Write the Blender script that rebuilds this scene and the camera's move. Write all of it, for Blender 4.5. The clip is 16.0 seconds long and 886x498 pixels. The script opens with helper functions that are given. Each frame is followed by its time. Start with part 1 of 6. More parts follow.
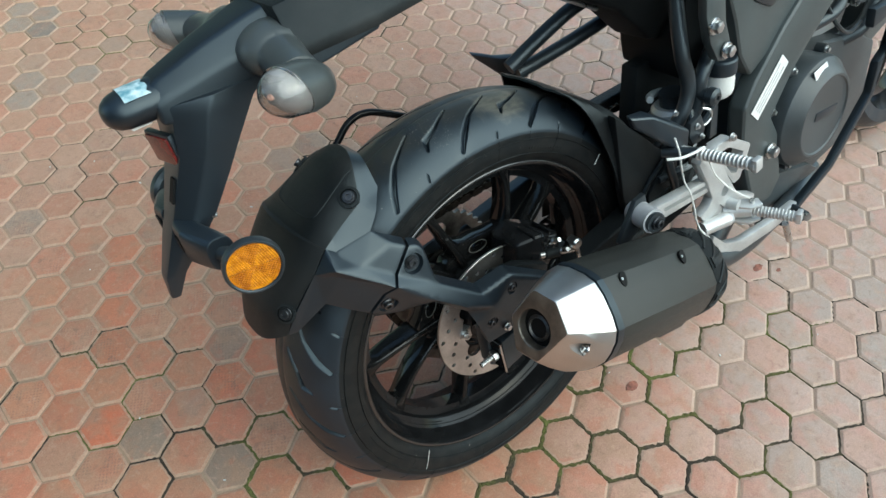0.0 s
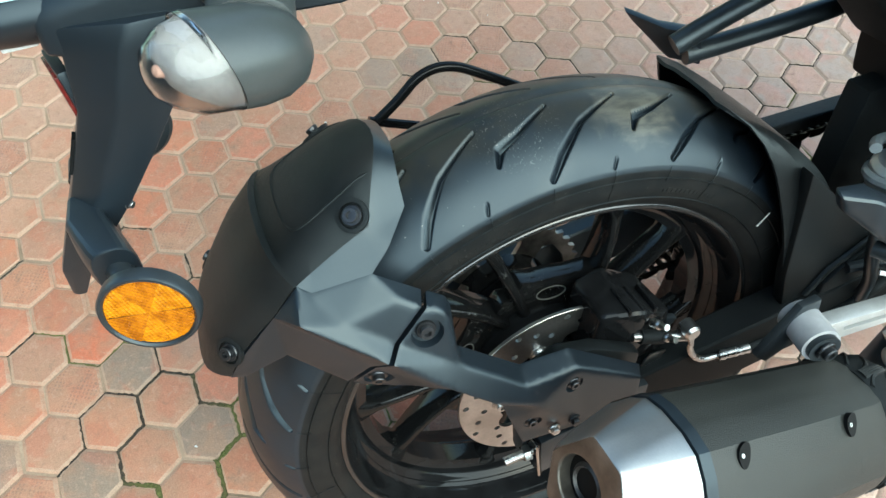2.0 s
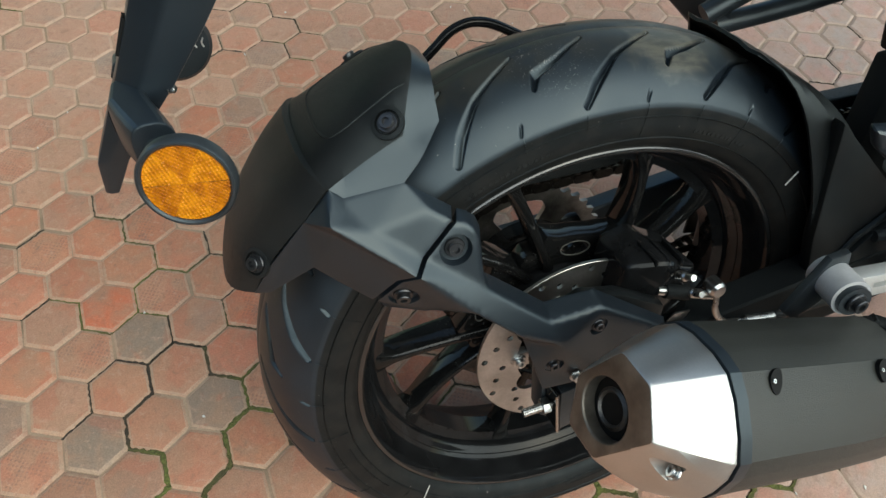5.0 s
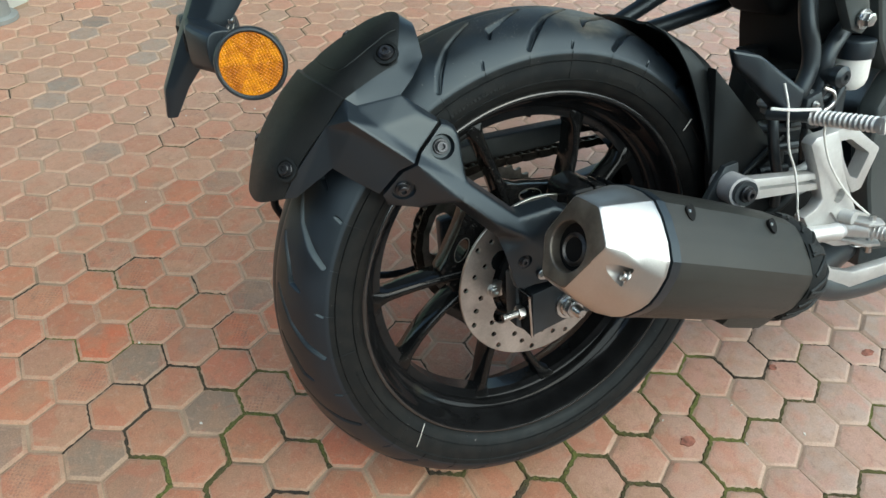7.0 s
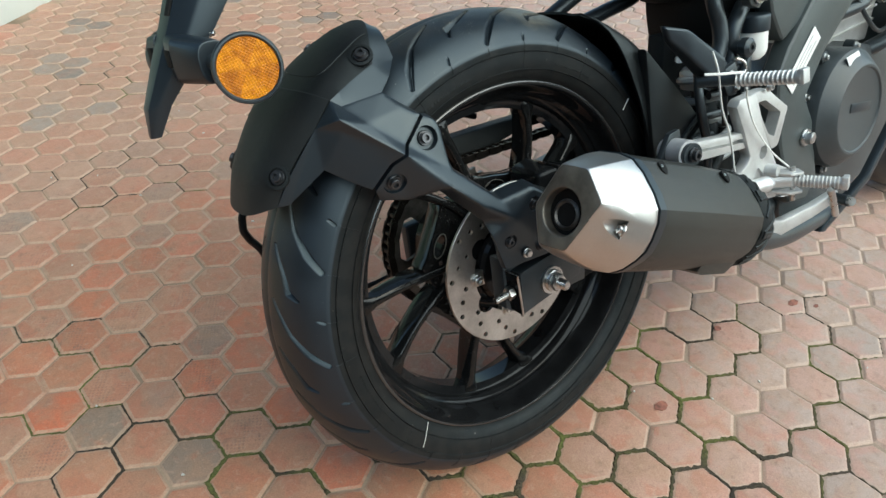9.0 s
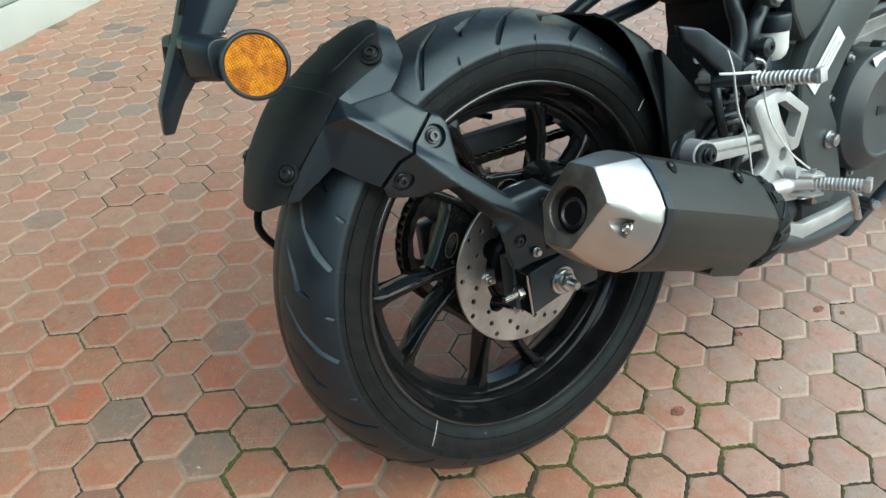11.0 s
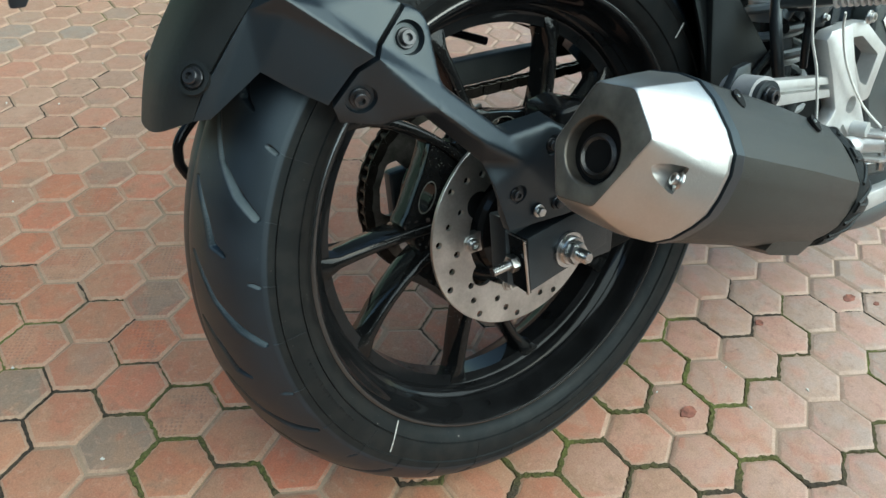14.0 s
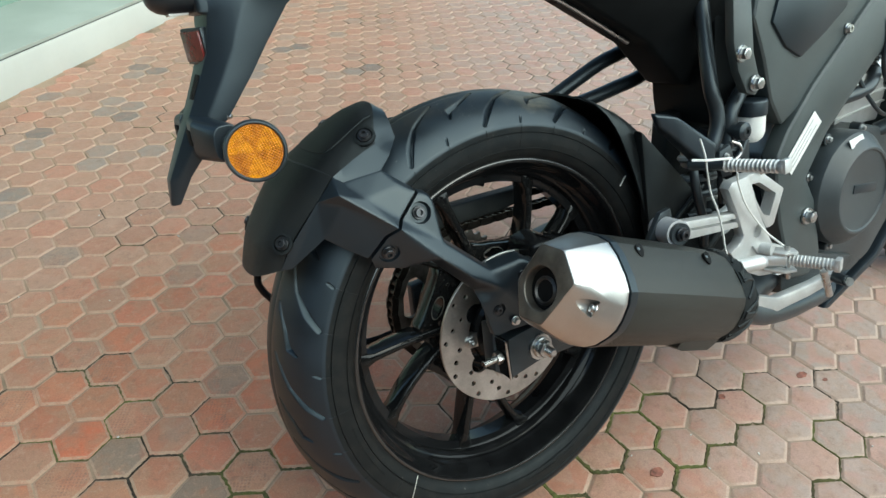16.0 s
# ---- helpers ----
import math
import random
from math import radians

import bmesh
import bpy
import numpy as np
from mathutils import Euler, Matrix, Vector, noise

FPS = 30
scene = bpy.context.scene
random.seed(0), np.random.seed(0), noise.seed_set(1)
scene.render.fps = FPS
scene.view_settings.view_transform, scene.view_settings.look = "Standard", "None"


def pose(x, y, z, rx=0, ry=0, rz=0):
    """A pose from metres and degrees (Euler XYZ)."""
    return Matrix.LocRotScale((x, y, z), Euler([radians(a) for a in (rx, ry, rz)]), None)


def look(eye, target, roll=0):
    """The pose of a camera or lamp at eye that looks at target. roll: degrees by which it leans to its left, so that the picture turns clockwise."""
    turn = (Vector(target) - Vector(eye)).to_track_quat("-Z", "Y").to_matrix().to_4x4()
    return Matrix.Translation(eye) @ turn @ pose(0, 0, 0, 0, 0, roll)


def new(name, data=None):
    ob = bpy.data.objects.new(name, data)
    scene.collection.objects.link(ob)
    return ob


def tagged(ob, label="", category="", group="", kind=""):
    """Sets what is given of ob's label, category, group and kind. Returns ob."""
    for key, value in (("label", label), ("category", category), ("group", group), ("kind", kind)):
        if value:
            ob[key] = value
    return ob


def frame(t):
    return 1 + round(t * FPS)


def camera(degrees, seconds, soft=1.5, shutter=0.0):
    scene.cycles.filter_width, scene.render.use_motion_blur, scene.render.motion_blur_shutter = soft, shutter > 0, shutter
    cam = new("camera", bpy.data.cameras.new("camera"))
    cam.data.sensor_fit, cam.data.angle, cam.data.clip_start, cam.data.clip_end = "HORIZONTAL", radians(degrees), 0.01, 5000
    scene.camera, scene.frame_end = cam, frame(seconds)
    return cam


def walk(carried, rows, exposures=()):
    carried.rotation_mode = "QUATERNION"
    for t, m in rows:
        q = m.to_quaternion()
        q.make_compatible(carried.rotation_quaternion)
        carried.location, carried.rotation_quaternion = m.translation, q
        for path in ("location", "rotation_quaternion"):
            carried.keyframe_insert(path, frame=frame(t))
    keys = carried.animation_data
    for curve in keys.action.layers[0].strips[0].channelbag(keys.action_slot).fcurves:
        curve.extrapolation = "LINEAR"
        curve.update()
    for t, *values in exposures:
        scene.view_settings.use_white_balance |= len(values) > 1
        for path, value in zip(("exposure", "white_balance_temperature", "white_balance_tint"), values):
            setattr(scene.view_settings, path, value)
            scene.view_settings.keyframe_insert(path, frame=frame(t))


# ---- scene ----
cam = camera(65.6, 16.0)
PATH = [
    (0, (-0.427, -0.447, 1.167), (0.38, 0.532, -0.38), 0.0),
    (0.5, (-0.357, -0.411, 1.145), (0.251, 0.606, -0.466), -0.4),
    (1, (-0.279, -0.379, 1.12), (0.165, 0.685, -0.514), 1.2),
    (1.5, (-0.238, -0.318, 1.084), (0.14, 0.7, -0.595), -0.2),
    (2, (-0.22, -0.249, 1.021), (0.195, 0.705, -0.687), 2.4),
    (2.5, (-0.206, -0.197, 0.962), (0.248, 0.715, -0.759), 5.2),
    (3, (-0.203, -0.172, 0.938), (0.262, 0.728, -0.786), 6.4),
    (3.5, (-0.203, -0.169, 0.933), (0.26, 0.728, -0.793), 6.8),
    (4, (-0.209, -0.18, 0.938), (0.259, 0.736, -0.777), 6.8),
    (4.5, (-0.233, -0.254, 0.965), (0.201, 0.748, -0.711), 4.7),
    (5, (-0.262, -0.319, 0.967), (0.167, 0.746, -0.671), 3.7),
    (5.2, (-0.278, -0.339, 0.963), (0.157, 0.747, -0.66), 2.8),
    (7.3, (-0.416, -0.58, 0.913), (0.315, 0.756, -0.384), 3.1),
    (7.5, (-0.425, -0.587, 0.911), (0.324, 0.744, -0.38), 2.2),
    (8, (-0.462, -0.58, 0.902), (0.378, 0.695, -0.39), 1.8),
    (8.5, (-0.495, -0.565, 0.889), (0.435, 0.688, -0.362), 2.0),
    (9, (-0.518, -0.554, 0.881), (0.475, 0.691, -0.329), 2.5),
    (11.5, (-0.487, -0.577, 0.875), (0.416, 0.742, -0.327), 1.7),
    (12, (-0.45, -0.565, 0.842), (0.44, 0.745, -0.38), 2.8),
    (12.5, (-0.426, -0.515, 0.795), (0.474, 0.765, -0.451), 3.6),
    (13, (-0.408, -0.482, 0.76), (0.514, 0.752, -0.516), 4.6),
    (13.5, (-0.402, -0.463, 0.748), (0.532, 0.757, -0.532), 5.2),
    (14, (-0.405, -0.456, 0.749), (0.531, 0.766, -0.529), 5.4),
    (14.5, (-0.415, -0.467, 0.777), (0.499, 0.783, -0.489), 4.0),
    (15, (-0.417, -0.515, 0.863), (0.45, 0.813, -0.356), 1.9),
    (15.5, (-0.419, -0.566, 0.916), (0.419, 0.843, -0.229), 2.9),
    (16, (-0.487, -0.607, 0.943), (0.438, 0.764, -0.181), 2.6),
]
EXPOSURES = [(0.0, 0.74, 6150.0, -7.5), (0.5, 0.67, 6100.0, -8.0), (1.0, 0.89, 6100.0, -8.5), (1.5, 0.99, 6100.0, -9.5), (2.0, 1.37, 6100.0, -11.5), (2.5, 1.77, 6050.0, -15.5), (3.0, 2.02, 6050.0, -17.5), (3.5, 2.05, 6050.0, -16.5), (4.0, 1.92, 6150.0, -14.5), (4.5, 1.52, 6250.0, -10.5), (5.0, 0.66, 6700.0, -4.5),
             (7.5, 0.77, 6450.0, -5.5), (9.0, 0.77, 6400.0, -5.5), (12.0, 0.77, 6200.0, -10.0), (15.0, 0.90, 6200.0, -11.0), (16.0, 0.72, 6300.0, -9.0)]
walk(cam, [(t, look(eye, target, roll)) for t, eye, target, roll in PATH], [(t, ev, kelvin, tint) for t, ev, kelvin, tint in EXPOSURES])

# ---- world, sun, exposure ----
world = bpy.data.worlds.new("world")
scene.world = world
world.use_nodes = True
_nt = world.node_tree
_sky = _nt.nodes.new("ShaderNodeTexSky")
_sky.sky_type, _sky.sun_disc = "NISHITA", False
_sky.sun_elevation, _sky.sun_rotation = radians(44), radians(155)
_sky.air_density, _sky.dust_density, _sky.ozone_density = 1.0, 1.5, 1.0
_bg = _nt.nodes["Background"]
_bg.inputs["Strength"].default_value = 0.15
_nt.links.new(_sky.outputs["Color"], _bg.inputs["Color"])

sun_data = bpy.data.lights.new("sun", "SUN")
sun_data.energy, sun_data.angle, sun_data.color = 2.5, radians(100), (1.0, 0.98, 0.94)
sun = new("sun", sun_data)
sun.matrix_world = look((1.7, -3.6, 3.9), (0, 0, 0))
scene.view_settings.exposure = 0.0

# ---- materials ----
def material(name, colour, rough=0.5, metal=0.0, grain=(300.0, 0.15), stain=(12.0, 0.2), bump=0.0, bump_scale=400.0,
             spec=0.5, coat=0.0, tint=None, sheen=(1.0, 1.0, 1.0)):
    """A surface with variation at two scales: a fine grain and broad stains, in colour, gloss and relief."""
    m = bpy.data.materials.new(name)
    m.use_nodes = True
    nt = m.node_tree
    b = nt.nodes["Principled BSDF"]
    geo = nt.nodes.new("ShaderNodeTexCoord")
    fine = nt.nodes.new("ShaderNodeTexNoise")
    fine.inputs["Scale"].default_value, fine.inputs["Detail"].default_value = grain[0], 4.0
    broad = nt.nodes.new("ShaderNodeTexNoise")
    broad.inputs["Scale"].default_value, broad.inputs["Detail"].default_value = stain[0], 6.0
    for n in (fine, broad):
        nt.links.new(geo.outputs["Object"], n.inputs["Vector"])
    mix1 = nt.nodes.new("ShaderNodeMix")
    mix1.data_type = "RGBA"
    dark = [c * (1 - stain[1]) for c in colour]
    lite = list(tint) if tint else [min(1.0, c * (1 + stain[1])) for c in colour]
    mix1.inputs[6].default_value, mix1.inputs[7].default_value = (*dark, 1), (*lite, 1)
    ramp = nt.nodes.new("ShaderNodeMapRange")
    ramp.inputs["From Min"].default_value, ramp.inputs["From Max"].default_value = 0.35, 0.65
    nt.links.new(broad.outputs["Fac"], ramp.inputs["Value"])
    nt.links.new(ramp.outputs["Result"], mix1.inputs[0])
    mix2 = nt.nodes.new("ShaderNodeMix")
    mix2.data_type, mix2.blend_type = "RGBA", "MULTIPLY"
    mix2.inputs[0].default_value = grain[1]
    nt.links.new(mix1.outputs[2], mix2.inputs[6])
    nt.links.new(fine.outputs["Fac"], mix2.inputs[7])
    nt.links.new(mix2.outputs[2], b.inputs["Base Color"])
    r = nt.nodes.new("ShaderNodeMapRange")
    r.inputs["To Min"].default_value, r.inputs["To Max"].default_value = max(0.02, rough * 0.82), min(1.0, rough * 1.2)
    nt.links.new(broad.outputs["Fac"], r.inputs["Value"])
    nt.links.new(r.outputs["Result"], b.inputs["Roughness"])
    b.inputs["Metallic"].default_value = metal
    b.inputs["Specular IOR Level"].default_value = spec
    b.inputs["Specular Tint"].default_value = (*sheen, 1)
    b.inputs["Coat Weight"].default_value = coat
    b.inputs["Coat Roughness"].default_value = 0.08
    if bump:
        n = nt.nodes.new("ShaderNodeTexNoise")
        n.inputs["Scale"].default_value, n.inputs["Detail"].default_value = bump_scale, 3.0
        nt.links.new(geo.outputs["Object"], n.inputs["Vector"])
        bp = nt.nodes.new("ShaderNodeBump")
        bp.inputs["Strength"].default_value, bp.inputs["Distance"].default_value = bump, 0.001
        nt.links.new(n.outputs["Fac"], bp.inputs["Height"])
        nt.links.new(bp.outputs["Normal"], b.inputs["Normal"])
    return m


COOL = (0.83, 0.95, 1.0)
PLASTIC = material("black_plastic", (0.0092, 0.0132, 0.0184), 0.37, bump=0.07, bump_scale=1500, stain=(9, 0.25), spec=0.68, sheen=COOL)
PLASTIC_TEX = material("textured_plastic", (0.0122, 0.0136, 0.0144), 0.48, bump=0.4, bump_scale=2200, stain=(14, 0.5), spec=0.30, sheen=COOL, tint=(0.0200, 0.0198, 0.0190))
# rough black plastic; on the right swing arm its darkness stands in for shade
MATT_AND_SHADE = material("rough_black_and_shade", (0.0085, 0.0092, 0.0096), 0.6, bump=0.4, bump_scale=900, stain=(9, 0.4), spec=0.16, sheen=COOL)
FENDER = material("fender_plastic", (0.0075, 0.0085, 0.0090), 0.38, bump=0.3, bump_scale=1200, stain=(8, 0.3), spec=0.32, sheen=COOL)
GROOVE = material("groove_rubber", (0.0070, 0.0100, 0.0140), 0.30, stain=(60, 0.3), spec=0.50, sheen=(0.75, 0.92, 1.0))
GLOSS = material("gloss_black_paint", (0.0095, 0.0098, 0.0105), 0.07, stain=(30, 0.3), coat=0.0, spec=0.19)
SATIN = material("satin_black_metal", (0.022, 0.026, 0.030), 0.34, stain=(20, 0.3), bump=0.15, spec=0.55, sheen=COOL)
MUFFLER = material("muffler_shield", (0.026, 0.0265, 0.0235), 0.40, 0.0, bump=0.45, bump_scale=1100, stain=(10, 0.15), spec=0.38)
SILVER = material("brushed_end_cap", (0.60, 0.585, 0.56), 0.39, 1.0, stain=(18, 0.08), grain=(500, 0.1), bump=0.1, bump_scale=600)
CAST = material("cast_aluminium", (0.60, 0.60, 0.59), 0.40, 0.6, bump=0.5, bump_scale=700, stain=(30, 0.1))
STEEL = material("brake_steel", (0.58, 0.57, 0.55), 0.38, 1.0, stain=(22, 0.22), grain=(350, 0.25))
ZINC = material("zinc_bolt", (0.56, 0.56, 0.55), 0.28, 1.0, stain=(60, 0.15))
BLACK_BOLT = material("black_bolt", (0.065, 0.067, 0.072), 0.28, 0.8, stain=(60, 0.2))
CHAIN = material("oiled_chain", (0.035, 0.030, 0.026), 0.30, 0.8, stain=(90, 0.4))
FRAME = material("frame_paint", (0.056, 0.067, 0.068), 0.36, bump=0.25, bump_scale=900, stain=(12, 0.15))
ENGINE = material("engine_cover_paint", (0.043, 0.051, 0.055), 0.36, bump=0.4, bump_scale=800, stain=(15, 0.2))
WHITE = material("white_plastic", (0.72, 0.72, 0.69), 0.35, stain=(20, 0.06))
PAPER = material("paper_label", (0.75, 0.75, 0.73), 0.6, stain=(40, 0.05))
INK = material("grey_print", (0.42, 0.42, 0.42), 0.7)
BLUE = material("blue_sticker", (0.22, 0.50, 0.60), 0.35, stain=(120, 0.45), tint=(0.62, 0.74, 0.76))
# extra reflective black that strengthens the sky highlight on the rim lip
LIP_GLINT = material("rim_lip_highlight", (0.014, 0.0145, 0.015), 0.16, stain=(40, 0.3), spec=0.95)
COG = material("oily_sprocket_steel", (0.26, 0.245, 0.225), 0.34, 0.9, stain=(45, 0.45), grain=(420, 0.35))
CHALK = material("chalk_mark", (0.62, 0.60, 0.56), 0.9, stain=(300, 0.3))
RED = material("red_reflector", (0.13, 0.012, 0.010), 0.22, stain=(200, 0.3), coat=0.15)
CORD = material("white_cord", (0.70, 0.69, 0.66), 0.6, stain=(80, 0.1))
FOAM = material("grey_bush", (0.42, 0.42, 0.43), 0.5, stain=(50, 0.1))
WALL = material("white_tile", (0.52, 0.53, 0.49), 0.35, stain=(3, 0.05), grain=(60, 0.05))
TREAD = material("step_stone", (0.36, 0.39, 0.345), 0.30, stain=(5, 0.08))
GREEN = material("green_wall_tile", (0.22, 0.31, 0.25), 0.18, stain=(2, 0.12))
PANE = material("dark_shop_glass", (0.02, 0.025, 0.023), 0.05, stain=(2, 0.2))
POST = material("grey_post_paint", (0.22, 0.23, 0.22), 0.45)
# for the two unseen walls added to block low sky light
BLOCKER = material("unseen_blocker_wall", (0.055, 0.055, 0.052), 0.8, stain=(1.5, 0.2), grain=(40, 0.2))
SEAM = material("dark_grout", (0.10, 0.10, 0.09), 0.8)
DUST = material("dust_stain", (0.10, 0.095, 0.085), 0.85, stain=(60, 0.5))


def amber_material(name, colour, tint, turn):
    m = material(name, colour, 0.22, stain=(140, 0.25), tint=tint, spec=0.22)
    nt = m.node_tree
    b = nt.nodes["Principled BSDF"]
    v = nt.nodes.new("ShaderNodeTexVoronoi")
    v.inputs["Scale"].default_value, v.inputs["Randomness"].default_value = 430, 0.0
    mp = nt.nodes.new("ShaderNodeMapping")
    mp.inputs["Rotation"].default_value = (0, turn, 0)
    tc = nt.nodes.new("ShaderNodeTexCoord")
    nt.links.new(tc.outputs["Object"], mp.inputs["Vector"])
    nt.links.new(mp.outputs["Vector"], v.inputs["Vector"])
    bp = nt.nodes.new("ShaderNodeBump")
    bp.inputs["Strength"].default_value, bp.inputs["Distance"].default_value = 0.6, 0.002
    nt.links.new(v.outputs["Distance"], bp.inputs["Height"])
    nt.links.new(bp.outputs["Normal"], b.inputs["Normal"])
    return m


def glass_material(name, colour, rough=0.08):
    m = material(name, colour, rough)
    b = m.node_tree.nodes["Principled BSDF"]
    b.inputs["Transmission Weight"].default_value = 1.0
    b.inputs["IOR"].default_value = 1.4
    return m


# bright and dim copies of one amber: retroreflection put into the sectors' colour
AMBER = (amber_material("amber_lens", (0.60, 0.190, 0.005), (0.72, 0.265, 0.008), 0.3), amber_material("amber_lens_shaded", (0.44, 0.125, 0.004), (0.58, 0.190, 0.006), 0.9))
LENS = glass_material("clear_lens", (0.92, 0.92, 0.92), 0.10)


class Nodes:
    """Short hand for joining shader nodes."""

    def __init__(self, name):
        self.m = bpy.data.materials.new(name)
        self.m.use_nodes = True
        self.nt = self.m.node_tree
        self.out = self.nt.nodes["Principled BSDF"]

    def put(self, sock, v):
        if isinstance(v, bpy.types.NodeSocket):
            self.nt.links.new(v, sock)
        else:
            sock.default_value = v

    def calc(self, op, a, b=0.0, c=0.0):
        n = self.nt.nodes.new("ShaderNodeMath")
        n.operation = op
        for k, v in enumerate((a, b, c)):
            self.put(n.inputs[k], v)
        return n.outputs[0]

    def span(self, v, lo, hi, to0=0.0, to1=1.0):
        n = self.nt.nodes.new("ShaderNodeMapRange")
        n.interpolation_type = "SMOOTHSTEP"
        for key, x in (("Value", v), ("From Min", lo), ("From Max", hi), ("To Min", to0), ("To Max", to1)):
            self.put(n.inputs[key], x)
        return n.outputs["Result"]

    def noise(self, vec, scale, detail=4.0, distort=0.0):
        n = self.nt.nodes.new("ShaderNodeTexNoise")
        n.inputs["Scale"].default_value, n.inputs["Detail"].default_value, n.inputs["Distortion"].default_value = scale, detail, distort
        self.nt.links.new(vec, n.inputs["Vector"])
        return n.outputs["Fac"]

    def mix(self, fac, a, b, blend="MIX"):
        n = self.nt.nodes.new("ShaderNodeMix")
        n.data_type, n.blend_type = "RGBA", blend
        for sock, v in ((n.inputs[0], fac), (n.inputs[6], a), (n.inputs[7], b)):
            self.put(sock, (*v, 1) if isinstance(v, tuple) else v)
        return n.outputs[2]

    def ramp(self, fac, stops):
        n = self.nt.nodes.new("ShaderNodeValToRGB")
        e = n.color_ramp.elements
        e[0].position, e[0].color = stops[0][0], (*stops[0][1], 1)
        e[1].position, e[1].color = stops[-1][0], (*stops[-1][1], 1)
        for p, c in stops[1:-1]:
            e.new(p).color = (*c, 1)
        self.put(n.inputs["Fac"], fac)
        return n.outputs["Color"]

    def bump(self, height, strength, distance):
        n = self.nt.nodes.new("ShaderNodeBump")
        n.inputs["Strength"].default_value, n.inputs["Distance"].default_value = strength, distance
        self.put(n.inputs["Height"], height)
        self.put(self.out.inputs["Normal"], n.outputs["Normal"])


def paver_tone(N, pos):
    """How red, how pale and how grey the paving is at a place: shared by the stones and their joints."""
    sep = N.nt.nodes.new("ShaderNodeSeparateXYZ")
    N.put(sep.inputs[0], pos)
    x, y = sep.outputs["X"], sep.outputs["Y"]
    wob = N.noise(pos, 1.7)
    # paler towards +x, duller with distance from (-0.35, 0.05)
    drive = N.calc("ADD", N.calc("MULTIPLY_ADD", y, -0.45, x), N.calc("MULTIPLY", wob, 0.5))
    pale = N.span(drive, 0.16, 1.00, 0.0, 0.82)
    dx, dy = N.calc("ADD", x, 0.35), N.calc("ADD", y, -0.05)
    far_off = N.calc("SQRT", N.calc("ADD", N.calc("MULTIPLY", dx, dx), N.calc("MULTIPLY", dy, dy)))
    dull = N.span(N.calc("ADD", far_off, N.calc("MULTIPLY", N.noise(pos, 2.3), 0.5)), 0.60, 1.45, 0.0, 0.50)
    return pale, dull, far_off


def paver_material(name, grey=False):
    N = Nodes(name)
    info, geo = N.nt.nodes.new("ShaderNodeObjectInfo"), N.nt.nodes.new("ShaderNodeNewGeometry")
    pos = geo.outputs["Position"]
    rnd = N.calc("FRACT", N.calc("ADD", info.outputs["Random"], geo.outputs["Random Per Island"]))
    rnd2 = N.calc("FRACT", N.calc("MULTIPLY", rnd, 37.0))
    rnd3 = N.calc("FRACT", N.calc("MULTIPLY", rnd, 211.0))
    # batches of red pigment, and a few grey stones among them
    base = N.ramp(rnd, ((0.0, (0.24, 0.175, 0.130)), (0.05, (0.28, 0.175, 0.125)), (0.11, (0.32, 0.155, 0.095)), (0.30, (0.38, 0.150, 0.082)), (0.45, (0.41, 0.185, 0.105)),
                        (0.58, (0.37, 0.165, 0.098)), (0.75, (0.43, 0.210, 0.125)), (0.90, (0.43, 0.155, 0.080)), (1.0, (0.47, 0.130, 0.062))))
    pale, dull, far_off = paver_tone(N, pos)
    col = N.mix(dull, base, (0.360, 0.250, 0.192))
    pinkish = N.ramp(rnd2, ((0.0, (0.325, 0.272, 0.238)), (0.4, (0.365, 0.288, 0.252)), (0.75, (0.39, 0.282, 0.246)), (1.0, (0.42, 0.248, 0.208))))
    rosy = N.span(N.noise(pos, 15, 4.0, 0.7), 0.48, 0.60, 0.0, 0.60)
    pinkish = N.mix(rosy, pinkish, (0.45, 0.240, 0.203))
    col = N.mix(pale, col, pinkish)
    if grey:
        col = N.mix(0.80, col, N.ramp(rnd2, ((0.0, (0.145, 0.138, 0.124)), (1.0, (0.23, 0.205, 0.180)))))
    # lighter and darker stones
    col = N.mix(N.span(rnd2, 0.0, 1.0, 0.0, 0.24), col, (0.41, 0.30, 0.225))
    # mottling: sandy bloom, brown stains, grey rubbed patches
    bloom = N.span(N.noise(pos, 26, 6.0, 0.6), 0.40, 0.70, 0.0, 0.70)
    col = N.mix(N.calc("MULTIPLY", bloom, N.span(dull, 0.45, 0.05, 0.45, 1.0)), col, (0.33, 0.195, 0.125))
    stain = N.span(N.noise(pos, 48, 5.0, 1.0), 0.56, 0.76, 0.0, 0.60)
    col = N.mix(N.calc("MULTIPLY", stain, N.span(rnd3, 0.1, 0.9)), col, (0.20, 0.115, 0.085))
    fresh = N.span(N.noise(pos, 19, 4.0, 0.6), 0.50, 0.62, 0.0, 0.42)
    col = N.mix(N.calc("MULTIPLY", fresh, N.span(dull, 0.45, 0.05, 0.3, 1.0)), col, (0.40, 0.130, 0.074))
    rub = N.span(N.noise(pos, 11, 5.0, 0.4), 0.58, 0.74, 0.0, 0.42)
    col = N.mix(N.calc("MULTIPLY", rub, N.span(pale, 0.35, 0.0)), col, (0.235, 0.190, 0.150))
    blotch = N.noise(pos, 85, 7.0, 0.8)
    col = N.mix(N.span(blotch, 0.54, 0.74, 0.0, 0.38), col, (0.19, 0.120, 0.085))
    col = N.mix(N.span(blotch, 0.46, 0.28, 0.0, 0.42), col, (0.46, 0.290, 0.205))
    # pressed anti-slip dots on some of the stones
    tilt = N.nt.nodes.new("ShaderNodeMapping")
    tilt.inputs["Rotation"].default_value = (0, 0, 0.5)
    N.put(tilt.inputs["Vector"], pos)
    dots = N.nt.nodes.new("ShaderNodeTexVoronoi")
    dots.voronoi_dimensions = "2D"
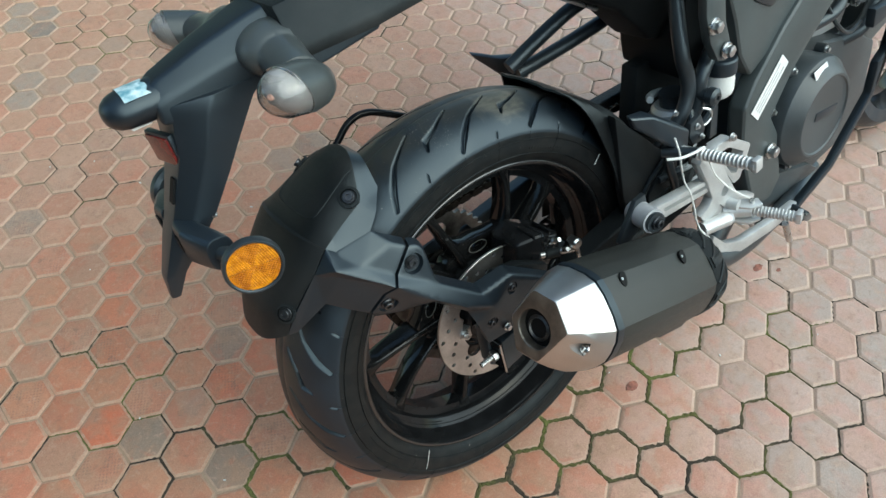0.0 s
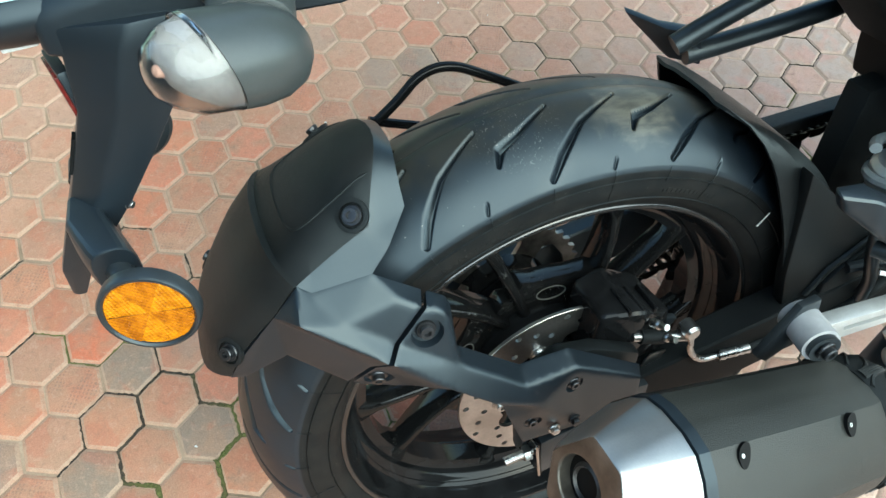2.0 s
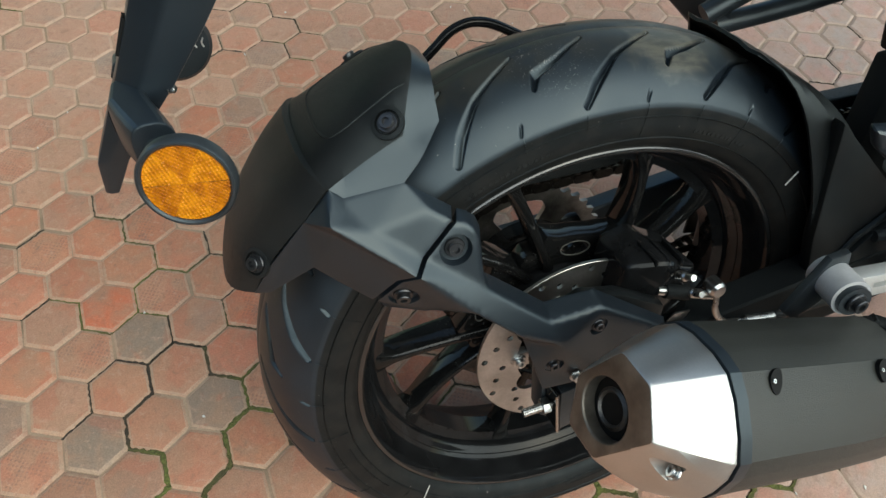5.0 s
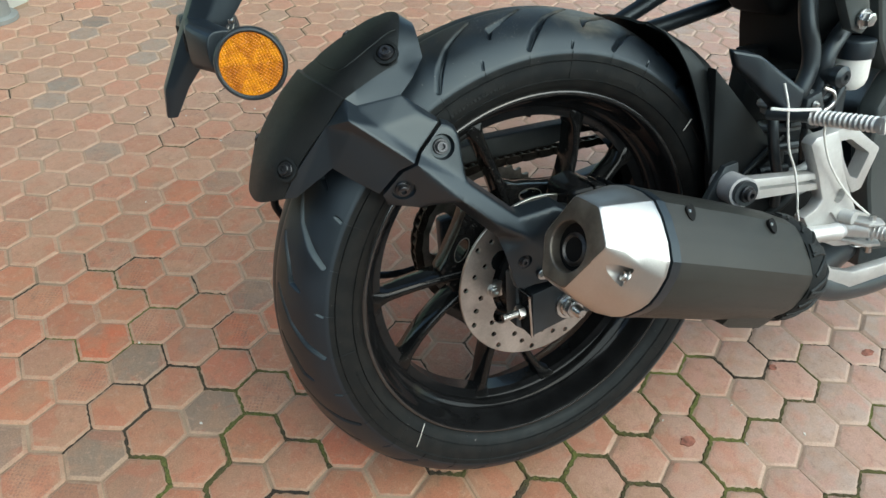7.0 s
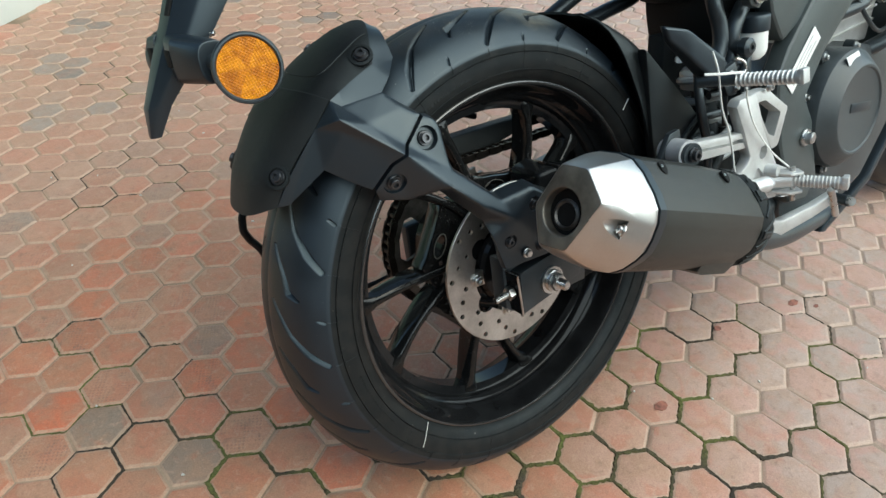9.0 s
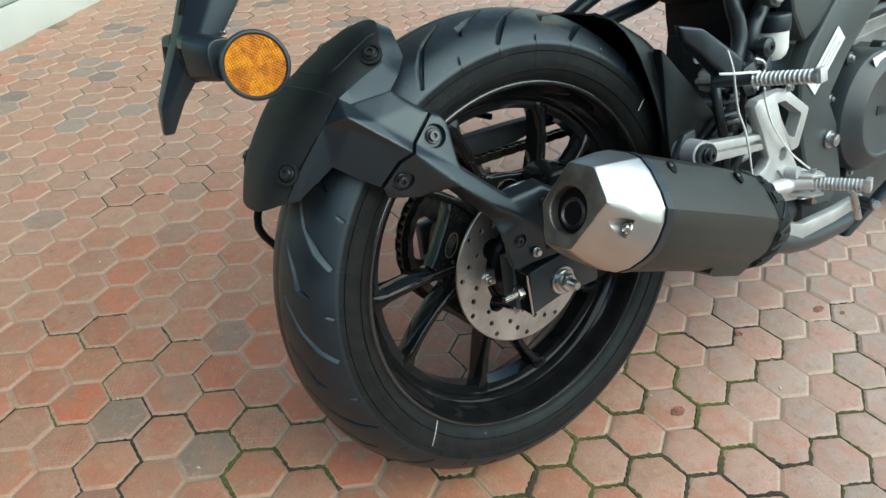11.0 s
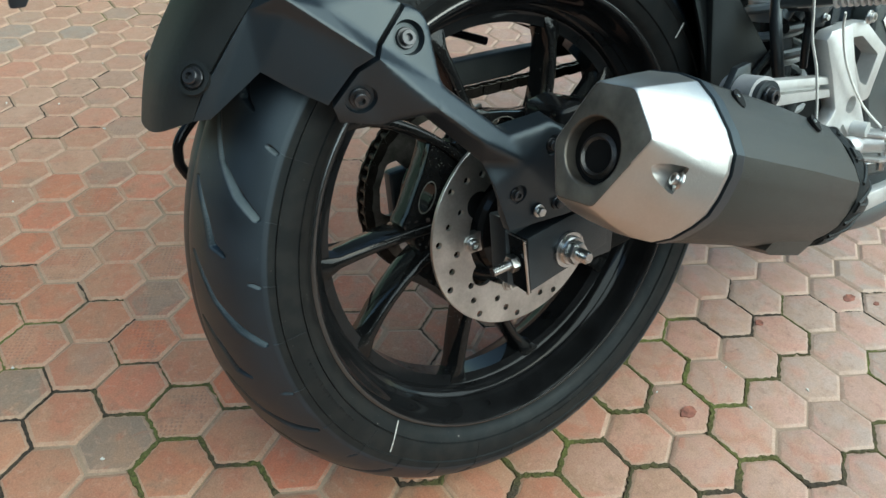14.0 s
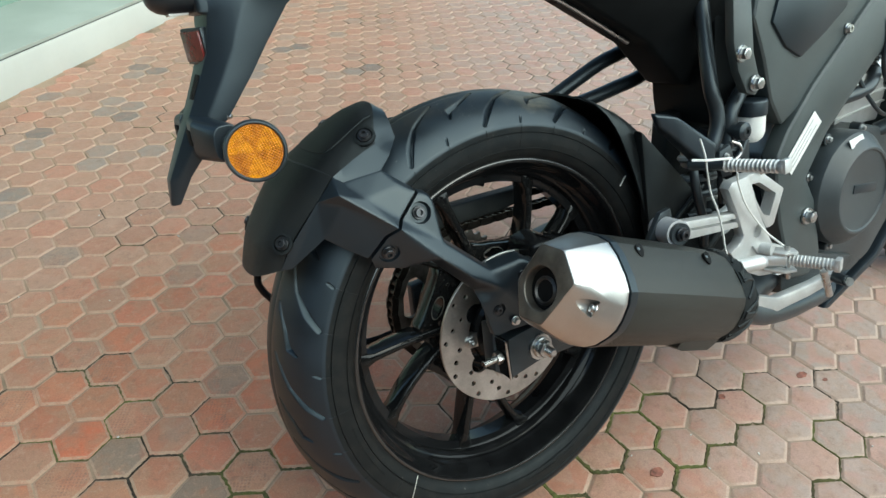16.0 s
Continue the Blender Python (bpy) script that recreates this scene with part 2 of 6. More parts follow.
    dots.inputs["Scale"].default_value, dots.inputs["Randomness"].default_value = 170.0, 0.12
    N.put(dots.inputs["Vector"], tilt.outputs["Vector"])
    dot = N.span(dots.outputs["Distance"], 0.36, 0.20)
    worn = N.calc("MULTIPLY", N.span(N.noise(pos, 34, 3.0), 0.44, 0.56), N.calc("GREATER_THAN", rnd3, 0.70))
    dot = N.calc("MULTIPLY", dot, N.calc("MULTIPLY", worn, N.span(pale, 0.45, 0.10)))
    col = N.mix(N.calc("MULTIPLY", dot, 0.34), col, (0.14, 0.10, 0.085))
    # worn, sandy arrises
    sn = N.nt.nodes.new("ShaderNodeSeparateXYZ")
    N.put(sn.inputs[0], geo.outputs["True Normal"])
    ragged = N.span(N.noise(pos, 90, 3.0), 0.3, 0.7, 0.35, 0.85)
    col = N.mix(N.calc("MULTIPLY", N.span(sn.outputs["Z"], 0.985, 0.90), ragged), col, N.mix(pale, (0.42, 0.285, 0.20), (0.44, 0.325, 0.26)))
    # stones that are neither pale nor dull multiplied darker and redder
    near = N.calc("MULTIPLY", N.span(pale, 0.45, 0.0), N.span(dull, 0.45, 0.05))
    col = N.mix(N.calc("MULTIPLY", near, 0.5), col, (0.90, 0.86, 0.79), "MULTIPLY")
    fine = N.noise(pos, 520, 4.0)
    col = N.mix(0.42, col, fine, "OVERLAY")
    N.put(N.out.inputs["Base Color"], col)
    N.put(N.out.inputs["Roughness"], N.span(N.noise(pos, 30), 0.3, 0.7, 0.52, 0.72))
    N.bump(N.calc("ADD", N.calc("SUBTRACT", fine, N.calc("MULTIPLY", dot, 0.7)), N.calc("MULTIPLY", N.noise(pos, 60, 3.0), 1.6)), 0.5, 0.0016)
    return N.m


def joint_material():
    N = Nodes("sandy_joint")
    geo = N.nt.nodes.new("ShaderNodeNewGeometry")
    pos = geo.outputs["Position"]
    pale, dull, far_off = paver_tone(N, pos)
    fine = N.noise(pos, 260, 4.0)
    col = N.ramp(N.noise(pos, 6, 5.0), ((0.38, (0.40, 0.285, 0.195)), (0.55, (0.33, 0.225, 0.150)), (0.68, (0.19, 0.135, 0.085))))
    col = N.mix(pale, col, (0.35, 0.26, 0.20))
    col = N.mix(0.35, col, fine, "MULTIPLY")
    N.put(N.out.inputs["Base Color"], col)
    N.out.inputs["Roughness"].default_value = 0.9
    N.bump(fine, 0.8, 0.002)
    return N.m


def moss_material():
    m = bpy.data.materials.new("dark_soil_and_moss")
    m.use_nodes = True
    nt = m.node_tree
    L = nt.links.new
    b = nt.nodes["Principled BSDF"]
    geo = nt.nodes.new("ShaderNodeNewGeometry")
    a, c = nt.nodes.new("ShaderNodeTexNoise"), nt.nodes.new("ShaderNodeTexNoise")
    a.inputs["Scale"].default_value, a.inputs["Detail"].default_value = 4.5, 6
    c.inputs["Scale"].default_value, c.inputs["Detail"].default_value = 330, 4
    for n in (a, c):
        L(geo.outputs["Position"], n.inputs["Vector"])
    ramp = nt.nodes.new("ShaderNodeValToRGB")
    e = ramp.color_ramp.elements
    e[0].position, e[0].color = 0.38, (0.030, 0.022, 0.016, 1)
    e[1].position, e[1].color = 0.64, (0.115, 0.125, 0.030, 1)
    for p, k in ((0.47, (0.060, 0.045, 0.028, 1)), (0.54, (0.085, 0.080, 0.024, 1))):
        e.new(p).color = k
    L(a.outputs["Fac"], ramp.inputs["Fac"])
    mg = nt.nodes.new("ShaderNodeMix")
    mg.data_type, mg.blend_type = "RGBA", "OVERLAY"
    mg.inputs[0].default_value = 0.8
    L(ramp.outputs["Color"], mg.inputs[6])
    L(c.outputs["Fac"], mg.inputs[7])
    L(mg.outputs[2], b.inputs["Base Color"])
    b.inputs["Roughness"].default_value = 0.95
    bp = nt.nodes.new("ShaderNodeBump")
    bp.inputs["Strength"].default_value, bp.inputs["Distance"].default_value = 1.0, 0.004
    L(c.outputs["Fac"], bp.inputs["Height"])
    L(bp.outputs["Normal"], b.inputs["Normal"])
    return m


def tyre_material():
    """Rubber: a blue-black bloom, a brown worn crown, and one scuffed and dusty patch."""
    N = Nodes("tyre_rubber")
    tc = N.nt.nodes.new("ShaderNodeTexCoord")
    pos = tc.outputs["Object"]
    sep = N.nt.nodes.new("ShaderNodeSeparateXYZ")
    N.put(sep.inputs[0], pos)
    fine = N.noise(pos, 700, 4.0)
    flat = N.calc("SQRT", N.calc("ADD", N.calc("MULTIPLY", sep.outputs["X"], sep.outputs["X"]), N.calc("MULTIPLY", sep.outputs["Z"], sep.outputs["Z"])))
    tread = N.span(flat, 0.2742, 0.2768)
    col = N.mix(N.span(N.noise(pos, 25, 6.0), 0.35, 0.65), (0.0050, 0.0084, 0.0132), (0.0086, 0.0142, 0.0222))
    col = N.mix(tread, N.mix(N.span(N.noise(pos, 60, 5.0), 0.4, 0.62), (0.0075, 0.0078, 0.0080), (0.0135, 0.0130, 0.0122)), col)
    y = N.calc("ABSOLUTE", N.calc("ADD", sep.outputs["Y"], N.calc("MULTIPLY_ADD", N.noise(pos, 18, 5.0), 0.024, -0.012)))
    crown = N.calc("MULTIPLY", N.span(y, 0.048, 0.012, 0.0, 0.9), N.span(N.noise(pos, 40, 6.0), 0.22, 0.55))
    col = N.mix(crown, col, (0.0300, 0.0275, 0.0215))
    far = N.nt.nodes.new("ShaderNodeVectorMath")
    far.operation = "DISTANCE"
    far.inputs[1].default_value = (0.078, -0.030, 0.304)
    N.put(far.inputs[0], pos)
    patch = N.span(N.calc("ADD", far.outputs["Value"], N.calc("MULTIPLY_ADD", N.noise(pos, 45, 5.0, 1.0), 0.040, -0.020)), 0.046, 0.026)
    rub = N.nt.nodes.new("ShaderNodeMapping")
    rub.inputs["Scale"].default_value = (0.30, 1.0, 1.0)
    rub.inputs["Rotation"].default_value = (0, 0, 0.35)
    N.put(rub.inputs["Vector"], pos)
    patch = N.calc("MULTIPLY", patch, N.span(N.noise(rub.outputs["Vector"], 190, 3.0), 0.34, 0.66, 0.30, 0.75))
    col = N.mix(patch, col, (0.125, 0.115, 0.092))
    specks = N.calc("MULTIPLY", N.span(N.noise(pos, 330, 2.0), 0.73, 0.78), N.span(N.noise(pos, 14, 2.0), 0.46, 0.60))
    near = N.nt.nodes.new("ShaderNodeVectorMath")
    near.operation = "DISTANCE"
    near.inputs[1].default_value = (-0.030, -0.022, 0.312)
    N.put(near.inputs[0], pos)
    curls = N.calc("MULTIPLY", N.span(N.noise(pos, 190, 1.0, 3.0), 0.66, 0.69), N.span(near.outputs["Value"], 0.050, 0.015))
    col = N.mix(N.calc("MAXIMUM", specks, N.calc("MULTIPLY", curls, 0.7)), col, (0.22, 0.21, 0.19))
    N.put(N.out.inputs["Base Color"], N.mix(0.3, col, fine, "MULTIPLY"))
    N.put(N.out.inputs["Roughness"], N.calc("ADD", N.span(N.noise(pos, 25, 6.0), 0.3, 0.7, 0.40, 0.52), N.span(tread, 0.0, 1.0, 0.10, 0.0)))
    N.put(N.out.inputs["Specular IOR Level"], N.span(tread, 0.0, 1.0, 0.26, 0.70))
    N.out.inputs["Specular Tint"].default_value = (0.80, 0.93, 1.0, 1)
    N.bump(N.noise(pos, 900, 3.0), 0.08, 0.001)
    return N.m


def dusty_gloss_material():
    """Gloss black paint with specks of dried dust along the casting."""
    N = Nodes("dusty_gloss_paint")
    tc = N.nt.nodes.new("ShaderNodeTexCoord")
    pos = tc.outputs["Object"]
    specks = N.calc("MULTIPLY", N.span(N.noise(pos, 520, 2.0), 0.66, 0.72), N.span(N.noise(pos, 30, 3.0), 0.52, 0.62))
    film = N.span(N.noise(pos, 60, 5.0), 0.35, 0.70)
    N.put(N.out.inputs["Base Color"], N.mix(specks, N.mix(film, (0.0062, 0.0064, 0.0068), (0.0095, 0.0094, 0.0092)), (0.13, 0.126, 0.118)))
    N.put(N.out.inputs["Roughness"], N.calc("ADD", N.span(film, 0.0, 1.0, 0.05, 0.10), N.calc("MULTIPLY", specks, 0.3)))
    N.out.inputs["Specular IOR Level"].default_value = 0.27
    N.bump(N.noise(pos, 420, 2.0), 0.06, 0.001)
    return N.m


RUBBER = tyre_material()
DUSTY = dusty_gloss_material()
SOIL = material("dark_joint_soil", (0.052, 0.043, 0.033), 0.95, stain=(120, 0.5), spec=0.1)
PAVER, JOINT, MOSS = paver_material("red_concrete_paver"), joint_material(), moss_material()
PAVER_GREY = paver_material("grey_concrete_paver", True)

# ---- mesh helpers ----
LEAN, AXLE_Z = 15.98, 0.307
BIKE = Matrix.Translation((0, 0, AXLE_Z)) @ Matrix.Rotation(radians(-LEAN), 4, "X")  # axle frame: x ahead, y to its left, z up


def finish(bm, name, mat, angle=32.0):
    bmesh.ops.recalc_face_normals(bm, faces=bm.faces)
    lim = radians(angle)
    for e in bm.edges:
        e.smooth = not (len(e.link_faces) == 2 and e.calc_face_angle(0.0) > lim)
    for f in bm.faces:
        f.smooth = True
    me = bpy.data.meshes.new(name)
    bm.to_mesh(me)
    bm.free()
    me.materials.append(mat)
    return me


def part(name, bm, mat, parent, label="", angle=32.0):
    """One mesh under a thing or under a part. bm: a bmesh or a finished mesh, in the axle frame for parts of the motorcycle."""
    me = bm if isinstance(bm, bpy.types.Mesh) else finish(bm, name, mat, angle)
    ob = new(name, me)
    ob.parent = parent
    if parent is not None and parent.type == "EMPTY" and parent.name.startswith("motorcycle"):
        ob.matrix_basis = BIKE
    if label:
        tagged(ob, label)
    return ob


def spline(pts, n=8, closed=False):
    """A smooth line through points (Catmull-Rom)."""
    P = [Vector(p) for p in pts]
    if len(P) < 3:
        return P
    out, m = [], len(P)
    for i in range(m if closed else m - 1):
        p0 = P[i - 1] if (closed or i > 0) else P[0] * 2 - P[1]
        p1, p2 = P[i], P[(i + 1) % m]
        p3 = P[(i + 2) % m] if (closed or i + 2 < m) else P[-1] * 2 - P[-2]
        for k in range(n):
            t = k / n
            out.append(0.5 * ((2 * p1) + (p2 - p0) * t + (2 * p0 - 5 * p1 + 4 * p2 - p3) * t * t + (3 * p1 - p0 - 3 * p2 + p3) * t ** 3))
    if not closed:
        out.append(P[-1])
    return out


def loft(bm, rings, cap=True, closed=False):
    """Skin over rings of equally many points."""
    vs = [[bm.verts.new(p) for p in ring] for ring in rings]
    n = len(vs[0])
    pairs = list(zip(vs, vs[1:])) + ([(vs[-1], vs[0])] if closed else [])
    for a, b in pairs:
        for i in range(n):
            bm.faces.new((a[i], a[(i + 1) % n], b[(i + 1) % n], b[i]))
    if cap and not closed:
        bm.faces.new(vs[0][::-1])
        bm.faces.new(vs[-1])
    return bm


def tube(pts, r, n=12, bm=None, smooth=8, closed=False, flat=1.0):
    """A round bar along a smooth line; r may be a list, one for each point of the line."""
    bm = bm or bmesh.new()
    line = spline(pts, smooth, closed) if smooth else [Vector(p) for p in pts]
    rings, up = [], None
    for i, p in enumerate(line):
        a = line[i - 1] if (i > 0 or closed) else p
        b = line[(i + 1) % len(line)] if (i + 1 < len(line) or closed) else p
        t = (b - a).normalized()
        if up is None:
            up = t.orthogonal().normalized()
        up = (up - t * up.dot(t)).normalized()
        side = t.cross(up)
        rad = r if not isinstance(r, (list, tuple)) else r[0] + (r[1] - r[0]) * i / (len(line) - 1)
        rings.append([p + rad * (math.cos(k * math.tau / n) * up + flat * math.sin(k * math.tau / n) * side) for k in range(n)])
    return loft(bm, rings, True, closed)


def lathe(profile, n=64, bm=None, axis="Y", at=(0, 0, 0), closed=False):
    """Turns a profile of (radius, along) about an axis."""
    bm = bm or bmesh.new()
    c = Vector(at)
    rings = []
    for k in range(n):
        a = math.tau * k / n
        ca, sa = math.cos(a), math.sin(a)
        put = {"Y": lambda r, h: (r * ca, h, r * sa), "Z": lambda r, h: (r * ca, r * sa, h), "X": lambda r, h: (h, r * ca, r * sa)}[axis]
        rings.append([c + Vector(put(r, h)) for r, h in profile])
    vs = [[bm.verts.new(p) for p in ring] for ring in rings]
    m = len(profile)
    for k in range(n):
        a, b = vs[k], vs[(k + 1) % n]
        for i in range(m if closed else m - 1):
            j = (i + 1) % m
            bm.faces.new((a[i], a[j], b[j], b[i]))
    if not closed:
        for i in (0, m - 1):
            if profile[i][0] > 1e-5:
                bm.faces.new([v[i] for v in vs])
    bmesh.ops.remove_doubles(bm, verts=bm.verts, dist=1e-6)
    return bm


def bevel(bm, width, seg=2, angle=25.0):
    """Rounds the sharp edges."""
    bmesh.ops.remove_doubles(bm, verts=bm.verts, dist=1e-6)
    bmesh.ops.recalc_face_normals(bm, faces=bm.faces)
    es = [e for e in bm.edges if len(e.link_faces) == 2 and e.calc_face_angle(0.0) > radians(angle)]
    bmesh.ops.bevel(bm, geom=es, offset=width, segments=seg, profile=0.6, affect="EDGES", clamp_overlap=True)
    return bm


def prism(poly, lo, hi, axis="Y", round_by=0.0, bm=None, seg=2):
    """A plate with the outline poly; lo and hi along its axis. The outline is in the two other axes, in order."""
    own = bmesh.new()
    put = {"Y": lambda a, b, h: (a, h, b), "X": lambda a, b, h: (h, a, b), "Z": lambda a, b, h: (a, b, h)}[axis]
    loft(own, [[put(a, b, lo) for a, b in poly], [put(a, b, hi) for a, b in poly]])
    if round_by:
        bevel(own, round_by, seg)
    return join(bm, own)


def join(bm, other):
    if bm is None:
        return other
    me = bpy.data.meshes.new("join")
    other.to_mesh(me)
    other.free()
    bm.from_mesh(me)
    bpy.data.meshes.remove(me)
    return bm


def cut(bm, tool):
    """Takes one closed mesh out of another."""
    obs = []
    for b in (bm, tool):
        bmesh.ops.recalc_face_normals(b, faces=b.faces)
        me = bpy.data.meshes.new("cut")
        b.to_mesh(me)
        b.free()
        obs.append(new("cut", me))
    mod = obs[0].modifiers.new("cut", "BOOLEAN")
    mod.object, mod.operation, mod.solver = obs[1], "DIFFERENCE", "EXACT"
    deps = bpy.context.evaluated_depsgraph_get()
    me = bpy.data.meshes.new_from_object(obs[0].evaluated_get(deps))
    out = bmesh.new()
    out.from_mesh(me)
    for o in obs:
        d = o.data
        bpy.data.objects.remove(o)
        bpy.data.meshes.remove(d)
    bpy.data.meshes.remove(me)
    return out


def moved(bm, m):
    bmesh.ops.transform(bm, matrix=m, verts=bm.verts)
    return bm


def facing(loc, way):
    """A pose whose -y points along way."""
    return Matrix.Translation(loc) @ (-Vector(way)).to_track_quat("Y", "Z").to_matrix().to_4x4()


def hexagon(r, turn=0.0):
    return [(r * math.cos(radians(60 * k + turn)), r * math.sin(radians(60 * k + turn))) for k in range(6)]


_bolts = {}


def bolt(parent, loc, r, mat, way=(0, -1, 0), kind="hex", label=""):
    """A bolt head with its flange; kind: hex head, socket head or threaded end with a nut."""
    key = (round(r, 4), mat.name, kind)
    if key not in _bolts:
        bm = lathe([(0, 0), (r, 0), (r, -0.18 * r), (0.92 * r, -0.3 * r), (0, -0.3 * r)], 24)
        if kind == "hex":
            head = prism(hexagon(0.72 * r), -0.95 * r, -0.25 * r, round_by=0.07 * r)
            head = join(head, lathe([(0, -0.9 * r), (0.5 * r, -0.9 * r), (0.42 * r, -1.0 * r), (0, -1.0 * r)], 20))
            bm = join(bm, head)
        elif kind == "socket":
            bm = join(bm, lathe([(0.62 * r, -0.2 * r), (0.72 * r, -0.75 * r), (0.66 * r, -0.85 * r), (0.36 * r, -0.85 * r), (0.33 * r, -0.4 * r), (0, -0.4 * r)], 24))
        else:
            bm = join(bm, prism(hexagon(0.82 * r), -0.85 * r, -0.25 * r, round_by=0.08 * r))
            prof = [(0, -0.8 * r)]
            for k in range(7):
                prof += [(0.46 * r, -0.85 * r - 0.12 * r * k), (0.40 * r, -0.91 * r - 0.12 * r * k)]
            bm = join(bm, lathe(prof + [(0.34 * r, -1.75 * r), (0, -1.75 * r)], 20))
        _bolts[key] = finish(bm, "bolt", mat)
    ob = part("bolt", _bolts[key], mat, parent, label)
    ob.matrix_basis = (BIKE if parent.type == "EMPTY" else Matrix()) @ facing(loc, way)
    return ob

# ---- the place: step and wall behind, grey post ----
def box(lo, hi, round_by=0.0, m=None):
    bm = prism([(lo[0], lo[1]), (hi[0], lo[1]), (hi[0], hi[1]), (lo[0], hi[1])], lo[2], hi[2], axis="Z", round_by=round_by)
    return moved(bm, m) if m else bm


STEP = Matrix.Translation((-0.536, 2.015, 0)) @ Matrix.Rotation(math.atan2(0.775, 0.805), 4, "Z")  # x along the step, y away from the camera


def structure(name, bm, mat, label, m=STEP):
    ob = tagged(part(name, bm, mat, None), label, "wall" if "wall" in name else "step", kind="structure")
    ob.matrix_world = m
    return ob


riser = structure("step_riser", box((-0.9, 0, -0.05), (9, 0.03, 0.118), 0.003), WALL, "white plastered riser of a low step beside the paving")
structure("step_seam", box((-0.9, 0.006, 0.118), (9, 0.03, 0.1225)), SEAM, "thin dark seam along the top of the step")
structure("step_tread", box((-0.9, 0.004, 0.1225), (9, 0.42, 0.135), 0.002), TREAD, "pale green polished stone tread of a low step")
structure("wall_north", box((-0.9, 0.42, 0.0), (9, 0.5, 0.62)), GREEN, "pale green tiled shop front wall behind the step")
structure("window_1", box((-0.9, 0.44, 0.62), (9, 0.48, 3.2)), PANE, "dark shop window above the tiled wall")

# added out of view: darkens what rear faces reflect
structure("unseen_wall_west", box((-3.6, -8, 0), (-3.4, 1.6, 3.2)), BLOCKER, "unseen dark wall added to darken reflections from the rear", Matrix())

# added out of view: hides the bright horizon from upright faces
structure("unseen_wall_south", box((-3.4, -5.2, 0), (9, -5.0, 1.9)), BLOCKER, "unseen dark wall added to cut low light from the south", Matrix())

post = tagged(new("post"), "grey painted round post standing on the paving", "post")
post.location = (-0.72, 1.80, 0)
shaft = part("shaft", lathe([(0, 0.0), (0.060, 0.0), (0.060, 0.012), (0.043, 0.016), (0.04, 2.4), (0, 2.4)], 40, axis="Z"), POST, post)

# ---- the motorcycle: rear wheel ----
bike = tagged(new("motorcycle"), "black motorcycle leaning on its side stand, rear wheel and silver-tipped exhaust", "motorcycle")


def tyre_mesh():
    """Tread with its grooves cut in, shoulders and sidewalls."""
    half = [(0.3160, 0.0), (0.3135, 0.025), (0.3045, 0.045), (0.2905, 0.062), (0.2795, 0.0695), (0.2745, 0.0710), (0.2725, 0.0705), (0.262, 0.0715), (0.250, 0.0695), (0.240, 0.0655), (0.2335, 0.0595), (0.2315, 0.054)]
    ys = np.array([p[1] for p in half[:5]])
    rs = np.array([p[0] for p in half[:5]])
    # tread surface, shoulder to shoulder
    u = np.linspace(-1, 1, 161)
    yy = 0.0695 * np.sign(u) * (1 - (1 - np.abs(u)) ** 1.25)
    co = np.polyfit(ys, rs, 4)
    rr = np.polyval(co, np.abs(yy))
    n = 3600
    ang = np.arange(n) * math.tau / n
    s = np.concatenate([[0], np.cumsum(np.hypot(np.diff(yy), np.diff(rr)))])
    s -= s[len(s) // 2]
    arc = lambda y: np.interp(y, yy, s)
    R = 0.30
    A, S = np.meshgrid(ang, s, indexing="ij")
    depth = np.zeros_like(A)
    lines = [([(-15.0, -0.015), (-7.6, -0.036), (-3.3, -0.054), (-0.3, -0.066)], (0.0012, 0.0026, 0.0042, 0.0030), 0.0058),
             ([(-3.8, -0.014), (1.7, -0.030), (5.4, -0.037), (6.7, -0.048)], (0.0012, 0.0028, 0.0042, 0.0016), 0.0056),
             ([(10.8, -0.0642), (11.4, -0.0682)], (0.0015, 0.0015), 0.0040)]
    for rep in range(16):
        base = 93.3 + 22.5 * rep
        for mirror in (1, -1):
            for pts, widths, d in lines:
                P = [(radians(base + a), arc(mirror * y)) for a, y in pts]
                mid = P[len(P) // 2][0]
                da = (A[:, 0] - mid + math.pi) % math.tau - math.pi
                rows = np.where(np.abs(da) < radians(14))[0]
                best, wid = np.full((len(rows), len(s)), 9.0), np.full((len(rows), len(s)), widths[0])
                total = len(P) - 1
                for k in range(total):
                    ax, ay = R * (((P[k][0] - mid + math.pi) % math.tau) - math.pi), P[k][1]
                    bx, by = R * (((P[k + 1][0] - mid + math.pi) % math.tau) - math.pi), P[k + 1][1]
                    px, py = R * da[rows][:, None], S[rows]
                    t = np.clip(((px - ax) * (bx - ax) + (py - ay) * (by - ay)) / ((bx - ax) ** 2 + (by - ay) ** 2), 0, 1)
                    dist = np.hypot(px - ax - t * (bx - ax), py - ay - t * (by - ay))
                    near = dist < best
                    best = np.where(near, dist, best)
                    wid = np.where(near, widths[k] + (widths[k + 1] - widths[k]) * t, wid)
                g = d * np.clip((wid + 0.0004 - best) / (0.75 * wid + 0.0006), 0, 1)
                depth[rows] = np.maximum(depth[rows], g)
    rad = rr[None, :] - depth
    ca, sa = np.cos(ang), np.sin(ang)
    cols = [np.stack([rad[:, i] * ca, np.full(n, yy[i]), rad[:, i] * sa], 1) for i in range(len(s))]
    left = [np.stack([np.full(n, r) * ca, np.full(n, y), np.full(n, r) * sa], 1) for r, y in half[5:]]
    # moulded ring, date panels and small lettering bars on the sidewall are relief of their own
    right = [c * (1, -1, 1) for c in left[::-1]]
    V = np.stack(right + cols + left, 1)
    k = V.shape[1]
    idx = np.arange(n)[:, None] * k + np.arange(k)[None]
    nxt = np.roll(idx, -1, 0)
